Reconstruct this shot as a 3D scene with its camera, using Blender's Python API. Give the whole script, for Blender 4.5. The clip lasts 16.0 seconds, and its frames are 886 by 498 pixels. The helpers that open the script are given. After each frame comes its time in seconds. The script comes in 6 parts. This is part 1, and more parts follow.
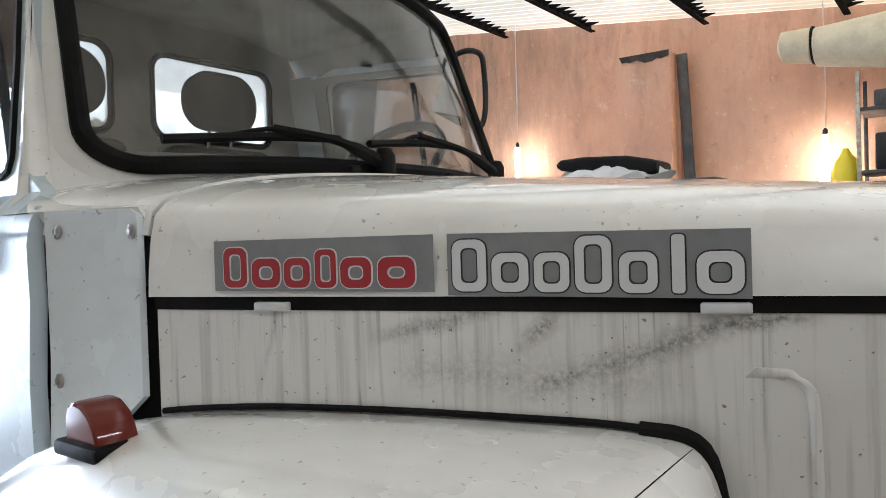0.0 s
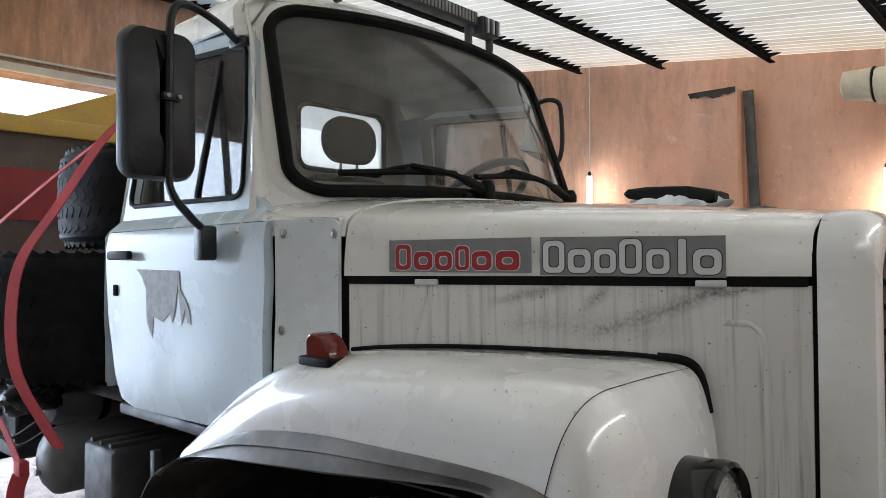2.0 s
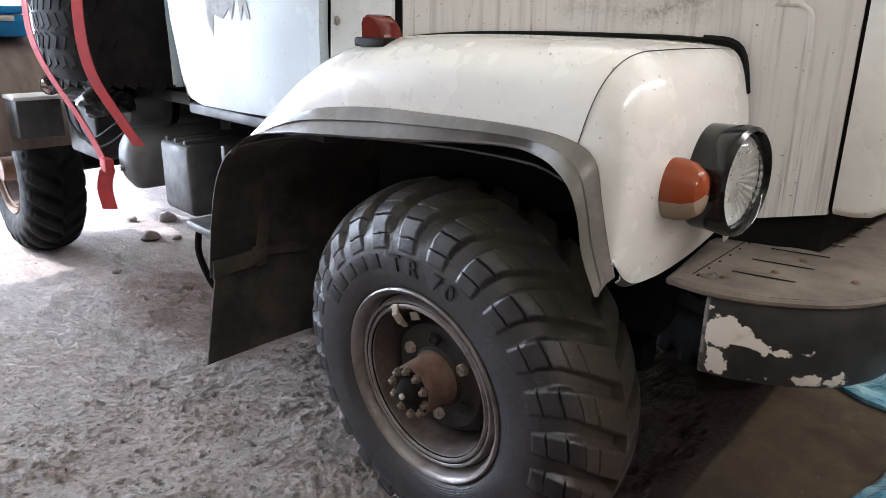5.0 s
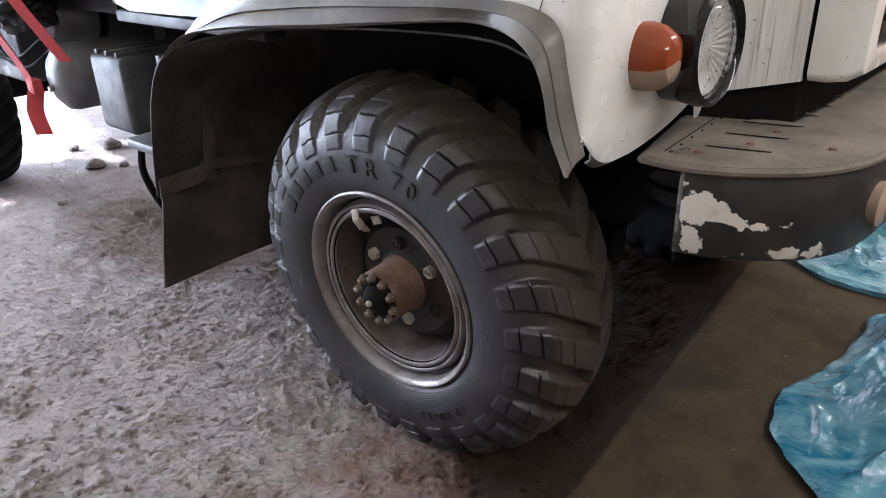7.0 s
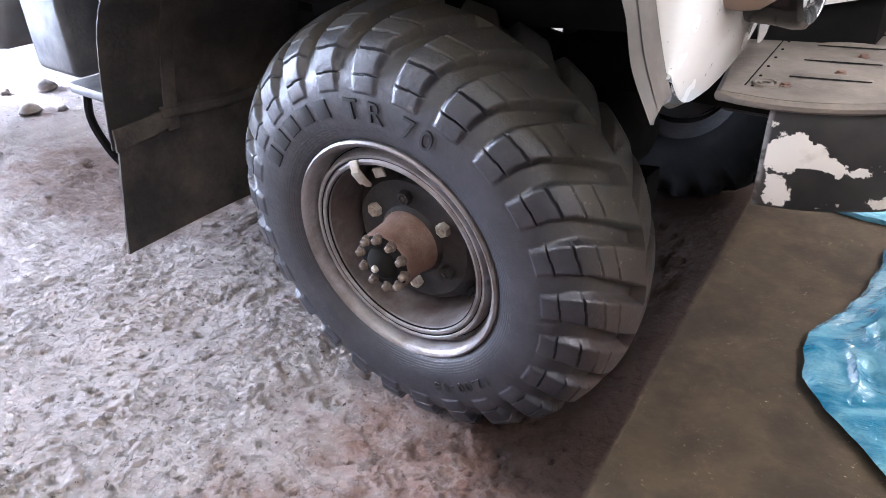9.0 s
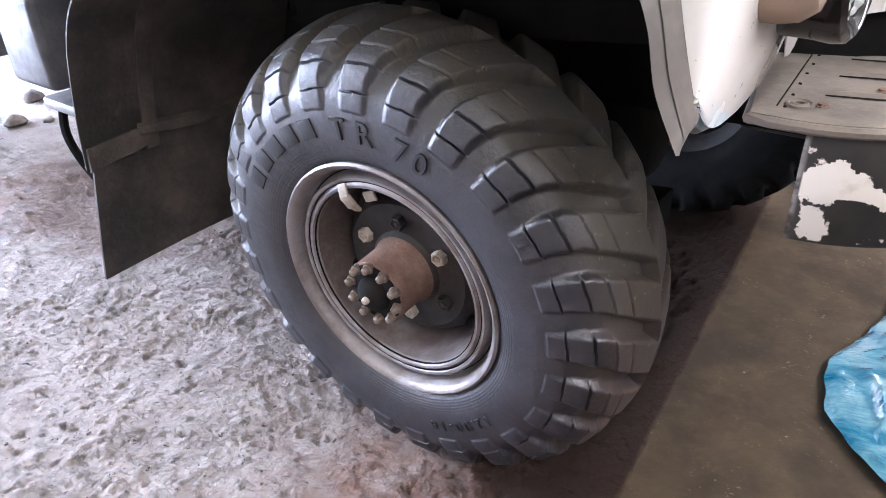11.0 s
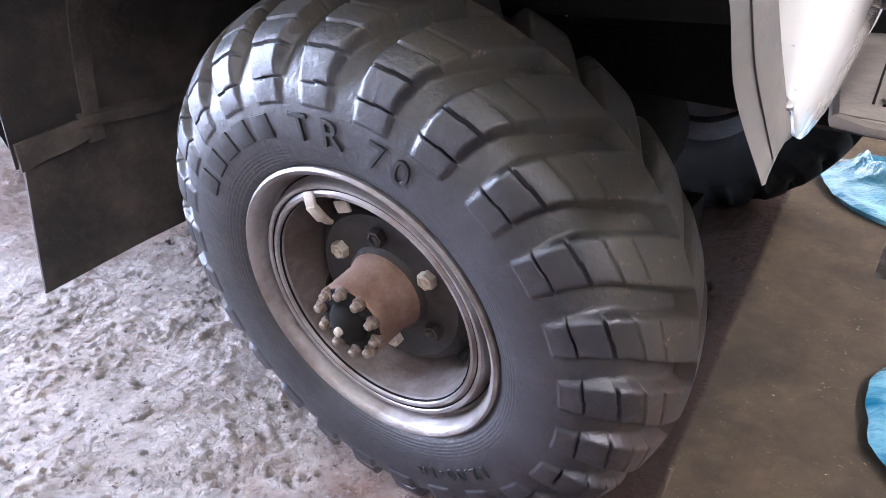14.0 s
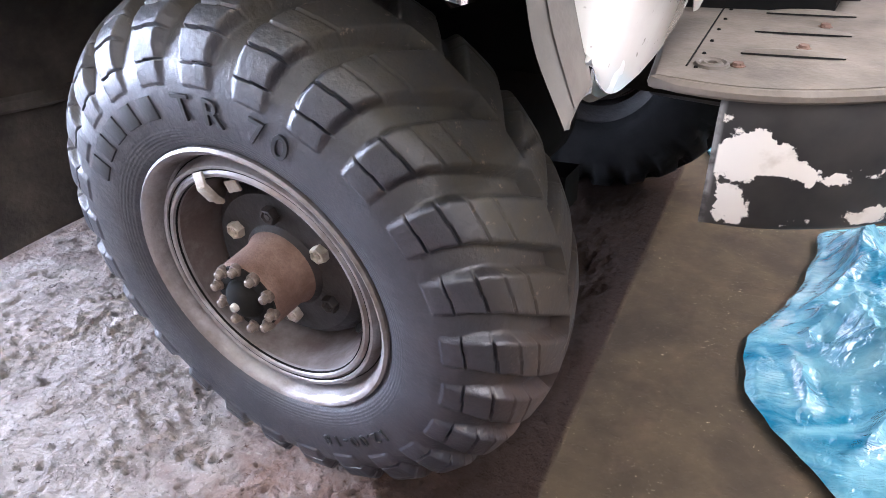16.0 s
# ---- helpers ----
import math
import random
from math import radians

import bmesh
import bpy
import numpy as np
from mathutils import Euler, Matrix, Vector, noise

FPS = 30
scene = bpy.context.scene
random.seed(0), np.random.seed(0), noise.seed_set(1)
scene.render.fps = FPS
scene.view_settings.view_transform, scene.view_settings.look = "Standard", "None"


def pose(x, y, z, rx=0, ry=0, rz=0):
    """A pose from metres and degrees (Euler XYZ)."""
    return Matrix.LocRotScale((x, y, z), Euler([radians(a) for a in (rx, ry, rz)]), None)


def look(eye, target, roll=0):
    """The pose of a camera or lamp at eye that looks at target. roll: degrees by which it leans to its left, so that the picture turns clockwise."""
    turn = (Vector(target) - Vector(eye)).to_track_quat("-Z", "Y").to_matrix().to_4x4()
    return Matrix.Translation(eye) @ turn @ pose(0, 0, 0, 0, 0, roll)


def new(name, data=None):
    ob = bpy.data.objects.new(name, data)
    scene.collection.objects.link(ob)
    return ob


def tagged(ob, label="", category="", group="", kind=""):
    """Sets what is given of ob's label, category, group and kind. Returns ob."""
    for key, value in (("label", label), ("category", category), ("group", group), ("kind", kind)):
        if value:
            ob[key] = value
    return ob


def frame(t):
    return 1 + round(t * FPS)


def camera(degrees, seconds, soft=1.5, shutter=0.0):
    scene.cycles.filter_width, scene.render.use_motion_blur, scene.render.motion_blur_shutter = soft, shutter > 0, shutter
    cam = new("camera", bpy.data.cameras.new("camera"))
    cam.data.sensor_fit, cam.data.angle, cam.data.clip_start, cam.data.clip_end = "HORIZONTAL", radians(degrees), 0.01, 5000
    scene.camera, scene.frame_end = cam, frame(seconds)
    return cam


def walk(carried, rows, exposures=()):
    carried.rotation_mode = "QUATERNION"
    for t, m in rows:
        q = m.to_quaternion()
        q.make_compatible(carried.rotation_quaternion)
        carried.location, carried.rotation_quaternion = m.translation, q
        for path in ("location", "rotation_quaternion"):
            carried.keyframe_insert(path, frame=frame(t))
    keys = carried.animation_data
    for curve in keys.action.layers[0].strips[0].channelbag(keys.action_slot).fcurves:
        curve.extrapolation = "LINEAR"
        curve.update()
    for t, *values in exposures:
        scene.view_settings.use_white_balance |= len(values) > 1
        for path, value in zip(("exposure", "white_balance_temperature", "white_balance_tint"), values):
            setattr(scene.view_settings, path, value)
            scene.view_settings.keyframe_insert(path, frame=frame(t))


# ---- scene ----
cam = camera(63.3, 16.0, soft=0.85)
PATH = [
    (0, (0.879, -1.507, 1.691), (-0.31, 0.101, 1.657), -1.8),
    (0.5, (0.899, -1.538, 1.682), (-0.335, 0.035, 1.661), -2.8),
    (1, (0.952, -1.742, 1.673), (-0.284, -0.173, 1.773), -3.0),
    (1.5, (1.051, -1.93, 1.643), (-0.126, -0.312, 1.618), -2.9),
    (2, (1.209, -2.049, 1.638), (-0.129, -0.562, 1.677), -0.4),
    (2.5, (1.318, -2.112, 1.63), (-0.203, -0.814, 1.659), 0.1),
    (3, (1.314, -2.144, 1.621), (-0.29, -0.95, 1.611), -0.3),
    (3.5, (1.308, -2.148, 1.594), (-0.268, -0.937, 1.372), -0.4),
    (4, (1.303, -2.135, 1.524), (-0.149, -0.877, 0.969), 0.3),
    (4.2, (1.299, -2.135, 1.504), (-0.112, -0.863, 0.88), 0.7),
    (6.3, (1.307, -2.114, 1.466), (-0.015, -0.733, 0.877), -0.2),
    (6.5, (1.304, -2.108, 1.456), (-0.014, -0.75, 0.811), -1.1),
    (7, (1.258, -2.083, 1.408), (0.019, -0.754, 0.571), -1.7),
    (7.5, (1.19, -2.057, 1.388), (0.001, -0.731, 0.478), -0.8),
    (8, (1.126, -2.034, 1.379), (-0.04, -0.71, 0.436), -1.0),
    (8.5, (1.056, -2.02, 1.367), (-0.093, -0.714, 0.38), -0.1),
    (9, (0.995, -1.998, 1.364), (-0.092, -0.66, 0.351), -2.3),
    (9.5, (0.92, -1.914, 1.337), (-0.105, -0.531, 0.319), -2.2),
    (9.7, (0.913, -1.905, 1.345), (-0.142, -0.54, 0.333), -1.8),
    (12, (0.928, -1.869, 1.344), (-0.164, -0.526, 0.343), -2.5),
    (12.5, (0.934, -1.854, 1.338), (-0.124, -0.492, 0.325), -2.8),
    (13, (0.922, -1.819, 1.315), (-0.101, -0.47, 0.251), -2.4),
    (13.5, (0.897, -1.703, 1.298), (-0.151, -0.342, 0.273), -3.2),
    (14, (0.767, -1.684, 1.281), (-0.291, -0.353, 0.228), -2.3),
    (14.5, (0.59, -1.653, 1.295), (-0.292, -0.205, 0.233), -3.4),
    (15, (0.601, -1.66, 1.297), (-0.175, -0.168, 0.215), -1.3),
    (15.5, (0.734, -1.669, 1.279), (-0.082, -0.212, 0.179), -1.6),
    (16, (0.879, -1.704, 1.273), (-0.028, -0.273, 0.211), -1.5),
]
walk(cam, [(t, look(eye, target, roll)) for t, eye, target, roll in PATH],
     exposures=[(0, 0.4, 5850, 12), (1.5, 0.05, 5850, 12), (3, -0.1, 5900, 12), (3.5, -0.35, 5950, 12), (4.2, 0.72, 6050, 15), (6.5, 0.96, 6150, 16), (7, 1.05, 6000, 17), (7.5, 1.8, 5850, 18), (9, 2.06, 5650, 20), (9.6, 2.22, 5650, 20), (12, 2.22, 5700, 22), (14, 2.4, 5550, 22), (16, 2.4, 5650, 21)])

# ---- world and lights ----
world = bpy.data.worlds.new("sky")
scene.world = world
world.use_nodes = True
_n = world.node_tree.nodes
_sky = _n.new("ShaderNodeTexSky")
_sky.sky_type, _sky.sun_disc, _sky.sun_elevation, _sky.sun_rotation = "NISHITA", False, radians(50), radians(250)
world.node_tree.links.new(_sky.outputs[0], _n["Background"].inputs[0])
_n["Background"].inputs[1].default_value = 0.3

sun = new("sun", bpy.data.lights.new("sun", "SUN"))
sun.data.energy, sun.data.angle, sun.data.color = 5.0, radians(0.6), (1.0, 0.95, 0.88)
sun.matrix_world = look((-20, -12, 24), (0, 0, 0))


def area(name, eye, target, w, h, power, color):
    lamp = bpy.data.lights.new(name, "AREA")
    lamp.shape, lamp.size, lamp.size_y, lamp.energy, lamp.color = "RECTANGLE", w, h, power, color
    ob = new(name, lamp)
    ob.matrix_world = look(eye, target)
    return ob


# daylight in the great doorway behind the lorry, and in an added, unseen roof light
area("doorway_daylight", (-5.5, -1.8, 1.65), (0, -1.8, 1.0), 3.8, 3.1, 330, (0.76, 0.88, 1.0))
area("added_rooflight_daylight", (2.72, -0.3, 3.08), (2.0, -0.3, 0.0), 6.4, 0.14, 58, (1.0, 0.94, 0.86))


# ---- materials ----
class Nodes:
    """A principled material with object-space noise helpers."""

    def __init__(self, name, rough=0.5, metal=0.0, coat=0.0):
        self.m = bpy.data.materials.new(name)
        self.m.use_nodes = True
        self.t = self.m.node_tree
        self.b = self.t.nodes["Principled BSDF"]
        self.b.inputs["Roughness"].default_value = rough
        self.b.inputs["Metallic"].default_value = metal
        self.b.inputs["Coat Weight"].default_value = coat
        self.b.inputs["Coat Roughness"].default_value = 0.12
        self.co = self.node("ShaderNodeTexCoord").outputs["Object"]

    def node(self, kind):
        return self.t.nodes.new(kind)

    def link(self, a, b):
        self.t.links.new(a, b)

    def noise(self, scale, detail=4.0, rough=0.55, stretch=None, warp=0.0):
        n = self.node("ShaderNodeTexNoise")
        n.inputs["Scale"].default_value, n.inputs["Detail"].default_value, n.inputs["Roughness"].default_value = scale, detail, rough
        n.inputs["Distortion"].default_value = warp
        src = self.co
        if stretch:
            mp = self.node("ShaderNodeMapping")
            mp.inputs["Scale"].default_value = stretch
            self.link(src, mp.inputs[0])
            src = mp.outputs[0]
        self.link(src, n.inputs["Vector"])
        return n.outputs[0]

    def ramp(self, fac, lo, hi, a=0.0, b=1.0):
        r = self.node("ShaderNodeMapRange")
        for i, v in enumerate((lo, hi, a, b)):
            r.inputs[i + 1].default_value = v
        self.link(fac, r.inputs[0])
        return r.outputs[0]

    def mix(self, fac, a, b):
        x = self.node("ShaderNodeMix")
        x.data_type = "RGBA"
        for sock, v in ((x.inputs[0], fac), (x.inputs[6], a), (x.inputs[7], b)):
            if isinstance(v, (tuple, list)):
                sock.default_value = (*v, 1.0)
            elif isinstance(v, (int, float)):
                sock.default_value = v
            else:
                self.link(v, sock)
        return x.outputs[2]

    def math(self, op, a, b=0.0):
        x = self.node("ShaderNodeMath")
        x.operation = op
        for sock, v in zip(x.inputs, (a, b)):
            if isinstance(v, (int, float)):
                sock.default_value = v
            else:
                self.link(v, sock)
        return x.outputs[0]

    def axis(self, i):
        s = self.node("ShaderNodeSeparateXYZ")
        self.link(self.co, s.inputs[0])
        return s.outputs[i]

    def color(self, c):
        if isinstance(c, tuple):
            self.b.inputs["Base Color"].default_value = (*c, 1.0)
        else:
            self.link(c, self.b.inputs["Base Color"])
        return self

    def bump(self, height, strength=0.3, dist=0.01):
        n = self.node("ShaderNodeBump")
        n.inputs["Strength"].default_value, n.inputs["Distance"].default_value = strength, dist
        self.link(height, n.inputs["Height"])
        self.link(n.outputs[0], self.b.inputs["Normal"])
        return self

    def rough(self, v):
        self.link(v, self.b.inputs["Roughness"])
        return self


def worn(name, c, d, scale, rough=0.6, metal=0.0, grain=None, strength=0.2, coat=0.0, stretch=None, spec=0.5):
    """Colour c worn towards d in patches, with a fine grain in relief."""
    k = Nodes(name, rough, metal, coat)
    k.b.inputs["Specular IOR Level"].default_value = spec
    big = k.ramp(k.noise(scale, 5.0, 0.6, stretch), 0.42, 0.68)
    fine = k.noise(grain or scale * 14, 3.0)
    base = k.mix(big, c, d)
    k.color(k.mix(k.ramp(fine, 0.3, 0.75, 0.0, 0.3), base, tuple(x * 0.6 for x in c)))
    k.rough(k.ramp(k.noise(scale * 2.3, 3.0), 0.3, 0.7, max(0.05, rough - 0.12), min(1.0, rough + 0.12)))
    k.bump(fine, strength, 0.004)
    return k.m


def paint_white(name, c, grime, streak=0.0, coat=0.9, spec=0.5):
    k = Nodes(name, 0.3, 0.0, coat)
    k.b.inputs["Coat Roughness"].default_value = 0.045
    k.b.inputs["Specular IOR Level"].default_value = spec
    dust = k.ramp(k.noise(2.6, 6.0, 0.62), 0.4, 0.9, 0.0, 0.45)
    col = k.mix(dust, c, grime)
    specks = k.ramp(k.noise(90.0, 2.0), 0.69, 0.74, 0.0, 0.6)
    col = k.mix(specks, col, (0.22, 0.2, 0.17))
    if streak:
        drip = k.ramp(k.noise(9.0, 5.0, 0.65, (2.6, 2.6, 0.22)), 0.46, 0.78, 0.0, streak)
        cloud = k.ramp(k.noise(2.6, 8.0, 0.72, (1.0, 1.0, 2.0), 2.4), 0.56, 0.7, 0.0, streak)
        col = k.mix(drip, col, (0.3, 0.28, 0.25))
        col = k.mix(cloud, col, (0.2, 0.19, 0.17))
    scuff = k.ramp(k.noise(9.0, 7.0, 0.7, (1.0, 1.0, 2.0)), 0.45, 0.9, 0.0, 0.3)
    col = k.mix(scuff, col, (0.5, 0.47, 0.42))
    k.color(col)
    k.rough(k.ramp(k.noise(5.0, 4.0), 0.3, 0.7, 0.16, 0.34 + streak * 0.3))
    k.bump(k.noise(3.0, 2.0), 0.08, 0.02)
    return k.m


def glass(name, tint=(0.9, 0.95, 0.95), dust=0.0, rough=0.0):
    k = Nodes(name, 0.02)
    mixer = k.node("ShaderNodeMixShader")
    tr = k.node("ShaderNodeBsdfTransparent")
    tr.inputs[0].default_value = (*tint, 1.0)
    gl = k.node("ShaderNodeBsdfGlossy")
    gl.inputs["Roughness"].default_value = rough
    fr = k.node("ShaderNodeFresnel")
    fr.inputs[0].default_value = 1.5
    k.link(fr.outputs[0], mixer.inputs[0])
    k.link(tr.outputs[0], mixer.inputs[1])
    k.link(gl.outputs[0], mixer.inputs[2])
    out = mixer.outputs[0]
    if dust:
        film = k.node("ShaderNodeMixShader")
        df = k.node("ShaderNodeBsdfDiffuse")
        df.inputs[0].default_value = (0.5, 0.47, 0.42, 1.0)
        smear = k.math("MULTIPLY", k.ramp(k.noise(2.4, 8.0, 0.72, (1, 1.6, 0.7), 0.8), 0.42, 0.72, 0.12, 1.0), k.ramp(k.noise(26.0, 6.0, 0.7, (1.0, 1.0, 0.35)), 0.3, 0.7, 0.35, 1.0))
        spots = k.ramp(k.noise(70.0, 2.0), 0.68, 0.74, 0.0, 0.35)
        k.link(k.math("MULTIPLY", k.math("ADD", k.math("ADD", smear, spots), 0.12), dust), film.inputs[0])
        k.link(out, film.inputs[1])
        k.link(df.outputs[0], film.inputs[2])
        out = film.outputs[0]
    k.link(out, k.t.nodes["Material Output"].inputs[0])
    return k.m


WHITE = paint_white("white_paint", (0.8, 0.8, 0.77), (0.62, 0.58, 0.5))
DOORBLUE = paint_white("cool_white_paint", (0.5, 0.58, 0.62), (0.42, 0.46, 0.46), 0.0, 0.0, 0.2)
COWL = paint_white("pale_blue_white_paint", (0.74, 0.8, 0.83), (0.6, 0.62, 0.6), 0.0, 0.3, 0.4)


def soot_material():
    """Dulled white paint with thin vertical runs and a smeared diagonal stain of soot."""
    k = Nodes("sooty_white_paint", 0.4, 0.0, 0.15)
    x, z = k.axis(0), k.axis(2)
    col = k.mix(k.ramp(k.noise(2.2, 5.0), 0.4, 0.75, 0.0, 0.6), (0.70, 0.69, 0.66), (0.55, 0.53, 0.49))
    run = k.ramp(k.noise(30.0, 4.0, 0.6, (2.4, 2.4, 0.10)), 0.5, 0.75, 0.0, 0.55)
    col = k.mix(run, col, (0.30, 0.29, 0.27))
    thin = k.math("MULTIPLY", k.ramp(k.noise(60.0, 2.0, 0.5, (2.0, 2.0, 0.05)), 0.62, 0.68, 0.0, 0.6), k.ramp(k.noise(5.0, 3.0), 0.42, 0.6))
    col = k.mix(thin, col, (0.24, 0.23, 0.21))
    wob = k.math("SUBTRACT", k.noise(9.0, 6.0, 0.7), 0.5)
    fleck = k.ramp(k.noise(120.0, 4.0, 0.75), 0.36, 0.6, 0.25, 1.0)

    def smear(x0, z0, slope, wide, a, b, dark):
        d = k.math("ABSOLUTE", k.math("ADD", k.math("SUBTRACT", z, z0), k.math("ADD", k.math("MULTIPLY", k.math("SUBTRACT", x, x0), -slope), k.math("MULTIPLY", wob, 0.06))))
        band = k.math("MULTIPLY", k.ramp(d, wide, 0.0), k.math("MULTIPLY", k.ramp(x, a, a + 0.05), k.ramp(x, b, b - 0.05)))
        return k.math("MULTIPLY", k.math("MULTIPLY", band, fleck), dark)

    stain = smear(0.50, 1.522, 0.36, 0.030, 0.36, 0.66, 0.7)
    for f in ((0.62, 1.568, 0.14, 0.016, 0.56, 0.74, 0.85), (0.40, 1.558, 0.9, 0.03, 0.36, 0.45, 0.9), (0.26, 1.57, 0.25, 0.018, 0.15, 0.40, 0.6), (0.0, 1.545, 3.2, 0.03, -0.03, 0.04, 0.55), (0.36, 1.50, 0.0, 0.05, 0.18, 0.58, 0.35)):
        stain = k.math("MAXIMUM", stain, smear(*f))
    col = k.mix(stain, col, (0.09, 0.085, 0.08))
    specks = k.ramp(k.noise(110.0, 2.0), 0.70, 0.74, 0.0, 0.8)
    col = k.mix(specks, col, (0.12, 0.1, 0.09))
    k.color(col)
    k.rough(k.ramp(k.noise(6.0, 4.0), 0.3, 0.7, 0.3, 0.5))
    k.bump(k.noise(3.0, 2.0), 0.06, 0.02)
    return k.m


SOOTY = soot_material()
# near-black: shade of recesses and the underbody put into colour; also plain black parts
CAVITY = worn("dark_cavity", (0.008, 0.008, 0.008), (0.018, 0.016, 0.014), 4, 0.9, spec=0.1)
RUBBER = worn("black_rubber_seal", (0.005, 0.005, 0.005), (0.012, 0.011, 0.01), 6, 0.65, spec=0.12)
FLARE = worn("grey_worn_rubber", (0.115, 0.108, 0.097), (0.23, 0.212, 0.185), 5, 0.42, grain=60)
LINER = worn("dusty_liner", (0.024, 0.021, 0.018), (0.085, 0.07, 0.055), 5, 0.75, grain=70, strength=0.5)
DUSTFLAP = worn("dust_caked_rubber", (0.05, 0.042, 0.035), (0.115, 0.098, 0.08), 7, 0.85, grain=80, strength=0.5)
BLACKMETAL = worn("black_painted_steel", (0.038, 0.04, 0.045), (0.09, 0.088, 0.085), 7, 0.5)
PLASTIC = worn("black_plastic", (0.013, 0.013, 0.014), (0.026, 0.026, 0.026), 5, 0.42, spec=0.35)
STEEL = worn("dull_steel", (0.42, 0.41, 0.39), (0.24, 0.19, 0.15), 25, 0.45, 0.7)
RUST = worn("rusty_steel", (0.13, 0.072, 0.05), (0.24, 0.155, 0.115), 12, 0.75, 0.15, strength=0.4)
RIM = worn("dusty_rim_paint", (0.30, 0.285, 0.29), (0.15, 0.115, 0.10), 11, 0.40, 0.5, grain=110, strength=0.3)
BARREL = worn("brown_rim_barrel", (0.12, 0.092, 0.082), (0.27, 0.25, 0.25), 7, 0.55, 0.2, grain=100, strength=0.3)
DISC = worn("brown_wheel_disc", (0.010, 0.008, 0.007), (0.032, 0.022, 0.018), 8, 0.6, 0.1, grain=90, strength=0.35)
STEPPLATE = worn("trodden_step_plate", (0.19, 0.165, 0.135), (0.095, 0.082, 0.068), 8, 0.75, 0.1, grain=120, strength=0.3)
AMBER = Nodes("amber_lens", 0.12).color((0.25, 0.048, 0.014)).m
REDLENS = Nodes("dark_red_lens", 0.09).color((0.13, 0.016, 0.010)).m
CHROME = Nodes("chrome", 0.12, 1.0).color((0.8, 0.8, 0.8)).m
GLASS = glass("clear_glass", (0.92, 0.95, 0.95), 0.1)
DOORGLASS = glass("dusty_side_glass", (0.88, 0.92, 0.93), 0.14)
SCREEN = glass("dusty_windscreen", (0.9, 0.92, 0.88), 0.26)
CABIN = worn("grey_cabin_lining", (0.3, 0.285, 0.25), (0.2, 0.19, 0.165), 6, 0.85)
SEAT = worn("grey_seat_cloth", (0.03, 0.03, 0.03), (0.05, 0.048, 0.045), 9, 0.9)
RED = worn("red_paint", (0.3, 0.025, 0.03), (0.2, 0.03, 0.03), 3, 0.5)
BROWN = worn("dark_brown_steel", (0.1, 0.075, 0.06), (0.16, 0.12, 0.1), 3, 0.7)
YELLOW = worn("yellow_tarpaulin", (0.62, 0.4, 0.08), (0.5, 0.33, 0.1), 3, 0.6)
GALV = worn("pale_grey_steel", (0.62, 0.63, 0.63), (0.5, 0.5, 0.5), 3, 0.5)
STRAP = worn("red_webbing", (0.6, 0.06, 0.07), (0.45, 0.06, 0.07), 20, 0.75, grain=300)
BLUE = worn("blue_plastic", (0.02, 0.27, 0.66), (0.02, 0.2, 0.5), 8, 0.35)
SKIN = worn("dusty_brown_fender", (0.2, 0.16, 0.145), (0.12, 0.095, 0.085), 4, 0.6, stretch=(1.0, 3.0, 0.4))


def tyre_material():
    k = Nodes("tyre_rubber", 0.55)
    k.b.inputs["Specular IOR Level"].default_value = 1.0
    dust = k.ramp(k.noise(7.0, 6.0, 0.65), 0.45, 0.72)
    col = k.mix(dust, (0.012, 0.013, 0.020), (0.029, 0.031, 0.043))
    col = k.mix(k.ramp(k.noise(55.0, 6.0, 0.7), 0.5, 0.72, 0.0, 0.14), col, (0.075, 0.075, 0.085))
    # dried mud on the crown, away from the outer sidewall
    crown = k.ramp(k.math("ADD", k.axis(1), k.math("MULTIPLY", k.math("SUBTRACT", k.noise(9.0, 4.0), 0.5), 0.06)), -0.135, -0.085)
    mud = k.math("MULTIPLY", crown, k.ramp(k.noise(16.0, 5.0, 0.7), 0.35, 0.6, 0.55, 1.0))
    # olive mud above, rust-red dust lower down
    col = k.mix(mud, col, k.mix(k.ramp(k.axis(2), -0.1, 0.25), (0.040, 0.019, 0.012), (0.050, 0.041, 0.024)))
    crust = k.math("MULTIPLY", crown, k.ramp(k.noise(45.0, 5.0, 0.75), 0.62, 0.70, 0.0, 0.6))
    col = k.mix(crust, col, (0.24, 0.18, 0.125))
    k.color(col)
    k.rough(k.math("MAXIMUM", k.ramp(k.noise(12.0, 4.0), 0.3, 0.7, 0.38, 0.54), k.math("MULTIPLY", crown, 0.85)))
    k.bump(k.math("ADD", k.noise(90.0, 4.0), k.math("MULTIPLY", k.noise(22.0, 6.0, 0.7), 1.5)), 0.4, 0.004)
    return k.m


TYRE = tyre_material()
SPARERUBBER = worn("spare_tyre_rubber", (0.009, 0.009, 0.009), (0.016, 0.015, 0.015), 8, 0.75, spec=0.15)
BOLT = worn("rusty_bolt", (0.09, 0.06, 0.045), (0.26, 0.21, 0.17), 40, 0.6, 0.3)
NUT = worn("pale_nut", (0.42, 0.38, 0.32), (0.25, 0.19, 0.14), 30, 0.55, 0.2)
WALLRUBBER = worn("sidewall_rubber", (0.012, 0.013, 0.016), (0.026, 0.026, 0.029), 8, 0.5)
MILKY = Nodes("milky_lens", 0.22).color((0.34, 0.25, 0.19)).m
SILVER = Nodes("silvered_glass", 0.12, 1.0).color((0.88, 0.88, 0.86)).m
FLUTED = worn("fluted_reflector", (0.85, 0.85, 0.84), (0.7, 0.69, 0.66), 30, 0.34, 0.75)
GLOSSBLACK = Nodes("gloss_black", 0.12).color((0.006, 0.006, 0.006)).m


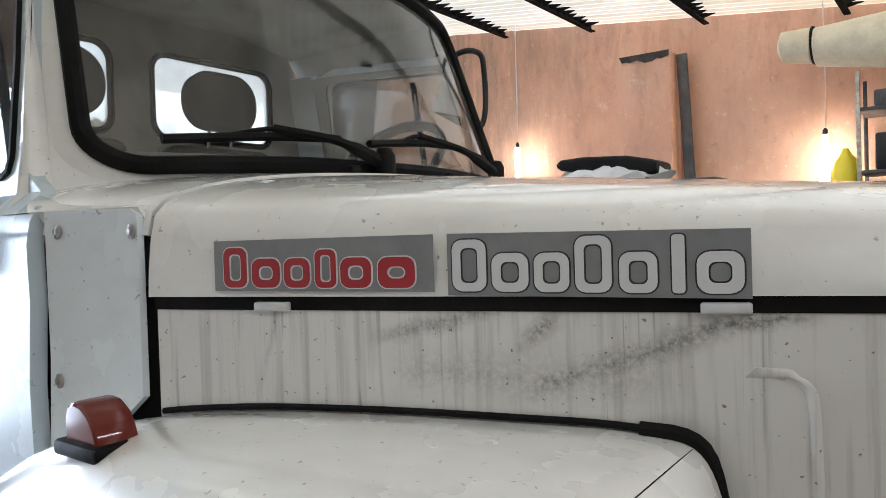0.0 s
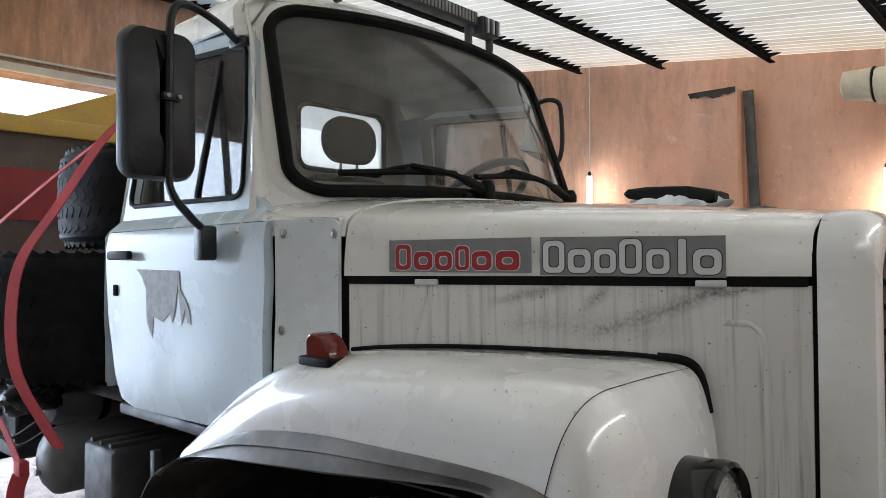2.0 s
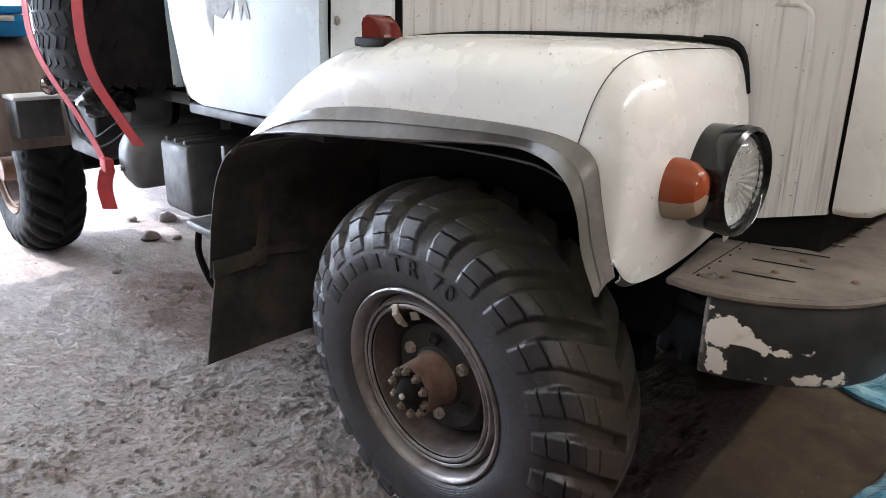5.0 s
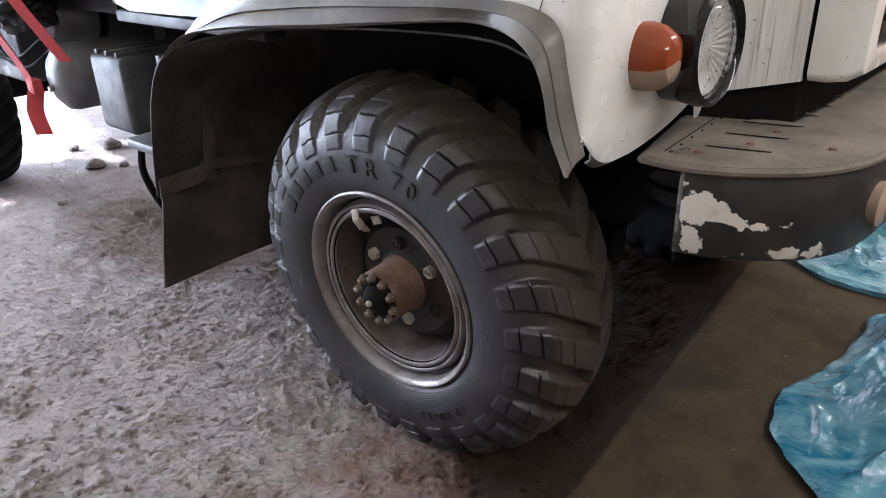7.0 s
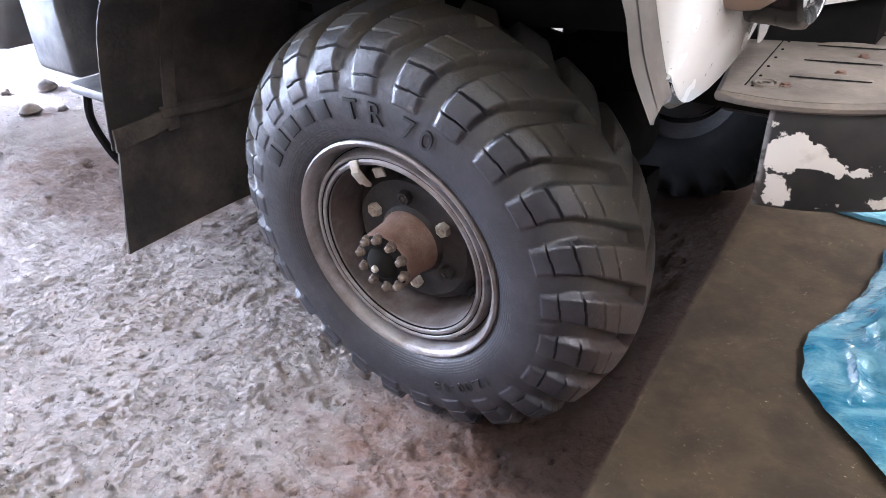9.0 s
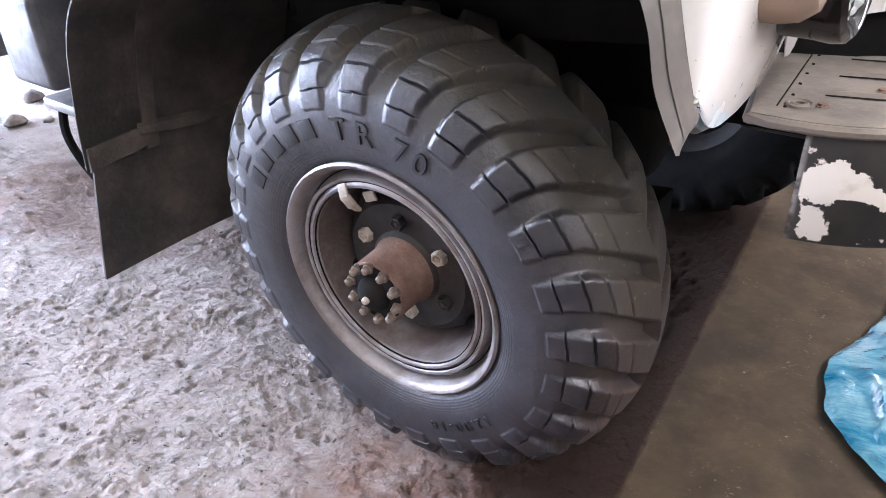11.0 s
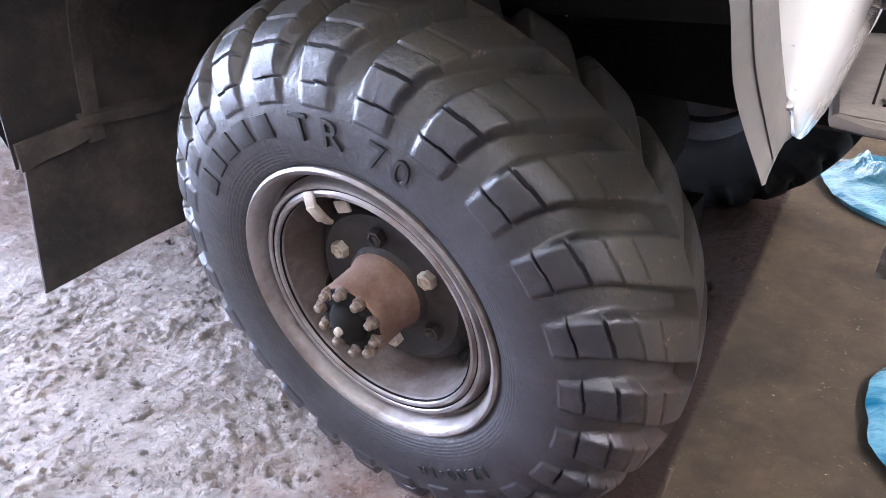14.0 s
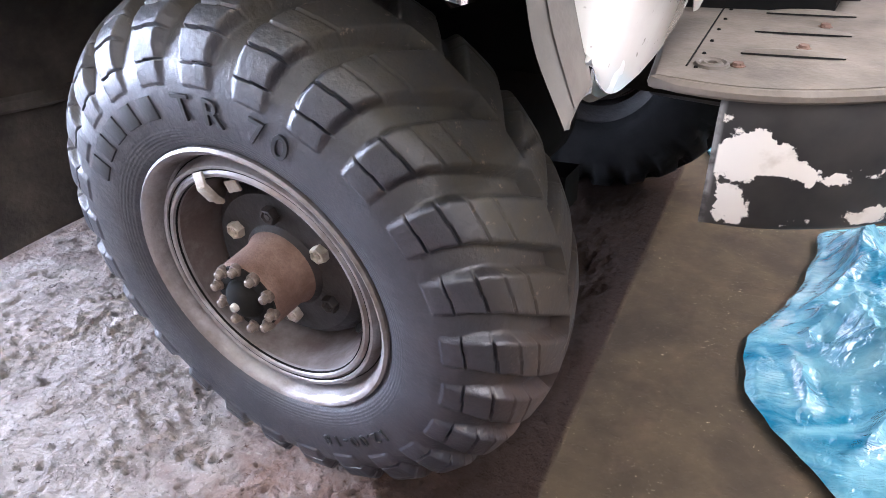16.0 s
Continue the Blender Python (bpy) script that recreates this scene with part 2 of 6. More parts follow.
def ground_material():
    k = Nodes("worn_concrete_floor", 0.9)
    fine = k.noise(75.0, 6.0, 0.7)
    mid = k.noise(6.0, 6.0, 0.65)
    big = k.noise(1.3, 4.0, 0.6)
    grey = k.mix(k.ramp(mid, 0.35, 0.7), (0.47, 0.425, 0.405), (0.33, 0.288, 0.27))
    grey = k.mix(k.ramp(big, 0.5, 0.75, 0.0, 0.5), grey, (0.38, 0.29, 0.245))
    grey = k.mix(k.ramp(fine, 0.55, 0.75, 0.0, 0.3), grey, (0.24, 0.195, 0.175))
    grey = k.mix(k.ramp(k.noise(34.0, 5.0, 0.7), 0.61, 0.68, 0.0, 0.9), grey, (0.085, 0.064, 0.056))
    grey = k.mix(k.ramp(k.noise(95.0, 3.0), 0.62, 0.70, 0.0, 0.45), grey, (0.68, 0.64, 0.61))
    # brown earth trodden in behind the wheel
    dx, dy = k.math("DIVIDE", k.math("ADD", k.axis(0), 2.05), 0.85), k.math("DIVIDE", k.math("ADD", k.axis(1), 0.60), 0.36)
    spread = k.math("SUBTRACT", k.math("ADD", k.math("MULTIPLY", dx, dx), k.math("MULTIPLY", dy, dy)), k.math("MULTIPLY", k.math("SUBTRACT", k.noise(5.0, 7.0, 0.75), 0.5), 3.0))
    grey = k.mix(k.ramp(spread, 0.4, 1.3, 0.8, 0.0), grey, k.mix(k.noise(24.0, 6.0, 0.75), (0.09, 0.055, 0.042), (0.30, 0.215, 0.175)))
    # rusty earth trodden in round the wheel
    dust = k.math("ADD", k.axis(0), k.math("MULTIPLY", k.math("SUBTRACT", mid, 0.5), 0.9))
    earth = k.math("MULTIPLY", k.ramp(dust, -0.35, 0.15, 0.0, 0.85), k.ramp(k.noise(11.0, 5.0, 0.7), 0.3, 0.55, 0.35, 1.0))
    grey = k.mix(earth, grey, k.mix(fine, (0.31, 0.165, 0.118), (0.18, 0.092, 0.066)))
    # yard outside the doorway, paled to put the daylight's glare into the colour
    grey = k.mix(k.ramp(k.axis(0), -6.4, -5.6, 1.0, 0.0), grey, (0.84, 0.83, 0.8))
    brown = k.mix(k.ramp(mid, 0.35, 0.7), (0.066, 0.049, 0.029), (0.04, 0.03, 0.02))
    brown = k.mix(k.math("MULTIPLY", k.ramp(k.noise(85.0, 2.0, 0.5, (1.0, 2.6, 1.0), 0.8), 0.70, 0.72), k.ramp(k.noise(5.0, 3.0), 0.46, 0.6)), brown, (0.4, 0.33, 0.23))
    brown = k.mix(k.ramp(k.noise(9.0, 6.0, 0.7), 0.52, 0.72, 0.0, 0.5), brown, (0.10, 0.066, 0.042))
    brown = k.mix(k.ramp(k.noise(3.0, 5.0), 0.5, 0.65, 0.0, 0.6), brown, (0.03, 0.022, 0.016))
    # straight edge of the brown slab under the lorry's nose, set along the lorry's shadow edge
    line = k.math("ADD", k.axis(0), k.math("MULTIPLY", k.axis(1), 0.104))
    side = k.ramp(line, 0.404, 0.42)
    # the lorry's shade, painted as dark earth between the slab's edge and the wheels
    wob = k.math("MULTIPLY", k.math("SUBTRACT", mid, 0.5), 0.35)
    lorry_shade = k.math("MULTIPLY", k.ramp(k.math("ADD", k.axis(1), wob), -1.22, -0.95), k.ramp(k.math("ADD", line, wob), -0.1, 0.2))
    lorry_shade = k.math("MAXIMUM", lorry_shade, k.math("MULTIPLY", k.ramp(k.math("ADD", k.axis(1), wob), -0.75, -0.45), k.ramp(k.axis(0), -1.4, -0.8)))
    grey = k.mix(lorry_shade, grey, k.mix(fine, (0.050, 0.029, 0.021), (0.020, 0.012, 0.009)))
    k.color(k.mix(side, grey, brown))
    k.rough(k.ramp(side, 0.0, 1.0, 0.95, 0.8))
    k.b.inputs["Specular IOR Level"].default_value = 0.2
    pits = k.ramp(k.noise(52.0, 4.0, 0.6), 0.58, 0.68, 0.0, -1.3)
    clods = k.ramp(k.noise(38.0, 6.0, 0.7), 0.54, 0.66, 0.0, 1.1)
    h = k.math("ADD", k.math("ADD", k.math("MULTIPLY", k.noise(150.0, 5.0, 0.75), 0.6), k.math("MULTIPLY", k.noise(45.0, 8.0, 0.78), 1.2)), k.math("ADD", pits, clods))
    k.bump(k.math("MULTIPLY", h, k.ramp(side, 0.0, 1.0, 1.0, 0.05)), 1.0, 0.012)
    return k.m


def plaster_material():
    k = Nodes("salmon_plaster", 0.85)
    col = k.mix(k.ramp(k.noise(0.9, 5.0), 0.35, 0.7), (0.6, 0.32, 0.21), (0.64, 0.4, 0.29))
    stain = k.ramp(k.noise(1.6, 7.0, 0.7, (1.3, 1.3, 0.6)), 0.45, 0.72, 0.0, 0.6)
    col = k.mix(stain, col, (0.36, 0.22, 0.165))
    col = k.mix(k.ramp(k.noise(4.5, 6.0, 0.75), 0.60, 0.70, 0.0, 0.6), col, (0.72, 0.56, 0.48))
    # soot washed down from the roof in uneven runs
    run = k.math("ADD", k.noise(1.9, 8.0, 0.74, (2.0, 2.0, 0.4), 0.8), k.ramp(k.axis(2), 2.2, 3.9, -0.1, 0.14))
    col = k.mix(k.ramp(run, 0.57, 0.82, 0.0, 0.5), col, (0.2, 0.135, 0.105))
    corner = k.math("MULTIPLY", k.ramp(k.math("ADD", k.axis(0), k.math("MULTIPLY", k.noise(1.4, 5.0), 2.2)), -1.0, -2.6), k.ramp(k.noise(2.6, 7.0, 0.75, (2.2, 2.2, 0.35)), 0.36, 0.62, 0.0, 0.7))
    col = k.mix(corner, col, (0.19, 0.145, 0.115))
    col = k.mix(k.ramp(k.noise(14.0, 5.0, 0.7, (1.0, 1.0, 0.5)), 0.60, 0.72, 0.0, 0.5), col, (0.25, 0.155, 0.12))
    col = k.mix(k.ramp(k.noise(30.0, 4.0), 0.64, 0.7, 0.0, 0.4), col, (0.74, 0.6, 0.5))
    k.color(col)
    k.bump(k.noise(18.0, 6.0), 0.35, 0.01)
    return k.m


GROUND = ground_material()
PLASTER = plaster_material()


# ---- mesh helpers ----
def finish(ob, smooth=True, angle=38):
    me = ob.data
    if smooth:
        me.polygons.foreach_set("use_smooth", [True] * len(me.polygons))
        me.set_sharp_from_angle(angle=radians(angle))
    return ob


def part(name, bm, material, parent=None, label="", smooth=True, angle=38):
    """Links a bmesh as one mesh object under a thing or a part."""
    me = bpy.data.meshes.new(name)
    bmesh.ops.recalc_face_normals(bm, faces=bm.faces)
    bm.to_mesh(me)
    bm.free()
    me.materials.append(material)
    ob = new(name, me)
    ob.parent = parent
    if label:
        tagged(ob, label)
    return finish(ob, smooth, angle)


def thing(name, label, category, group="", kind="", at=(0, 0, 0)):
    ob = new(name)
    ob.location = at
    bpy.context.view_layer.update()
    return tagged(ob, label, category, group, kind)


def add_box(bm, c, s, bevel=0.0, m=None, seg=2):
    g = bmesh.ops.create_cube(bm, size=1.0)["verts"]
    bmesh.ops.scale(bm, vec=s, verts=g)
    if bevel:
        edges = list({e for v in g for e in v.link_edges})
        r = bmesh.ops.bevel(bm, geom=edges, offset=bevel, segments=seg, affect="EDGES", profile=0.5)
        g = list({v for f in r["faces"] for v in f.verts} | {v for v in g if v.is_valid})
    t = Matrix.Translation(c)
    bmesh.ops.transform(bm, matrix=t if m is None else t @ m, verts=g)
    return g


def box(c, s, bevel=0.0, m=None, seg=2):
    bm = bmesh.new()
    add_box(bm, c, s, bevel, m, seg)
    return bm


def add_loft(bm, rings, closed=True, cap=False):
    rows = [[bm.verts.new(p) for p in ring] for ring in rings]
    n = len(rows[0])
    for a, b in zip(rows, rows[1:]):
        for i in range(n if closed else n - 1):
            j = (i + 1) % n
            bm.faces.new((a[i], a[j], b[j], b[i]))
    if cap:
        bm.faces.new(rows[0])
        bm.faces.new(rows[-1])
    return rows


def loft(rings, closed=True, cap=False):
    bm = bmesh.new()
    add_loft(bm, rings, closed, cap)
    return bm


def sheet(rings, thick):
    """An open surface with thickness."""
    bm = loft(rings, False)
    bmesh.ops.recalc_face_normals(bm, faces=bm.faces)
    bmesh.ops.solidify(bm, geom=list(bm.faces), thickness=thick)
    return bm


def add_tube(bm, path, r, n=8, closed=False):
    """A round bar along a path, r a number or one for each point."""
    pts = [Vector(p) for p in path]
    rings, up = [], None
    for i, p in enumerate(pts):
        if closed:
            d = (pts[(i + 1) % len(pts)] - pts[i - 1]).normalized()
        else:
            d = (pts[min(i + 1, len(pts) - 1)] - pts[max(i - 1, 0)]).normalized()
        if up is None:
            up = d.orthogonal().normalized()
        up = (up - d * up.dot(d)).normalized()
        side = d.cross(up)
        rr = r[i] if isinstance(r, (list, tuple)) else r
        rings.append([p + (up * math.cos(a) + side * math.sin(a)) * rr for a in (2 * math.pi * k / n for k in range(n))])
    if closed:
        rings.append(rings[0])
        rows = [[bm.verts.new(p) for p in ring] for ring in rings[:-1]]
        rows.append(rows[0])
        for a, b in zip(rows, rows[1:]):
            for k in range(n):
                bm.faces.new((a[k], a[(k + 1) % n], b[(k + 1) % n], b[k]))
    else:
        add_loft(bm, rings, True, True)


def tube(path, r, n=8, closed=False):
    bm = bmesh.new()
    add_tube(bm, path, r, n, closed)
    return bm


def add_lathe(bm, prof, n=48, c=(0, 0, 0), axis="Y", shut=False):
    """Revolves (radius, distance along the axis) pairs."""
    rings = []
    for k in range(n):
        a = 2 * math.pi * k / n
        ring = []
        for r, d in prof:
            u, v = r * math.sin(a), r * math.cos(a)
            p = {"Y": (u, d, v), "X": (d, u, v), "Z": (u, v, d)}[axis]
            ring.append(bm.verts.new(Vector(c) + Vector(p)))
        rings.append(ring)
    m = len(prof)
    for k in range(n):
        a, b = rings[k], rings[(k + 1) % n]
        for i in range(m if shut else m - 1):
            j = (i + 1) % m
            bm.faces.new((a[i], a[j], b[j], b[i]))
    bmesh.ops.remove_doubles(bm, verts=[v for r in rings for v in r], dist=1e-5)


def lathe(prof, n=48, c=(0, 0, 0), axis="Y", shut=False):
    bm = bmesh.new()
    add_lathe(bm, prof, n, c, axis, shut)
    return bm


def smoothed(pts, n):
    """n points along a Catmull-Rom curve through pts."""
    p = [Vector(q) for q in pts]
    p = [p[0] * 2 - p[1]] + p + [p[-1] * 2 - p[-2]]
    out = []
    m = len(p) - 3
    for k in range(n):
        f = k / (n - 1) * m
        i = min(int(f), m - 1)
        t = f - i
        a, b, c, d = p[i:i + 4]
        out.append(0.5 * ((2 * b) + (c - a) * t + (2 * a - 5 * b + 4 * c - d) * t * t + (3 * b - a - 3 * c + d) * t ** 3))
    return out


def rounded(w, h, r, n=6, cx=0.0, cy=0.0):
    """A rounded rectangle as a list of (u, v)."""
    out = []
    for sx, sy, a0 in ((1, 1, 0), (-1, 1, 90), (-1, -1, 180), (1, -1, 270)):
        for k in range(n + 1):
            a = radians(a0 + 90 * k / n)
            out.append((cx + sx * (w / 2 - r) + r * math.cos(a), cy + sy * (h / 2 - r) + r * math.sin(a)))
    return out


def add_panel(bm, outer, holes, place, thick):
    """A plate with holes from (u, v) outlines; place(u, v) gives the point; thick is a vector."""
    edges = []
    for loop in (outer, *holes):
        vs = [bm.verts.new(place(u, v)) for u, v in loop]
        edges += [bm.edges.new((vs[i], vs[(i + 1) % len(vs)])) for i in range(len(vs))]
    made = bmesh.ops.triangle_fill(bm, use_beauty=True, use_dissolve=False, edges=edges)
    faces = [f for f in made["geom"] if isinstance(f, bmesh.types.BMFace)]
    r = bmesh.ops.extrude_face_region(bm, geom=faces)
    bmesh.ops.translate(bm, vec=thick, verts=[v for v in r["geom"] if isinstance(v, bmesh.types.BMVert)])
    return faces


def bent_panel(outer, holes, place, thick, cuts):
    """A plate that follows a curved surface: cut level at each of cuts before it is bent."""
    bm = bmesh.new()
    edges = []
    for loop in (outer, *holes):
        vs = [bm.verts.new((u, v, 0)) for u, v in loop]
        edges += [bm.edges.new((vs[i], vs[(i + 1) % len(vs)])) for i in range(len(vs))]
    bmesh.ops.triangle_fill(bm, use_beauty=True, use_dissolve=False, edges=edges)
    for v in cuts:
        bmesh.ops.bisect_plane(bm, geom=bm.verts[:] + bm.edges[:] + bm.faces[:], plane_co=(0, v, 0), plane_no=(0, 1, 0))
    for v in bm.verts:
        v.co = place(v.co.x, v.co.y)
    r = bmesh.ops.extrude_face_region(bm, geom=bm.faces[:])
    bmesh.ops.translate(bm, vec=thick, verts=[v for v in r["geom"] if isinstance(v, bmesh.types.BMVert)])
    return bm


def panel(outer, holes, place, thick):
    bm = bmesh.new()
    add_panel(bm, outer, holes, place, thick)
    return bm


def lerp(table, x):
    """Linear look-up in rows of (x, value...)."""
    if x <= table[0][0]:
        return table[0][1:]
    for a, b in zip(table, table[1:]):
        if x <= b[0]:
            t = (x - a[0]) / (b[0] - a[0])
            return tuple(p + (q - p) * t for p, q in zip(a[1:], b[1:]))
    return table[-1][1:]

# ---- the shed ----
UNSEEN_WALL = worn("unseen_wall", (0.36, 0.31, 0.26), (0.27, 0.22, 0.18), 1.2, 0.9)

WALL_Y, BACK_X, FRONT_X, NEAR_Y = 5.77, -5.6, 6.0, -6.0


def roof_z(x):
    return 3.66 - 0.13 * (x + 1.19)


def build_ground():
    rng = np.random.default_rng(3)

    def value_noise(x, y, cell):
        turn = rng.random() * 6.28
        gx, gy = (x * np.cos(turn) + y * np.sin(turn)) / cell, (y * np.cos(turn) - x * np.sin(turn)) / cell
        ix, iy = np.floor(gx).astype(int), np.floor(gy).astype(int)
        fx, fy = gx - ix, gy - iy
        fx, fy = fx * fx * (3 - 2 * fx), fy * fy * (3 - 2 * fy)
        tab = rng.random((256, 256))
        g = lambda a, b: tab[a % 256, b % 256]
        return ((g(ix, iy) * (1 - fx) + g(ix + 1, iy) * fx) * (1 - fy) + (g(ix, iy + 1) * (1 - fx) + g(ix + 1, iy + 1) * fx) * fy) - 0.5

    xs = np.concatenate(([-400, -60, -20, -9], np.arange(-6.0, -2.6, 0.1), np.arange(-2.6, -1.5, 0.02), np.arange(-1.5, 0.45, 0.0045), np.arange(0.45, 1.6, 0.04), np.arange(1.6, 6.5, 0.35), [10, 30, 400]))
    ys = np.concatenate(([-400, -60, -15, -7], np.arange(-5.0, -2.0, 0.2), np.arange(-2.0, -1.7, 0.02), np.arange(-1.7, -0.5, 0.0045), np.arange(-0.5, 2.0, 0.04), np.arange(2.0, 7.0, 0.4), [12, 40, 400]))
    X, Y = np.meshgrid(xs, ys, indexing="ij")
    near = np.clip((0.40 - X - 0.104 * Y) / 0.1, 0.05, 1.0)
    Z = value_noise(X, Y, 0.55) * 0.020 + value_noise(X, Y, 0.16) * 0.009 + value_noise(X, Y, 0.045) * 0.006
    ridge = np.abs(value_noise(X, Y, 0.07)) + 0.6 * np.abs(value_noise(X, Y, 0.035))
    patchy = np.clip(value_noise(X, Y, 0.22) + 0.5 * value_noise(X, Y, 0.09) + 0.45, 0.15, 1.0)
    clods = np.clip(value_noise(X, Y, 0.040) + 0.5 * value_noise(X, Y, 0.016) - 0.14, 0, 0.24) * 0.055 * patchy
    crumbs = np.clip(value_noise(X, Y, 0.021) + 0.4 * value_noise(X, Y, 0.009) - 0.22, 0, 0.2) * 0.042 * patchy
    pits = np.clip(value_noise(X, Y, 0.026) + 0.4 * value_noise(X, Y, 0.012) - 0.36, 0, 1) * 0.095
    Z = (Z - ridge * 0.004 + clods + crumbs - pits + value_noise(X, Y, 0.011) * 0.0022 * patchy) * near
    far = np.clip((np.hypot(X + 1, Y) - 6.5) / 4, 0, 1)
    Z = Z * (1 - far)
    # the tyres stand on packed ground
    for cx in (0.0, -3.77):
        for cy in (-0.80, 0.80):
            d = np.hypot((X - cx) / 0.15, (Y - cy) / 0.12)
            w = np.clip(1.6 - d, 0, 0.8)
            Z = Z * (1 - w)
    nx, ny = X.shape
    verts = np.stack((X, Y, Z), -1).reshape(-1, 3)
    i = np.arange(nx * ny).reshape(nx, ny)
    faces = np.stack((i[:-1, :-1], i[1:, :-1], i[1:, 1:], i[:-1, 1:]), -1).reshape(-1, 4)
    me = bpy.data.meshes.new("ground")
    me.from_pydata(verts.tolist(), [], faces.tolist())
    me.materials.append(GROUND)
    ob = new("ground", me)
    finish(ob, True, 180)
    return tagged(ob, "rough worn concrete floor, dusty grey with a smooth brown oil-stained slab and painted shade under the lorry", "floor", kind="structure")


build_ground()


def struct(name, bm, material, label, category="wall", smooth=False):
    ob = part(name, bm, material, None, label, smooth)
    return tagged(ob, label, category, kind="structure")


# long wall beyond the lorry
struct("wall_far", box(((BACK_X + FRONT_X) / 2, WALL_Y + 0.15, 2.3), (FRONT_X - BACK_X + 0.6, 0.3, 4.8)), PLASTER, "stained salmon pink plastered wall of the shed")
# wall with the great doorway: opening from y -4.0 to 4.6, up to 3.3 m
GATE_Y0, GATE_Y1, GATE_Z = -4.0, 4.6, 3.3
bm = bmesh.new()
add_box(bm, (BACK_X - 0.15, (GATE_Y0 + NEAR_Y) / 2, 2.3), (0.3, GATE_Y0 - NEAR_Y, 4.8))
add_box(bm, (BACK_X - 0.15, (GATE_Y1 + WALL_Y) / 2, 2.3), (0.3, WALL_Y - GATE_Y1, 4.8))
add_box(bm, (BACK_X - 0.15, (GATE_Y0 + GATE_Y1) / 2, (GATE_Z + 4.7) / 2), (0.3, GATE_Y1 - GATE_Y0, 4.7 - GATE_Z))
struct("wall_doorway", bm, PLASTER, "salmon plastered end wall with a wide open doorway")
bm = bmesh.new()
add_box(bm, (BACK_X + 0.03, (GATE_Y0 + GATE_Y1) / 2, GATE_Z + 0.03), (0.06, GATE_Y1 - GATE_Y0 + 0.3, 0.07), 0.008)
add_box(bm, (BACK_X + 0.02, (GATE_Y0 + GATE_Y1) / 2, GATE_Z + 0.12), (0.03, GATE_Y1 - GATE_Y0 + 0.3, 0.02))
struct("trim_lintel", bm, GALV, "pale steel rail along the doorway lintel", "trim")
# unseen walls at the lorry's nose and behind the camera, toned to set the bounced light
struct("wall_front", box((FRONT_X + 0.15, 0, 2.3), (0.3, WALL_Y - NEAR_Y + 0.6, 4.8)), UNSEEN_WALL, "unseen grey-brown end wall of the shed, toned to set the bounced light")
struct("wall_near", box(((BACK_X + FRONT_X) / 2, NEAR_Y - 0.15, 2.3), (FRONT_X - BACK_X, 0.3, 4.8)), UNSEEN_WALL, "unseen grey-brown wall of the shed, toned to set the bounced light")
# glaring daylight beyond the doorway
glare = Nodes("outdoor_glare")
glare.b.inputs["Base Color"].default_value = (0, 0, 0, 1)
glare.b.inputs["Emission Color"].default_value = (0.95, 0.98, 1.0, 1)
glare.b.inputs["Emission Strength"].default_value = 3.0
struct("backdrop", box((-30, 0, 6), (0.1, 90, 24)), glare.m, "white glare of the bright yard outside", "backdrop")


def roof_sheet_material(name, through_light):
    k = Nodes(name, 0.6)
    col = k.mix(k.ramp(k.noise(0.8, 5.0), 0.4, 0.7), (0.86, 0.79, 0.61), (0.74, 0.66, 0.47))
    col = k.mix(k.ramp(k.noise(3.0, 6.0, 0.7, (0.3, 2.0, 1.0)), 0.5, 0.75, 0.0, 0.6), col, (0.45, 0.36, 0.24))
    k.color(col)
    tr = k.node("ShaderNodeBsdfTranslucent")
    k.link(col, tr.inputs[0])
    mx = k.node("ShaderNodeMixShader")
    mx.inputs[0].default_value = through_light
    k.link(k.b.outputs[0], mx.inputs[1])
    k.link(tr.outputs[0], mx.inputs[2])
    k.link(mx.outputs[0], k.t.nodes["Material Output"].inputs[0])
    return k.m


ROOFSHEET = roof_sheet_material("cream_roof_sheet", 0.72)
# unseen near half of the roof, passing less daylight to dim this side
DIMSHEET = roof_sheet_material("dimmed_roof_sheet", 0.13)
# corrugated sheets on purlins, left open between x 2.6 and 2.84 for the added, unseen roof light
def roof_half(y0, y1):
    bm = bmesh.new()
    ys = np.arange(y0, y1, 0.13 / 6)
    for x0, x1 in ((BACK_X - 0.8, 2.6), (2.84, FRONT_X + 0.8)):
        add_loft(bm, [[(x, y, roof_z(x) + 0.11 + 0.022 * math.sin(2 * math.pi * y / 0.13)) for y in ys] for x in np.linspace(x0, x1, 8)], False)
    return bm


struct("ceiling_1", roof_half(0.39, WALL_Y + 0.31), ROOFSHEET, "cream translucent corrugated roof sheets", "roof", True)
struct("ceiling_2", roof_half(NEAR_Y - 0.3, 0.37 + 0.13 / 6), DIMSHEET, "unseen cream corrugated roof sheets, made less clear to dim the near side", "roof", True)
bm = box((2.72, 0, roof_z(2.72) + 0.2), (0.5, 12.4, 0.012))
struct("window_added_rooflight", bm, GLASS, "glazed strip in the roof, added out of view to light the lorry's nose", "window").visible_shadow = False


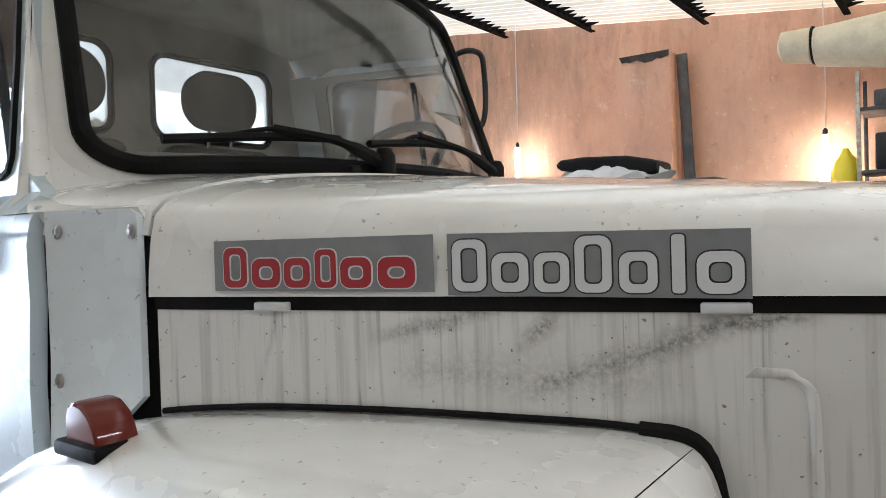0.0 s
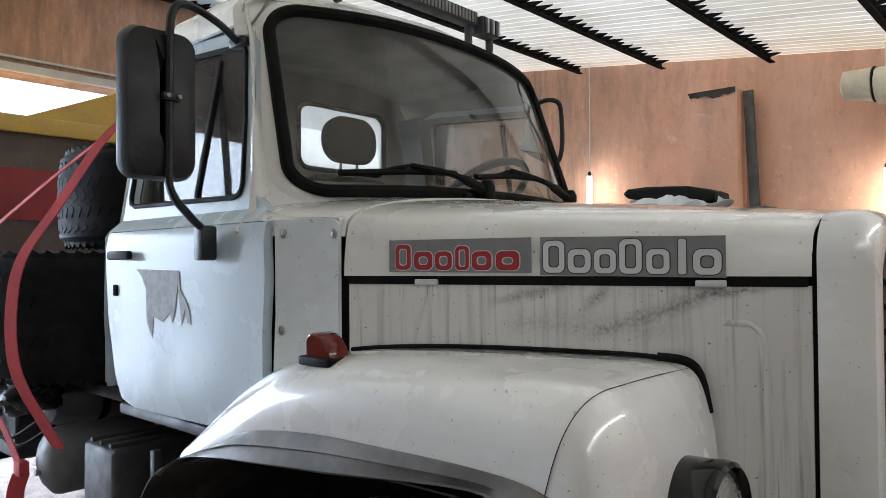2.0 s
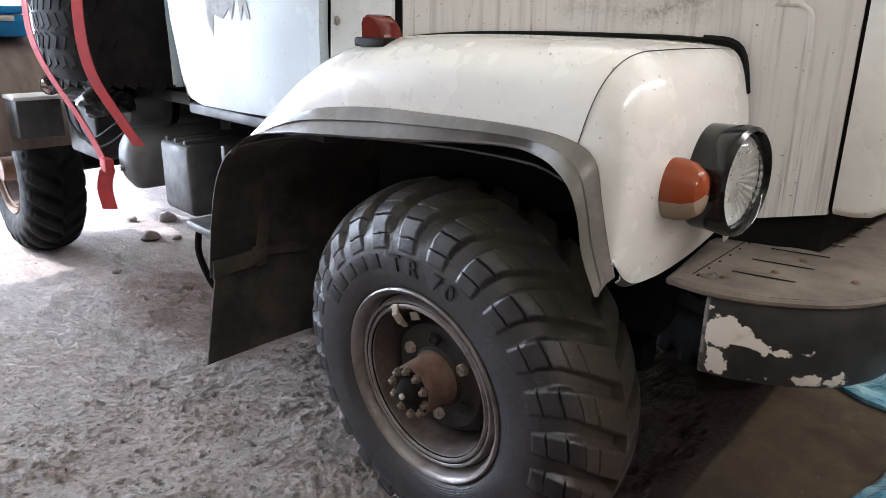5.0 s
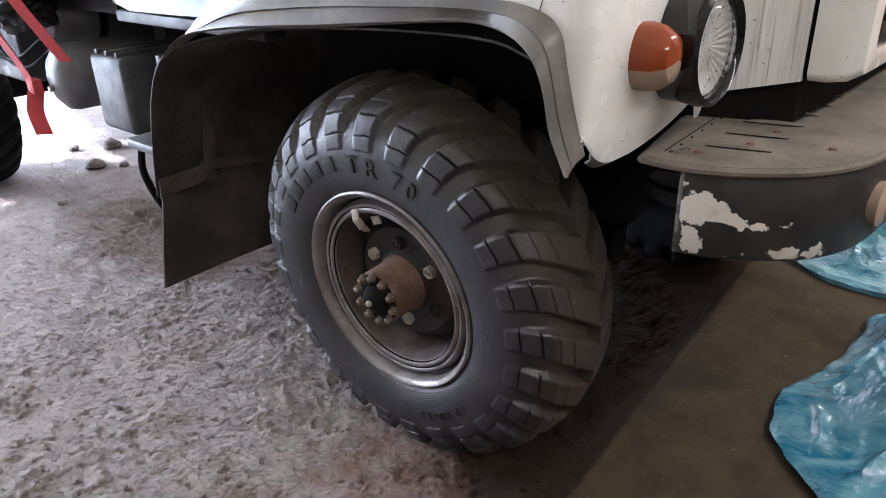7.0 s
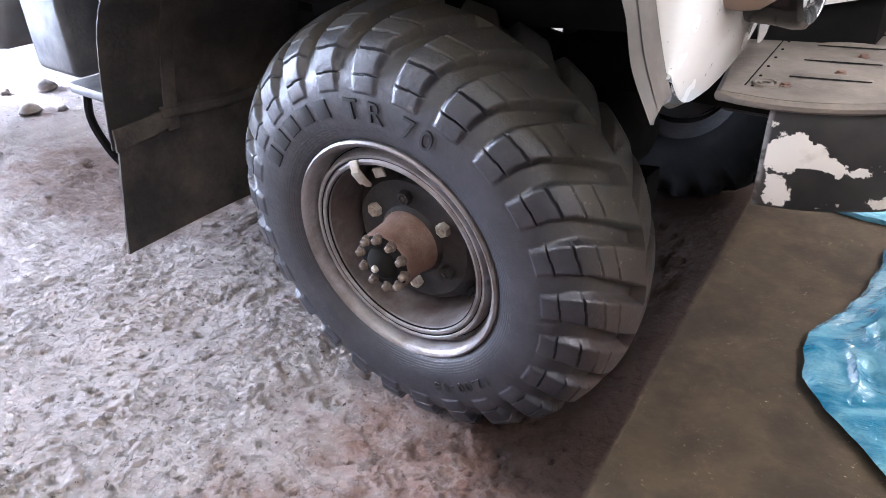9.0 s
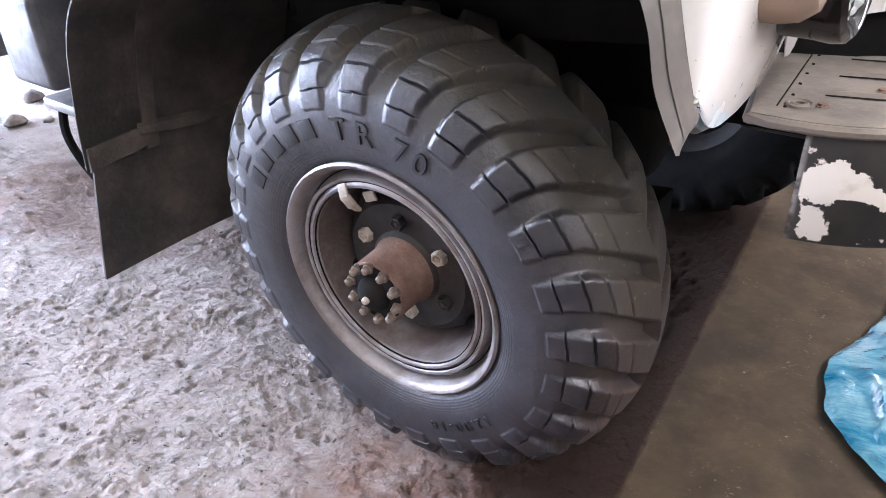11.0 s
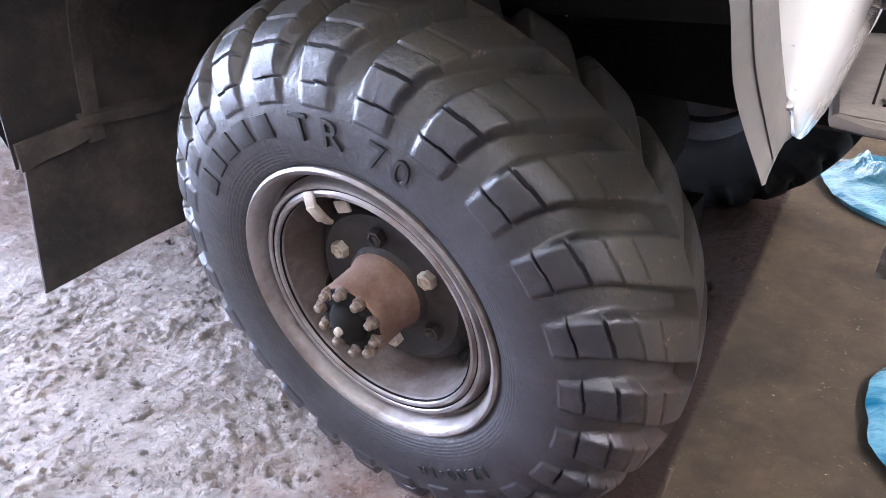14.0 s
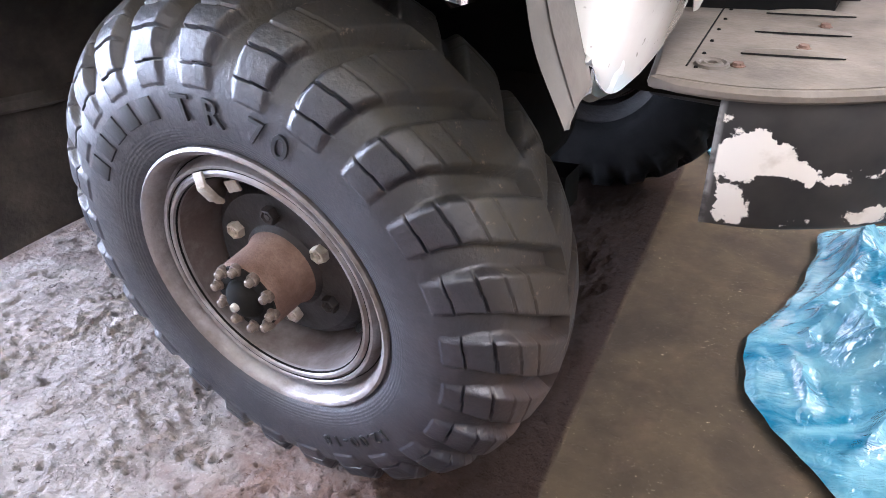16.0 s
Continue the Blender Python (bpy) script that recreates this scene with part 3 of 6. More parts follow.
def purlin(x):
    """A dark steel angle below the sheets, with a tapering dark wedge in every corrugation."""
    bm = bmesh.new()
    z = roof_z(x) + 0.03
    add_box(bm, (x, -0.1, z + 0.012), (0.012, WALL_Y - NEAR_Y - 0.2, 0.07))
    add_box(bm, (x + 0.025, -0.1, z - 0.018), (0.05, WALL_Y - NEAR_Y - 0.2, 0.01))
    rnd_p = random.Random(int(x * 100))
    y = NEAR_Y + 0.1
    while y < WALL_Y - 0.12:
        n = rnd_p.uniform(0.09, 0.17)
        zr = roof_z(x + n) - roof_z(x)
        a = [(x, y - 0.026, z + 0.05), (x, y + 0.026, z + 0.05), (x, y + 0.02, z + 0.0), (x, y - 0.02, z + 0.0)]
        b = [(x + n, y - 0.003, z + 0.052 + zr), (x + n, y + 0.003, z + 0.052 + zr), (x + n, y + 0.003, z + 0.045 + zr), (x + n, y - 0.003, z + 0.045 + zr)]
        add_loft(bm, [a, b], True, True)
        y += 0.13
    return struct("trim_purlin", bm, CAVITY, "dark steel purlin with dark wedges under the roof sheets", "beam")


for x in (-5.5, -4.5, -3.45, -2.38, -1.2, 0.0, 1.3, 2.4, 3.4, 4.6):
    purlin(x)
struct("trim_beam", box((0.85, WALL_Y - 0.3, roof_z(0.85) - 0.1), (1.75, 0.12, 0.12), 0.008), BLACKMETAL, "dark steel beam above the rolled tarpaulin", "beam")
# plastered pier on the far wall
bm = box((-1.73, WALL_Y - 0.13, 1.72), (0.5, 0.27, 3.44), 0.012)
struct("wall_pier", bm, PLASTER, "boxed salmon plaster pier with a broken top edge")

# broken, sooty plaster along the pier's top edge
rag = random.Random(4)
low = [(-1.97 + 0.04 * i, 3.40 - rag.uniform(0.0, 0.045)) for i in range(13)]
struct("trim_pier_edge", panel([(-1.49, 3.45), (-2.0, 3.45)] + low, [], lambda u, v: (u, WALL_Y - 0.27, v), (0, -0.006, 0)), LINER, "broken sooty plaster edge on top of the pier", "trim")


def hanging_lamp(x, y, z0, z1, top):
    lamp = thing("hanging_lamp", "glowing tube lamp hanging upright from a cable", "lamp", "hanging lamps", at=(x, y, z1))
    bm = bmesh.new()
    add_lathe(bm, [(0.0, -0.002), (0.024, 0.0), (0.028, 0.02), (0.028, z1 - z0 - 0.02), (0.024, z1 - z0), (0, z1 - z0)], 20, (0, 0, -(z1 - z0)), "Z")
    k = Nodes("lamp_glow")
    k.b.inputs["Emission Color"].default_value = (1.0, 0.9, 0.72, 1)
    k.b.inputs["Emission Strength"].default_value = 48.0
    part("tube", bm, k.m, lamp, "glowing white tube")
    part("cap", lathe([(0, 0), (0.022, 0), (0.022, 0.04), (0.008, 0.06), (0, 0.06)], 16, (0, 0, 0), "Z"), PLASTIC, lamp)
    part("cable", tube([(0, 0, 0.05), (0.01, 0.0, 0.4), (0.0, 0.02, top - z1)], 0.006, 6), GALV, lamp)
    return lamp


hanging_lamp(-3.22, 5.5, 2.27, 2.66, roof_z(-3.29) + 0.1)
hanging_lamp(-0.145, 5.5, 1.95, 2.47, roof_z(-0.145) + 0.1)


# ---- the lorry ----
lorry = thing("lorry", "white bonneted off-road lorry with worn paint, parked in the shed", "lorry")


def side_y(x):
    """The bonnet's side, which narrows towards the nose."""
    return -0.775 + 0.3 * x


CARCASS = [(0.272, -0.114), (0.282, -0.127), (0.30, -0.142), (0.33, -0.153), (0.365, -0.1565), (0.40, -0.154), (0.435, -0.144), (0.467, -0.125), (0.492, -0.096), (0.508, -0.062), (0.515, -0.02), (0.517, 0.0195)]
LUG_COUNT = 25


def smooth_step(x, a, b):
    t = np.clip((x - a) / (b - a), 0, 1)
    return t * t * (3 - 2 * t)


def build_tyre(name, parent, flat, tilt, fine=True, sx=1):
    """One moulded skin round the origin, outer side towards -y: a carcass raised into curved lugs cut by narrow sipes."""
    n_a = 760 if fine else 300
    prof = np.array(smoothed([(r, y, 0) for r, y in CARCASS], 400))[:, :2]
    run = np.concatenate(([0], np.cumsum(np.hypot(*np.diff(prof, axis=0).T))))
    half = run[-1]
    s = np.linspace(0, half, 250 if fine else 46)
    r, y = np.interp(s, run, prof[:, 0]), np.interp(s, run, prof[:, 1])
    tr, ty = np.gradient(r, s), np.gradient(y, s)
    ln = np.hypot(tr, ty)
    nr, ny = ty / ln, -tr / ln
    ang = np.linspace(0, 360, n_a, endpoint=False)
    pitch = 360 / LUG_COUNT
    s0 = np.interp(0.402, r, s)
    lead = np.interp(s, [s0, s0 + 0.06, s0 + 0.10, s0 + 0.135, half], [0.0, 0.2, 1.6, 4.2, 11.5])
    width = np.interp(s, [s0, s0 + 0.05, half], [3.35, 3.55, 4.6])
    high = np.interp(s, [s0 - 0.02, s0, s0 + 0.04, s0 + 0.09, half], [0.002, 0.003, 0.007, 0.018, 0.030])
    sipes = (s0 + 0.036, s0 + 0.082, s0 + 0.118, s0 + 0.150)

    def skin(side):
        off = ((ang[:, None] - 0.4 - (0.0 if side == -1 else pitch / 2) - lead[None] + pitch / 2) % pitch) - pitch / 2
        edge = smooth_step(width[None] - np.abs(off), -1.3, 0.25)
        start = smooth_step(s, s0 - 0.004, s0 + 0.003)[None]
        h = high[None] * edge * start
        for k, p in enumerate(sipes):
            # the two halves of a sipe are set a little apart
            d = np.abs(s[None] - p - np.where(off > 0, 0.0009, -0.0009))
            h = h - edge * start * 0.008 * (1 - smooth_step(d, 0.0011, 0.0024)) * (1.0 if k < 2 else 0.55)
        # hollow between the lugs
        h = h - 0.004 * (1 - edge) * smooth_step(s, s0 + 0.02, s0 + 0.06)[None]
        ribs = ((r > 0.297) & (r < 0.327)) * 0.00028 * np.sin((r - 0.297) / 0.0060 * 2 * np.pi)
        h = h + ribs[None]
        R, Y = r[None] + nr[None] * h, y[None] + ny[None] * h
        if side == 1:
            Y = 0.039 - Y
        a = np.radians(ang)[:, None]
        return np.stack((R * np.sin(a) * sx, Y, R * np.cos(a)), -1)

    near, far = skin(-1), skin(1)[:, ::-1][:, 1:]
    P = np.concatenate((near, far), 1)
    # where the tyre stands it is flattened and bulges sideways
    t3 = np.array(tilt.to_3x3())
    W = P @ t3.T
    z = W[..., 2]
    W[..., 1] *= 1 + 0.10 * smooth_step(-z, flat * 0.6, flat)
    W[..., 2] = np.maximum(z, -flat + 0.002)
    P = W @ t3
    m = P.shape[1]
    i = np.arange(n_a * m).reshape(n_a, m)
    nx = np.roll(i, -1, 0)
    quads = np.stack((i[:, :-1], i[:, 1:], nx[:, 1:], nx[:, :-1]), -1).reshape(-1, 4)
    if sx > 0:
        quads = quads[:, ::-1]
    me = bpy.data.meshes.new(name)
    me.from_pydata(P.reshape(-1, 3).tolist(), [], quads.tolist())
    # the other tyres get darker rubber, with their shade in the colour
    me.materials.append(TYRE if fine else SPARERUBBER)
    ob = new(name, me)
    ob.parent = parent
    tagged(ob, "black chunky cross-country tyre, dusty, with mud on its crown" if fine else "black chunky cross-country tyre")
    return finish(ob, True, 60)


def sidewall_text(words, radius, angles, size, depth, y, parent):
    """Raised moulded characters set round the tyre, reading from outside."""
    for ch, a in zip(words, angles):
        cu = bpy.data.curves.new("glyph", "FONT")
        cu.body, cu.size, cu.extrude, cu.align_x, cu.bevel_depth = ch, size, depth, "CENTER", 0.0005
        ob = bpy.data.objects.new("glyph", cu)
        me = bpy.data.meshes.new_from_object(ob)
        bm = bmesh.new()
        bm.from_mesh(me)
        turn = Matrix.Rotation(radians(a), 4, "Y") @ Matrix.Translation((0, y, radius - size * 0.35)) @ Matrix.Rotation(radians(90), 4, "X")
        bmesh.ops.transform(bm, matrix=turn, verts=bm.verts[:])
        bpy.data.objects.remove(ob)
        bpy.data.curves.remove(cu)
        bpy.data.meshes.remove(me)
        part("moulded_character", bm, WALLRUBBER, parent, "", False)


def build_wheel(name, at, detail=True, mirror=False, camber=0.0, steer=0.0):
    """A wheel: the rim is the part, and tyre, disc, hub and nuts belong to it."""
    prof = [(0.262, -0.1), (0.268, -0.130), (0.275, -0.140), (0.281, -0.143), (0.286, -0.139), (0.286, -0.128), (0.279, -0.120), (0.270, -0.114), (0.262, -0.100), (0.257, -0.094), (0.253, -0.098), (0.249, -0.114), (0.244, -0.122), (0.238, -0.121), (0.235, -0.116), (0.232, -0.117), (0.228, -0.122), (0.222, -0.121), (0.217, -0.112), (0.216, -0.1), (0.222, -0.09), (0.222, 0.06), (0.225, 0.1), (0.262, 0.13), (0.279, 0.135), (0.281, 0.12), (0.265, 0.09), (0.262, 0.0)]
    # far-side rims are near-black: the shade under the lorry is in their colour
    wheel = part(name, lathe(prof, 72, shut=True), RIM if detail else DISC if mirror else RUST, lorry, "dusty brown steel wheel with a split lock ring")
    wheel.location = at
    wheel.rotation_euler = (radians(camber), 0, radians(steer) + (math.pi if mirror else 0.0))
    build_tyre("tyre", wheel, at[2], wheel.rotation_euler.to_matrix().to_4x4(), detail, -1 if mirror else 1)
    # near-black rings put the shade of the grooves between the lock ring, the flange and the bead seat
    for r, d, w in ((0.2555, -0.0945, 0.0012), (0.235, -0.1165, 0.0009), (0.2185, -0.115, 0.0009)):
        part("groove", lathe([(r - w, d + 0.002), (r - w, d - 0.0022), (r + w, d - 0.0022), (r + w, d + 0.002)], 72, shut=True), CAVITY, wheel)
    inset = -0.07
    part("barrel", lathe([(0.2165, -0.108), (0.2145, -0.08), (0.212, -0.05), (0.209, 0.06), (0.213, 0.06), (0.2185, -0.1)], 72, shut=True), BARREL, wheel, "brown inner rim barrel")
    disc = [(0.212, 0.10), (0.203, 0.085), (0.175, 0.03), (0.155, 0.012), (0.09, 0.01), (0.082, 0.0), (0.0, 0.0), (0.0, 0.012), (0.09, 0.022), (0.15, 0.024), (0.17, 0.036), (0.2, 0.095), (0.212, 0.11)]
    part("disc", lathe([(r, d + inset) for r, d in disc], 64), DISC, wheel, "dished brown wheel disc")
    hub = [(0.0, -0.050), (0.069, -0.050), (0.0725, -0.0485), (0.0735, -0.045), (0.0745, -0.006), (0.079, -0.003), (0.083, 0.002), (0.0, 0.002)]
    hub = [(r, d * 1.9 + inset) for r, d in hub]
    part("hub", lathe(hub, 40), RUST, wheel, "rusty brown hub drum")
    if not detail:
        part("brake_drum", lathe([(0.0, 0.02), (0.196, 0.02), (0.199, 0.06), (0.203, 0.064), (0.203, 0.074), (0.199, 0.078), (0.199, 0.115), (0.188, 0.122), (0.08, 0.128), (0.0, 0.128)], 40), DISC, wheel, "rusty brake drum, darkened for the shade under the lorry")
        return wheel
    part("hub_flange", lathe([(r, d + inset) for r, d in ((0, -0.100), (0.060, -0.100), (0.066, -0.098), (0.068, -0.094), (0, -0.094))], 40), CAVITY, wheel, "oily black end face of the hub")
    part("hub_cap", lathe([(r, d + inset) for r, d in ((0, -0.126), (0.012, -0.125), (0.028, -0.119), (0.037, -0.111), (0.041, -0.102), (0.041, -0.096), (0, -0.096))], 28), CAVITY, wheel, "oily black domed hub centre")
    part("hub_bolt", lathe([(r, d + inset) for r, d in ((0, -0.136), (0.006, -0.135), (0.0085, -0.131), (0.0085, -0.121), (0, -0.121))], 10), NUT, wheel)
    bolt = bmesh.new()
    add_lathe(bolt, [(0, -0.019), (0.005, -0.019), (0.008, -0.0165), (0.009, -0.012), (0.009, -0.007), (0.0115, -0.006), (0.0125, -0.003), (0.0125, 0.004), (0, 0.004)], 12)
    first = part("hub_bolt", bolt, BOLT, wheel, "", True, 35)
    for k in range(10):
        ob = first if k == 0 else new("hub_bolt", first.data)
        ob.parent = wheel
        a = radians(36 * k - 5)
        ob.location = (0.0625 * math.sin(a), -0.098 + inset, 0.0625 * math.cos(a))
    # three bare wheel nuts, and three rusty ones between them
    nut = bmesh.new()
    add_lathe(nut, [(0, -0.014), (0.006, -0.014), (0.0075, -0.011), (0.0105, -0.0115), (0.0125, -0.016), (0.0165, -0.015), (0.0185, -0.010), (0.0185, 0.004), (0.021, 0.006), (0.021, 0.012), (0, 0.012)], 6)
    nut0 = part("wheel_nut", nut, NUT, wheel, "pale worn wheel nut", True, 25)
    for k in range(6):
        ob = nut0 if k == 0 else new("wheel_nut", nut0.data)
        ob.parent = wheel
        a = radians(60 * k + 59)
        ob.location = (0.117 * math.sin(a), 0.010 + inset, 0.117 * math.cos(a))
        ob.rotation_euler = (0, 0.3 * k, 0)
        if k % 2:
            ob.data = nut0.data.copy()
            ob.data.materials[0] = DISC
            tagged(ob, "rusty brown wheel nut")
    collar = lathe([(0, -0.01), (0.022, -0.01), (0.026, -0.004), (0.027, 0.01), (0, 0.01)], 24)
    collar0 = part("nut_seat", collar, DISC, wheel)
    for k in range(6):
        ob = collar0 if k == 0 else new("nut_seat", collar0.data)
        ob.parent = wheel
        a = radians(60 * k + 59)
        ob.location = (0.117 * math.sin(a), 0.022 + inset, 0.117 * math.cos(a))
    hole = lathe([(0, -0.003), (0.028, -0.003), (0.030, 0.0), (0, 0.001)], 24)
    hole0 = part("disc_hole", hole, CAVITY, wheel, "dark hand hole in the disc")
    for k in range(3):
        ob = hole0 if k == 0 else new("disc_hole", hole0.data)
        ob.parent = wheel
        a = radians(126 + 120 * k)
        ob.matrix_basis = Matrix.Rotation(a, 4, "Y") @ Matrix.Translation((0, 0.0425 + inset, 0.180)) @ Matrix.Rotation(radians(63), 4, "X")
    # folded steel clip that guards the inflation valve
    bm = bmesh.new()
    tilt = Matrix.Rotation(radians(-21.6), 4, "Y")
    add_box(bm, tilt @ Vector((0, -0.130, 0.222)), (0.026, 0.006, 0.030), 0.002, tilt @ Matrix.Rotation(radians(-15), 4, "X"))
    add_box(bm, tilt @ Vector((0.0, -0.128, 0.196)), (0.026, 0.012, 0.036), 0.004, tilt @ Matrix.Rotation(radians(18), 4, "X"))
    add_box(bm, tilt @ Vector((0.0, -0.118, 0.177)), (0.020, 0.010, 0.022), 0.004, tilt @ Matrix.Rotation(radians(35), 4, "X") @ Matrix.Rotation(radians(12), 4, "Y"))
    add_box(bm, tilt @ Vector((0.032, -0.098, 0.190)), (0.034, 0.006, 0.024), 0.002, tilt)
    part("valve_clip", bm, NUT, wheel, "pale folded steel valve clip")
    sidewall_text("TR70", 0.366, (-5.5, 4.2, 17.5, 24.6), 0.064, 0.0022, -0.1575, wheel)
    sidewall_text("12.00-18", 0.362, (134, 138.5, 141.5, 145, 149.5, 153.5, 157.5, 162), 0.036, 0.0022, -0.1575, wheel)
    # worn, unreadable moulding left as plain bars
    bar = part("moulded_bar", box((0, 0.0005, 0), (0.040, 0.004, 0.040), 0.001), WALLRUBBER, wheel)
    for k in range(5):
        ob = bar if k == 0 else new("moulded_bar", bar.data)
        ob.parent = wheel
        a = radians(-58 + 9.6 * k)
        ob.location = (0.366 * math.sin(a), -0.1575, 0.366 * math.cos(a))
        ob.rotation_euler = (0, a, 0)
    return wheel


HUB_Z = 0.525
build_wheel("front_wheel", (0, -0.83, HUB_Z), True, False, 4.3, 2.0)
build_wheel("front_wheel", (0, 0.83, HUB_Z), False, True, 1.5)
build_wheel("rear_wheel", (-3.77, -0.905, HUB_Z), False)
build_wheel("rear_wheel", (-3.77, 0.905, HUB_Z), False, True)

# chassis, near-black to put the shade under the lorry into the colour
for s in (-1, 1):
    part("frame_rail", loft([[(x, s * 0.42 + dy, z) for dy, z in ((-0.04, lo), (0.04, lo), (0.04, hi), (-0.04, hi))] for x, lo, hi in ((-4.7, 0.695, 0.895), (-1.1, 0.695, 0.895), (-0.75, 0.805, 0.885), (0.9, 0.825, 0.885))], True, True), CAVITY, lorry, "black chassis rail, shallower at the nose", False)
    part("leaf_spring", loft([[(x, s * 0.5 + dy, 0.585 + 0.04 * (x / 0.5) ** 2 + dz) for dy, dz in ((-0.035, -0.04), (0.035, -0.04), (0.035, 0.04), (-0.035, 0.04))] for x in np.linspace(-0.55, 0.42, 9)], True, True), CAVITY, lorry)
for x in (0.0, -3.77):
    part("axle", lathe([(0, -0.72), (0.07, -0.72), (0.06, -0.3), (0.1, -0.2), (0.19, -0.06), (0.19, 0.1), (0.1, 0.22), (0.06, 0.3), (0.07, 0.72), (0, 0.72)], 24, (x, 0, HUB_Z)), CAVITY, lorry, "black axle with a round differential housing")

# unseen engine and drive line under the floor, added to block light below the lorry
part("engine_sump", box((0.0, 0, 0.98), (0.8, 0.46, 0.14), 0.05), CAVITY, lorry, "dark engine sump, added unseen to block light")
part("gearbox", loft([[(x, y, z) for y, z in rounded(2 * r, 2 * r, r * 0.4, 4, 0, 0.78)] for x, r in ((-0.42, 0.24), (-0.6, 0.2), (-1.1, 0.16), (-1.2, 0.1))], True, True), CAVITY, lorry, "dark gearbox, added unseen to block light")
part("transfer_box", box((-1.75, 0.05, 0.66), (0.5, 0.62, 0.42), 0.06), CAVITY, lorry, "dark transfer box, added unseen to block light")
part("fuel_tank", box((-1.6, 0.72, 0.74), (1.1, 0.42, 0.48), 0.06), BLACKMETAL, lorry, "black fuel tank, added unseen to block light")
part("prop_shaft", tube([(-2.0, 0, 0.62), (-3.6, 0, 0.55)], 0.045, 12), CAVITY, lorry)
part("prop_shaft", tube([(-1.5, 0.1, 0.58), (-0.15, 0.1, 0.54)], 0.04, 12), CAVITY, lorry)

# ---- front wing ----
# outlines along the wing: the outer edge over the flare and the crown, as (x, z)
OUTER = smoothed([(-0.60, 0, 1.125), (-0.50, 0, 1.16), (-0.40, 0, 1.195), (-0.27, 0, 1.245), (-0.04, 0, 1.274), (0.2, 0, 1.282), (0.42, 0, 1.284), (0.54, 0, 1.274), (0.598, 0, 1.245), (0.619, 0, 1.178), (0.636, 0, 1.105), (0.655, 0, 1.03)], 60)
CROWN = smoothed([(-0.56, 0, 1.20), (-0.46, 0, 1.29), (-0.36, 0, 1.36), (-0.22, 0, 1.41), (-0.04, 0, 1.432), (0.18, 0, 1.44), (0.40, 0, 1.44), (0.53, 0, 1.437), (0.61, 0, 1.422), (0.656, 0, 1.36), (0.676, 0, 1.24), (0.670, 0, 1.11), (0.652, 0, 1.002)], 60)
FLARE_IN = smoothed([(-0.61, 0, 1.09), (-0.54, 0, 1.135), (-0.45, 0, 1.165), (-0.25, 0, 1.195), (0.03, 0, 1.216), (0.2, 0, 1.23), (0.38, 0, 1.242), (0.502, 0, 1.234), (0.577, 0, 1.205), (0.605, 0, 1.16), (0.622, 0, 1.09), (0.655, 0, 1.022)], 60)


def lifted(z, low):
    """z, bent gently so that it stays above low."""
    return low + 0.012 * math.log1p(math.exp(min(40.0, (z - low) / 0.012)))


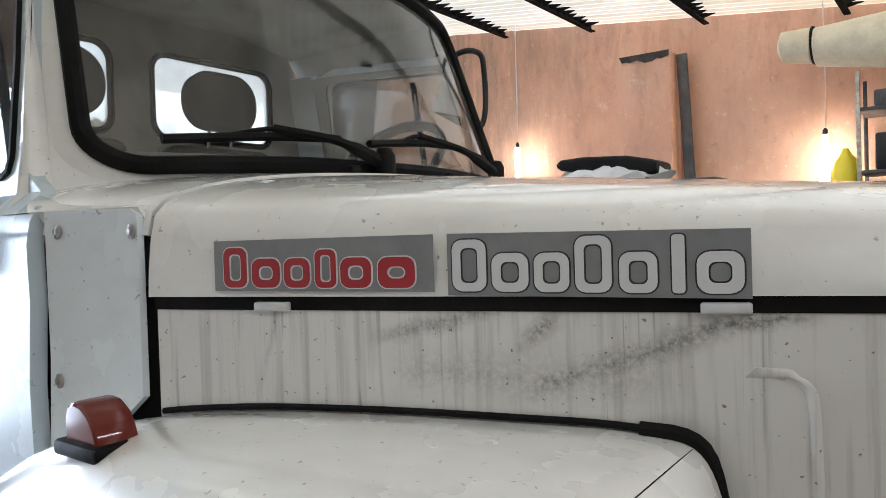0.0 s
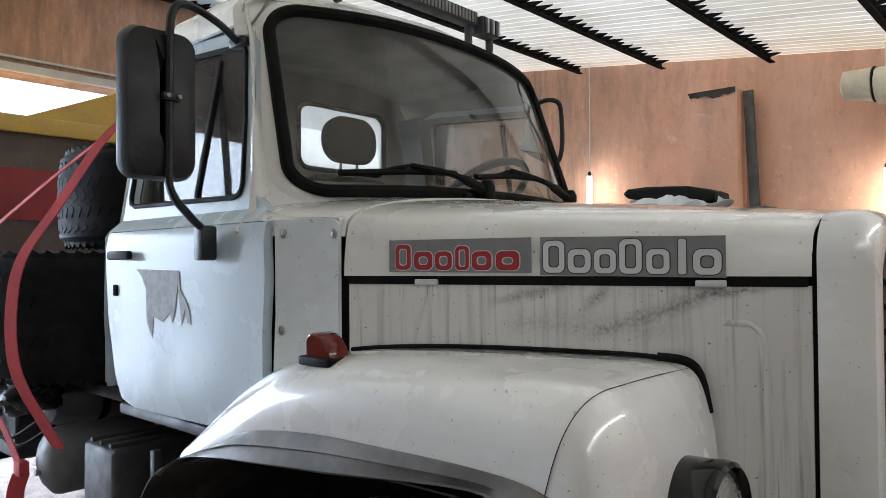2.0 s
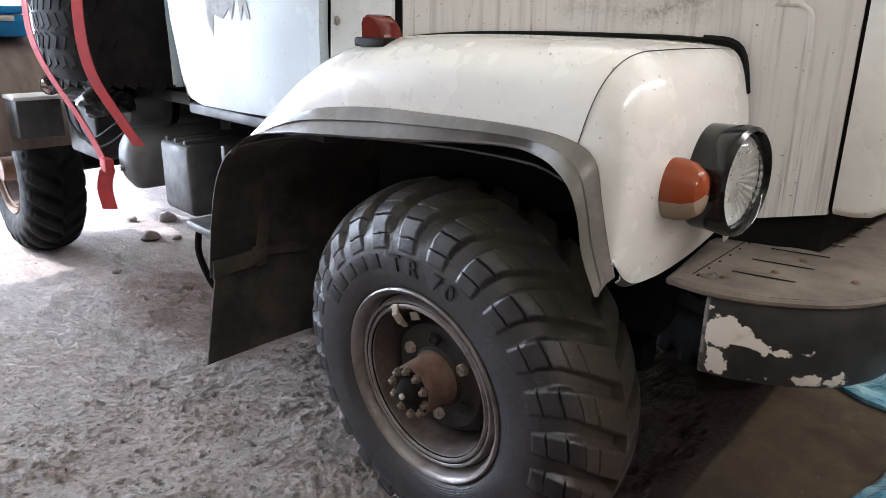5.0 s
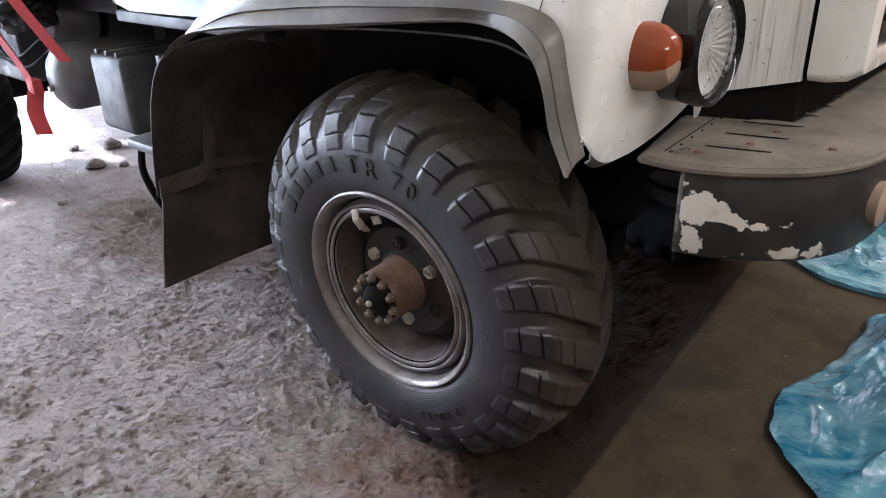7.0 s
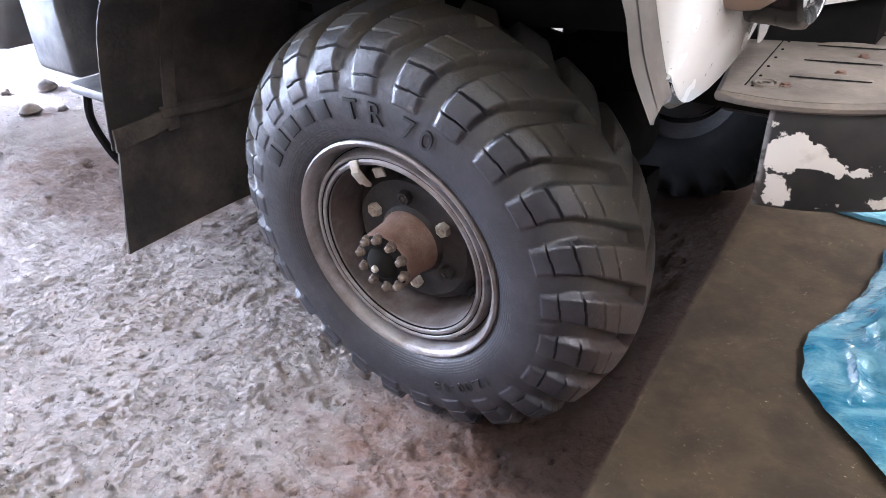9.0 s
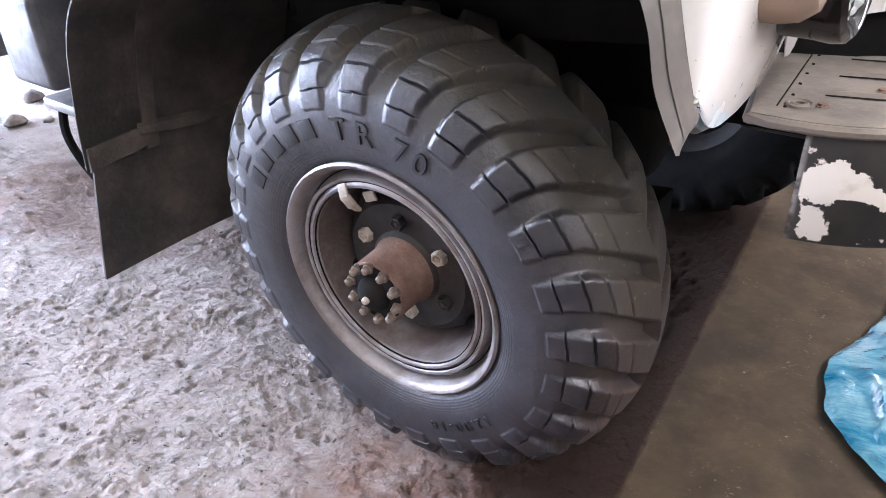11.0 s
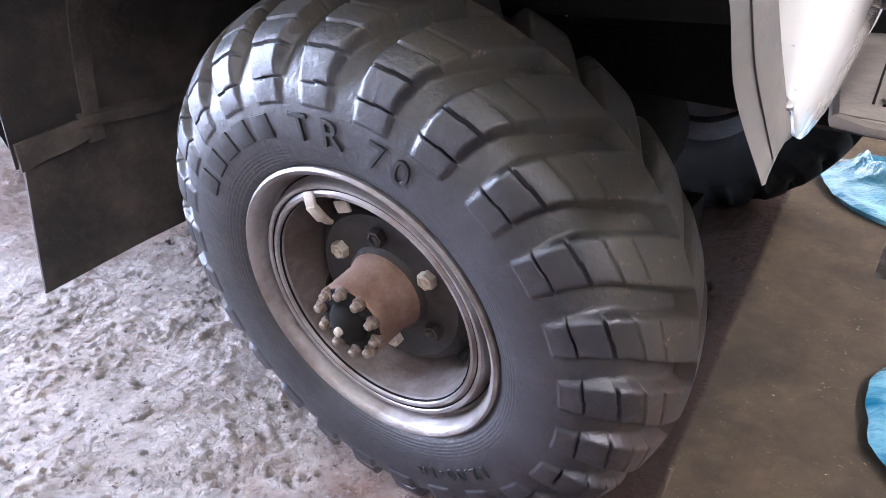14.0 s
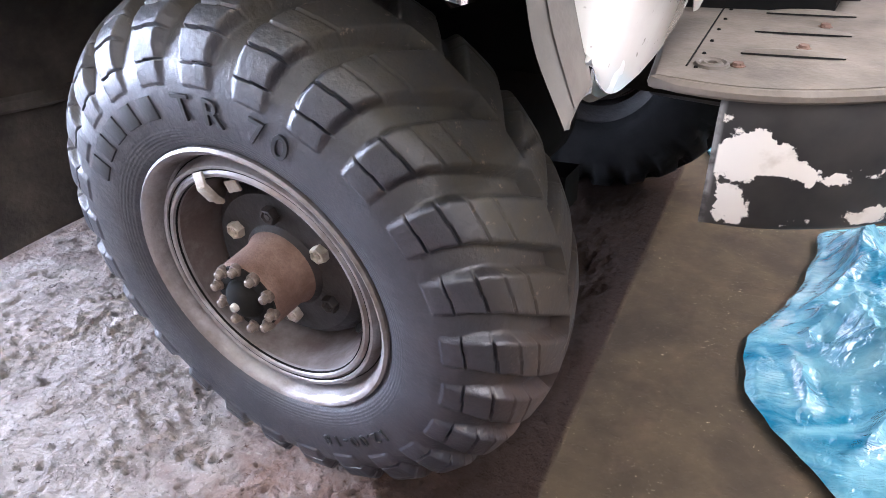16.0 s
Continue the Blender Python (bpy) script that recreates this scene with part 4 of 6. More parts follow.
def wing(sgn):
    rings = []
    for o, c in zip(OUTER, CROWN):
        ring = []
        inner = side_y(min(c.x, 0.62)) - 0.008 if c.x > -0.25 else -0.85
        yo, yc = -1.092, -0.93
        # rounder behind, squarer towards the nose
        e = 1.0 - 0.34 * min(1.0, max(0.0, (o.x + 0.35) / 0.5))
        nose = min(1.0, max(0.0, (o.x - 0.56) / 0.05))
        for k in range(15):
            a = math.pi / 2 * k / 14
            sa, ca = math.sin(a) ** e, math.cos(a) ** e if k < 14 else 0.0
            ring.append((o.x + (c.x - o.x) * sa, sgn * -(yc + (yo - yc) * ca), o.z + (c.z - o.z) * sa))
        for k in range(1, 8):
            t = k / 7
            ring.append((c.x - (0.01 + 0.022 * nose) * t * t, sgn * -(yc + (inner - yc) * t), c.z + (0.006 - 0.012 * t) * (1 - nose) * t + 0.045 * nose * t * max(0.0, 1 - (c.z - 1.01) / 0.25)))
        ring.append((c.x - 0.03, sgn * -inner, c.z - 0.05))
        if o.x > 0.5:
            ring = [(x, y, lifted(z, 1.0 + 0.07 * (max(0.0, abs(y) - 0.98) / 0.11) ** 2)) for x, y, z in ring]
        rings.append(ring)
    foot = rings[-1]
    ob = part("wing", sheet(rings, 0.006), WHITE, lorry, "glossy white domed front wing")
    # rubber flare along the arch
    rings = []
    for n, (o, i) in enumerate(zip(OUTER, FLARE_IN)):
        g = max(0.0, (n - 50) / 9)
        o = Vector((o.x, 0, o.z + 0.02 * g))
        d = Vector((o.x - i.x, 0, o.z - i.z))
        m = Vector(i) + d * 0.55
        q = Vector(i) + d * 0.1
        e = Vector(i) - d * 0.12
        f = min(1.0, max(0.0, (i.x + 0.2) / 0.7))
        h = min(1.0, max(0.0, (i.x - 0.42) / 0.17))
        y1, y2 = 1.152 - 0.072 * f + 0.065 * h, 1.128 - 0.030 * f + 0.028 * h
        rings.append([(o.x + d.x * 0.02, sgn * 1.088, o.z + d.z * 0.02), (o.x, sgn * 1.098, o.z), (m.x, sgn * y2, m.z), (m.x - d.x * 0.04, sgn * (y2 - 0.004), m.z - d.z * 0.04), (q.x, sgn * (y1 - 0.002), q.z), (i.x, sgn * y1, i.z), (e.x, sgn * (y1 - 0.012), e.z), (q.x, sgn * (y1 - 0.014), q.z), (m.x, sgn * (y2 - 0.013), m.z), (o.x - d.x * 0.2, sgn * 1.085, o.z - d.z * 0.2)])
    part("arch_flare", loft(rings, True, True), FLARE, ob, "grey rubber arch flare")
    # grey lining that shows as a lip under the nose
    lip = [(x - 0.012, y * 0.992, z + 0.003) for x, y, z in foot if 0.74 < abs(y) < 1.05]
    part("nose_lip", sheet([[(x, y, z + 0.012), (x - 0.002, y, z - 0.012), (x - 0.012, y, z - 0.019)] for x, y, z in lip], 0.004), FLARE, ob, "grey lining lip under the wing's nose")
    return ob


left_wing = wing(-1)
wing(1)
# seam of the wing's nose cap: a fine dark joint across the crown
k0 = min(range(60), key=lambda i: abs(OUTER[i].x - 0.555))
so, sc = OUTER[k0], CROWN[k0]
seam = []
for k in range(24):
    a = math.pi / 2 * k / 23
    sa, ca = math.sin(a) ** 0.66, max(0.0, math.cos(a)) ** 0.66
    seam.append((so.x + (sc.x - so.x) * sa, -(0.93 + 0.162 * ca) - 0.0008, so.z + (sc.z - so.z) * sa + 0.0008))
for k in range(1, 7):
    seam.append((sc.x - 0.01 * (k / 6) ** 2, -0.93 + (0.93 - 0.62) * k / 6, sc.z + (0.006 - 0.012 * k / 6) * k / 6 + 0.0008))
part("wing_joint", tube(seam, 0.0008, 5), CAVITY, left_wing)

# wheel-arch liner and mudflap
lin = smoothed([(0.55, 0, 1.17), (0.50, 0, 1.19), (0.40, 0, 1.21), (0.1, 0, 1.205), (-0.3, 0, 1.175), (-0.55, 0, 1.125), (-0.68, 0, 1.075), (-0.765, 0, 0.98), (-0.815, 0, 0.86), (-0.85, 0, 0.73), (-0.868, 0, 0.63)], 34)
part("arch_liner", sheet([[(p.x, y + (-0.0 if y > -1 else 0.0), p.z) for y in ((-1.125 if p.x < -0.5 else -1.05 if p.x > -0.2 else -1.05 + 0.25 * (p.x + 0.2)), -0.9, -0.7, -0.46)] for p in lin], 0.005), LINER, lorry, "dusty dark wheel-arch liner")
part("arch_liner", sheet([[(p.x, y, p.z) for y in (1.125, 0.9, 0.7, 0.46)] for p in lin], 0.005), LINER, lorry, "dusty dark wheel-arch liner")
gap = [(0.075, 0.950), (0.105, 0.962), (0.16, 0.985), (0.215, 0.978), (0.19, 0.945), (0.135, 0.926), (0.112, 0.944)]
# the inner arches carry their shade in a near-black colour
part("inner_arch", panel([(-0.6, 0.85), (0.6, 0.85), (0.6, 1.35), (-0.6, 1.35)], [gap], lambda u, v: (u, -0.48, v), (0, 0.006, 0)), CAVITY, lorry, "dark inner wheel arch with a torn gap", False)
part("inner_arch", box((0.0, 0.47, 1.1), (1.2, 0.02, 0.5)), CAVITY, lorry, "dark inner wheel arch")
flap = []
for k in range(9):
    z = 0.70 - k * 0.048
    w = -1.10 - 0.06 * (k / 8)
    flap.append([(-0.862 - 0.018 * math.sin(k / 8 * 1.5) + 0.006 * math.sin(y * 9), y, z + (0.02 * (y + 1.16) if k == 8 else 0)) for y in np.linspace(w, -0.58, 8)])
part("mudflap", sheet(flap, 0.008), LINER, lorry, "black rubber mudflap hanging behind the wheel")
vs = [p for p in lin if p.x < -0.5]
part("liner_strip", sheet([[(p.x + 0.006, y, p.z + 0.004) for y in (-0.955, -0.915)] for p in vs], 0.008), DUSTFLAP, lorry, "stiffening strip on the liner")
torn = [(-1.118, 0.690), (-0.96, 0.700), (-0.945, 0.668), (-0.955, 0.648), (-1.0, 0.640), (-1.06, 0.636), (-1.122, 0.626)]
part("flap_strip", panel(torn, [], lambda u, v: (-0.852 - 0.02 * (0.7 - v), u, v), (0.010, 0, 0)), DUSTFLAP, lorry, "torn dust-caked edge of the liner", False)
part("liner_hem", loft([[(-0.852 + dx, y, 0.672 + 0.012 * math.sin(y * 11) + dz) for dx, dz in ((0.0, 0.03), (0.012, 0.02), (0.016, 0.0), (0.010, -0.008), (0.0, -0.004))] for y in np.linspace(-0.97, -0.56, 12)], True, True), DUSTFLAP, lorry, "curled lower hem of the liner")

# lamps of the wing
dome = [(-0.044, 0.0), (-0.045, 0.042), (-0.038, 0.056), (-0.022, 0.061), (0.0, 0.058), (0.02, 0.047), (0.035, 0.030), (0.043, 0.012), (0.045, 0.0)]
marker = part("marker_lamp", loft([[(-0.105 + x * f, -0.99 + y, 1.418 + z * (0.4 + 0.6 * f)) for x, z in dome] for y, f in ((-0.031, 0.86), (-0.028, 0.96), (-0.022, 1.0), (0.022, 1.0), (0.028, 0.96), (0.031, 0.86))], True, True), REDLENS, lorry, "dark red marker lamp on a black base", True, 30)
part("base", box((-0.105, -0.99, 1.415), (0.116, 0.084, 0.022), 0.006), RUBBER, marker)


def head_lamp(s):
    c = (-0.055, s * 0.81, 1.19)
    lamp = part("headlamp", lathe([(0.0, 0.64), (0.1, 0.64), (0.103, 0.76), (0.106, 0.785), (0.104, 0.8), (0.096, 0.806), (0.09, 0.8), (0.088, 0.785), (0.086, 0.78), (0, 0.70)], 48, c, "X"), GLOSSBLACK, lorry, "round headlamp in a black ring")
    part("reflector", loft([[(c[0] + 0.786 - 0.012 * math.cos(r / 0.086 * 1.57) - (0.0022 if q % 2 else 0.0) * r / 0.086, c[1] + r * math.sin(q * math.pi / 32), c[2] + r * math.cos(q * math.pi / 32)) for q in range(64)] for r in (0.086, 0.07, 0.05, 0.03, 0.012, 0.001)], True), FLUTED, lamp, "bright fluted reflector", False)
    part("lens", lathe([(0.088, 0.785), (0.07, 0.802), (0.04, 0.813), (0.0, 0.817)], 40, c, "X"), GLASS, lamp, "clear fluted glass lens").visible_shadow = False
    c2 = (-0.030, s * 0.958, 1.190)
    shape = ((0.052, 0.66), (0.054, 0.70), (0.0545, 0.72), (0.050, 0.745), (0.036, 0.764), (0.015, 0.770), (0.001, 0.771))

    def lens(a0, a1):
        return loft([[(c2[0] + d, c2[1] + r * 0.78 * math.sin(a), c2[2] + r * 1.04 * math.cos(a)) for a in np.linspace(radians(a0), radians(a1), 30)] for r, d in shape], False)

    t = part("turn_signal", lens(-108, 108), AMBER, lorry, "round amber turn signal")
    part("clear_lens", lens(108, 252), MILKY, t, "milky lower lens")
    part("base", loft([[(c2[0] + d, c2[1] + r * 0.78 * math.sin(a), c2[2] + r * 1.04 * math.cos(a)) for a in (2 * math.pi * q / 32 for q in range(32))] for r, d in ((0.055, 0.61), (0.057, 0.69), (0.053, 0.705))], True, True), GALV, t)


head_lamp(-1)
head_lamp(1)

# ---- bonnet and nose ----
def bonnet_ring(x):
    t = (x + 0.22) / 1.03
    sh, cr = 1.735 - 0.05 * t, 1.842 - 0.085 * t
    y0 = -side_y(x)
    pts = [(x, -y0 - 0.004, 1.607), (x, -y0 - 0.002, 1.65), (x, -y0 + 0.004, sh - 0.03)]
    for k in range(1, 13):
        a = math.pi / 2 * k / 12
        pts.append((x, -y0 + 0.006 + (y0 - 0.006) * (1 - math.cos(a)) ** 1.0 * 1.0, sh - 0.03 + (cr - sh + 0.03) * math.sin(a) ** 0.62))
    return pts + [(p[0], -p[1], p[2]) for p in reversed(pts[:-1])]


bonnet = part("bonnet", sheet([bonnet_ring(x) for x in np.linspace(-0.218, 0.808, 24)], 0.012), WHITE, lorry, "white bonnet with dulled paint", True, 50)
# near-black blocks put shade into the gap under the bonnet, the engine bay behind the panels and the jambs
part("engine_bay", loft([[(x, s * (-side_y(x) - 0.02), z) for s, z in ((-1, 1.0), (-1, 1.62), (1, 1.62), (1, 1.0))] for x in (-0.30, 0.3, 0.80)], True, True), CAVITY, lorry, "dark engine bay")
for s in (-1, 1):
    part("door_jamb", box((-0.447, s * 0.875, 1.48), (0.05, 0.03, 0.54)), CAVITY, lorry, "dark door jamb")


def side_plate(name, outline, material, y_off, label, s=-1, thick=0.012):
    return part(name, panel(outline, [], lambda u, v: (u, s * -(side_y(u) + y_off), v), (0, -s * thick, 0)), material, lorry, label, False)


LOWER = [(-0.208, 1.588), (0.806, 1.588), (0.806, 1.09), (0.62, 1.05), (0.60, 1.36), (-0.208, 1.36)]
for s in (-1, 1):
    lower = side_plate("engine_side_panel", LOWER, SOOTY, 0.002, "white engine side panel streaked with soot", s)
    if s == -1:
        rib = smoothed([(0.655, 0, 1.512), (0.695, 0, 1.510), (0.716, 0, 1.496), (0.722, 0, 1.47), (0.724, 0, 1.39), (0.726, 0, 1.15)], 26)
        part("pressing", sheet([[(p.x + dx * 0.8, side_y(p.x) - h * f, p.z + dx * (0.8 if p.x < 0.70 else 0.2)) for dx, h in ((-0.009, -0.001), (-0.005, 0.0018), (0.0, 0.0032), (0.005, 0.0018), (0.009, -0.001))] for p, f in zip(rib, [0.1, 0.3, 0.5, 0.8] + [1.0] * 22)], 0.001), SOOTY, lower, "pressed rib")
        part("wing_seal", tube([(q.x - 0.02, side_y(min(q.x, 0.62)) - 0.008, q.z + 0.001) for q in CROWN if -0.2 < q.x < 0.63], 0.0055, 6), RUBBER, lower, "black seal strip along the wing")
        part("corner_seal", tube(smoothed([(0.53, side_y(0.53) - 0.006, 1.437), (0.585, side_y(0.585) - 0.01, 1.432), (0.612, side_y(0.612) - 0.012, 1.405), (0.628, side_y(0.62) - 0.012, 1.33)], 10), 0.011, 6), RUBBER, lower, "black rubber corner seal")
    for x in (0.009, 0.632):
        part("bonnet_latch", box((x, s * -(side_y(x) - 0.004), 1.592), (0.06, 0.014, 0.014), 0.003, Matrix.Rotation(math.atan(0.3) * -s, 4, "Z")), GALV, bonnet)
    part("bonnet_gap", loft([[(x, s * -(side_y(x) + d), z) for d, z in ((0.0, 1.586), (0.0, 1.61), (0.03, 1.61), (0.03, 1.586))] for x in (-0.21, 0.8)], True, True), CAVITY, bonnet)
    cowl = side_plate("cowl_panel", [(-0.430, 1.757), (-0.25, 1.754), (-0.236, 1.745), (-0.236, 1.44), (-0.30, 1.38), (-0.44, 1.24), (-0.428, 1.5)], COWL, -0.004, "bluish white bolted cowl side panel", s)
    if s == -1:
        for x, z in ((-0.402, 1.72), (-0.248, 1.716), (-0.41, 1.46)):
            part("screw", lathe([(0, -0.006), (0.006, -0.006), (0.009, -0.003), (0.013, -0.002), (0.013, 0.001), (0, 0.001)], 12, (x, side_y(x) - 0.004, z)), STEEL, cowl, "steel screw with washer")

# nose shell round the grille
def nose_ring(x, grow, zt, zb):
    y = 0.532 + grow
    top = [(u, v) for u, v in rounded(2 * y, zt - zb, 0.09, 6, 0, (zt + zb) / 2) if v > (zt + zb) / 2]
    low = [(u, v) for u, v in rounded(2 * y, zt - zb, 0.02, 6, 0, (zt + zb) / 2) if v < (zt + zb) / 2]
    return [(x, u, v) for u, v in top + low]


nose = part("nose_shell", loft([nose_ring(0.816, -0.0, 1.735, 1.09), nose_ring(0.85, 0.0, 1.74, 1.09), nose_ring(0.885, -0.006, 1.737, 1.095), nose_ring(0.91, -0.02, 1.72, 1.11), nose_ring(0.918, -0.045, 1.69, 1.14), nose_ring(0.915, -0.06, 1.675, 1.155), nose_ring(0.88, -0.065, 1.67, 1.16), nose_ring(0.82, -0.065, 1.67, 1.16)], True), WHITE, lorry, "white nose shell round the grille")
part("nose_joint", loft([nose_ring(0.806, -0.006, 1.725, 1.09), nose_ring(0.82, -0.006, 1.725, 1.09)], True), CAVITY, nose)
grille = part("grille", loft([nose_ring(0.905, -0.058, 1.677, 1.153), nose_ring(0.912, -0.066, 1.669, 1.161), nose_ring(0.912, -0.10, 1.63, 1.2), nose_ring(0.87, -0.105, 1.625, 1.205)], True), PLASTIC, lorry, "black plastic grille with slats")
part("grille_back", box((0.85, 0, 1.415), (0.01, 0.95, 0.5)), CAVITY, grille)
slat = box((0, 0, 0), (0.05, 0.9, 0.014), 0.003, Matrix.Rotation(radians(25), 4, "Y"))
slat0 = part("slat", slat, PLASTIC, grille)
for k in range(9):
    ob = slat0 if k == 0 else new("slat", slat0.data)
    ob.parent = grille
    ob.location = (0.895, 0, 1.22 + 0.048 * k)

# stickers on the bonnet side: plain coloured shapes on grey film
def sticker(x0, x1, z0a, z1a, z0b, z1b, shapes, fill, rim, label):
    off = -0.009
    k = Nodes("grey_film", 0.45)
    k.color(k.mix(k.ramp(k.noise(30.0), 0.3, 0.7), (0.19, 0.195, 0.2), (0.23, 0.235, 0.24)))
    st = part("sticker", panel([(x0, z0a), (x1, z0b), (x1, z1b), (x0, z1a)], [], lambda u, v: (u, side_y(u) + off, v), (0, -0.001, 0)), k.m, lorry, label, False)
    for u0, u1, v0, v1 in shapes:
        w, h = (x1 - x0), (z1a - z0a)
        cx, cz = x0 + w * (u0 + u1) / 2, z0a + (z0b - z0a) * (u0 + u1) / 2 + h * (v0 + v1) / 2
        sw, sh = w * (u1 - u0), h * (v1 - v0)
        r = min(sw, sh) * 0.3
        hole = [rounded(sw * 0.5, sh - sw * 0.5, sw * 0.16, 4, cx, cz)] if sw > 0.03 else []
        rim_hole = [rounded(sw * 0.5 - 0.004, sh - sw * 0.5 - 0.004, sw * 0.15, 4, cx, cz)] if hole else []
        part("letter_outline", panel(rounded(sw + 0.004, sh + 0.004, r + 0.002, 4, cx, cz), rim_hole, lambda u, v: (u, side_y(u) + off - 0.0012, v), (0, -0.0006, 0)), rim, st, "", False)
        part("letter_shape", panel(rounded(sw, sh, r, 4, cx, cz), hole, lambda u, v: (u, side_y(u) + off - 0.002, v), (0, -0.0006, 0)), fill, st, "", False)


INKRED = Nodes("red_ink", 0.4).color((0.33, 0.022, 0.028)).m
INKPALE = Nodes("pale_grey_ink", 0.4).color((0.62, 0.63, 0.63)).m
INKDARK = Nodes("dark_ink", 0.4).color((0.03, 0.03, 0.035)).m
low, mid, tall = 0.07, 0.66, 0.92
sticker(-0.085, 0.268, 1.617, 1.695, 1.614, 1.695, [(0.05, 0.165, low, 0.86), (0.19, 0.325, low, 0.64), (0.345, 0.465, low, 0.64), (0.49, 0.585, low, 0.8), (0.605, 0.74, low, 0.64), (0.77, 0.925, low, 0.64)], INKRED, INKPALE, "grey sticker with a row of red shapes")
sticker(0.288, 0.662, 1.609, 1.695, 1.604, 1.690, [(0.02, 0.145, low, 0.9), (0.165, 0.295, low, 0.68), (0.315, 0.435, low, 0.68), (0.455, 0.575, low, 0.93), (0.6, 0.72, low, 0.68), (0.765, 0.805, low, 0.93), (0.84, 0.98, low, 0.68)], INKPALE, INKDARK, "grey sticker with a row of pale shapes")

# ---- cab ----
CAB_Y, CAB_BACK = 0.93, -1.58


def tumble(z):
    """Half width of the cab at a height."""
    return lerp([(1.0, 0.90), (1.16, 0.92), (1.45, 0.935), (1.70, 0.932), (1.74, 0.924), (1.762, 0.912), (1.785, 0.885), (1.80, 0.868), (2.40, 0.77), (2.55, 0.745)], z)[0]


def screen_pt(u, v, out=0.0):
    """The windscreen's curved surface; u from -1 to 1 across, v from 0 to 1 upwards."""
    half = 0.80 - 0.05 * v
    bow = 0.20 * (1 - abs(u) ** 2.4)
    x = -0.555 - 0.20 * v + bow * (1 - 0.25 * v) + out
    return Vector((x, half * u, 1.838 + 0.022 * (1 - u * u) * (1 - v) + v * 0.63 + 0.03 * v * (1 - u * u)))


def screen_ring(w, h, r, out=0.0, n=10):
    ring = []
    for u, v in rounded(2 * w, h, r, n, 0, 0.5):
        ring.append((u, v))
    full = []
    for (a, b), (c, d) in zip(ring, ring[1:] + ring[:1]):
        steps = 1 + int(max(abs(a - c) / 0.12, abs(b - d) / 0.2))
        full += [(a + (c - a) * k / steps, b + (d - b) * k / steps) for k in range(steps)]
    return full


edge = screen_ring(0.97, 0.96, 0.14)
glass_rings = [[screen_pt(u * f, 0.5 + (v - 0.5) * f) for u, v in edge] for f in (1.0, 0.9, 0.75, 0.6, 0.45, 0.3, 0.15, 0.03)]
screen = part("windscreen", loft(glass_rings, True, False), SCREEN, lorry, "curved dusty windscreen", True, 80)
screen.visible_shadow = False
part("seal", tube([screen_pt(u, v, 0.006) for u, v in edge], 0.02, 8, True), RUBBER, screen, "thick black rubber windscreen seal")
# white frame round the screen, turning back into pillars, roof and scuttle
def frame_pt(u, v, g):
    """g 0 at the glass, 1 at the corner of the cab, 2 behind it."""
    p = screen_pt(u, v)
    du, dv = u / 0.97, (v - 0.5) / 0.48
    side = max(0.0, abs(du) - 0.55) / 0.45
    if g <= 1:
        return screen_pt(u * (1 + 0.06 * g), 0.5 + (v - 0.5) * (1 + 0.16 * g), -0.004 - 0.03 * g * g)
    q = screen_pt(u * 1.06, 0.5 + (v - 0.5) * 1.16, -0.034)
    k = g - 1
    return q + Vector((-0.035 * k, 0.012 * k * (1 if u > 0 else -1) * side, 0.04 * k * max(0.0, dv)))


for su in (-1, 1):
    for cv, sv, reach in ((0.16, -1, 0.3), (0.84, 1, 0.22)):
        rings = []
        for a in np.linspace(0, math.pi / 2, 9):
            ca, sa = math.cos(a), math.sin(a)
            rings.append([screen_pt(su * (0.83 + (0.15 + (0.085 + 0.02 * sa) * q) * ca ** (1 - 0.55 * q)), cv + sv * (0.15 + (reach - 0.15) * q) * sa ** (1 - 0.55 * q), -0.012 - 0.025 * q) for q in (0, 0.5, 1.0)])
        part("corner_plate", sheet(rings, 0.006), WHITE, lorry)
part("screen_frame", sheet([[frame_pt(u, v, g) for u, v in edge + edge[:1]] for g in (0.0, 0.35, 0.7, 1.0)], 0.008), WHITE, lorry, "white windscreen frame with chipped paint", True, 60)

# doors, with the window openings cut through
WIN = [(-1.36, 1.85), (-0.70, 1.84), (-0.672, 1.85), (-0.664, 1.875), (-0.70, 2.08), (-0.752, 2.30), (-0.765, 2.325), (-0.79, 2.335), (-1.34, 2.375), (-1.375, 2.365), (-1.39, 2.34), (-1.40, 1.89), (-1.39, 1.86)]


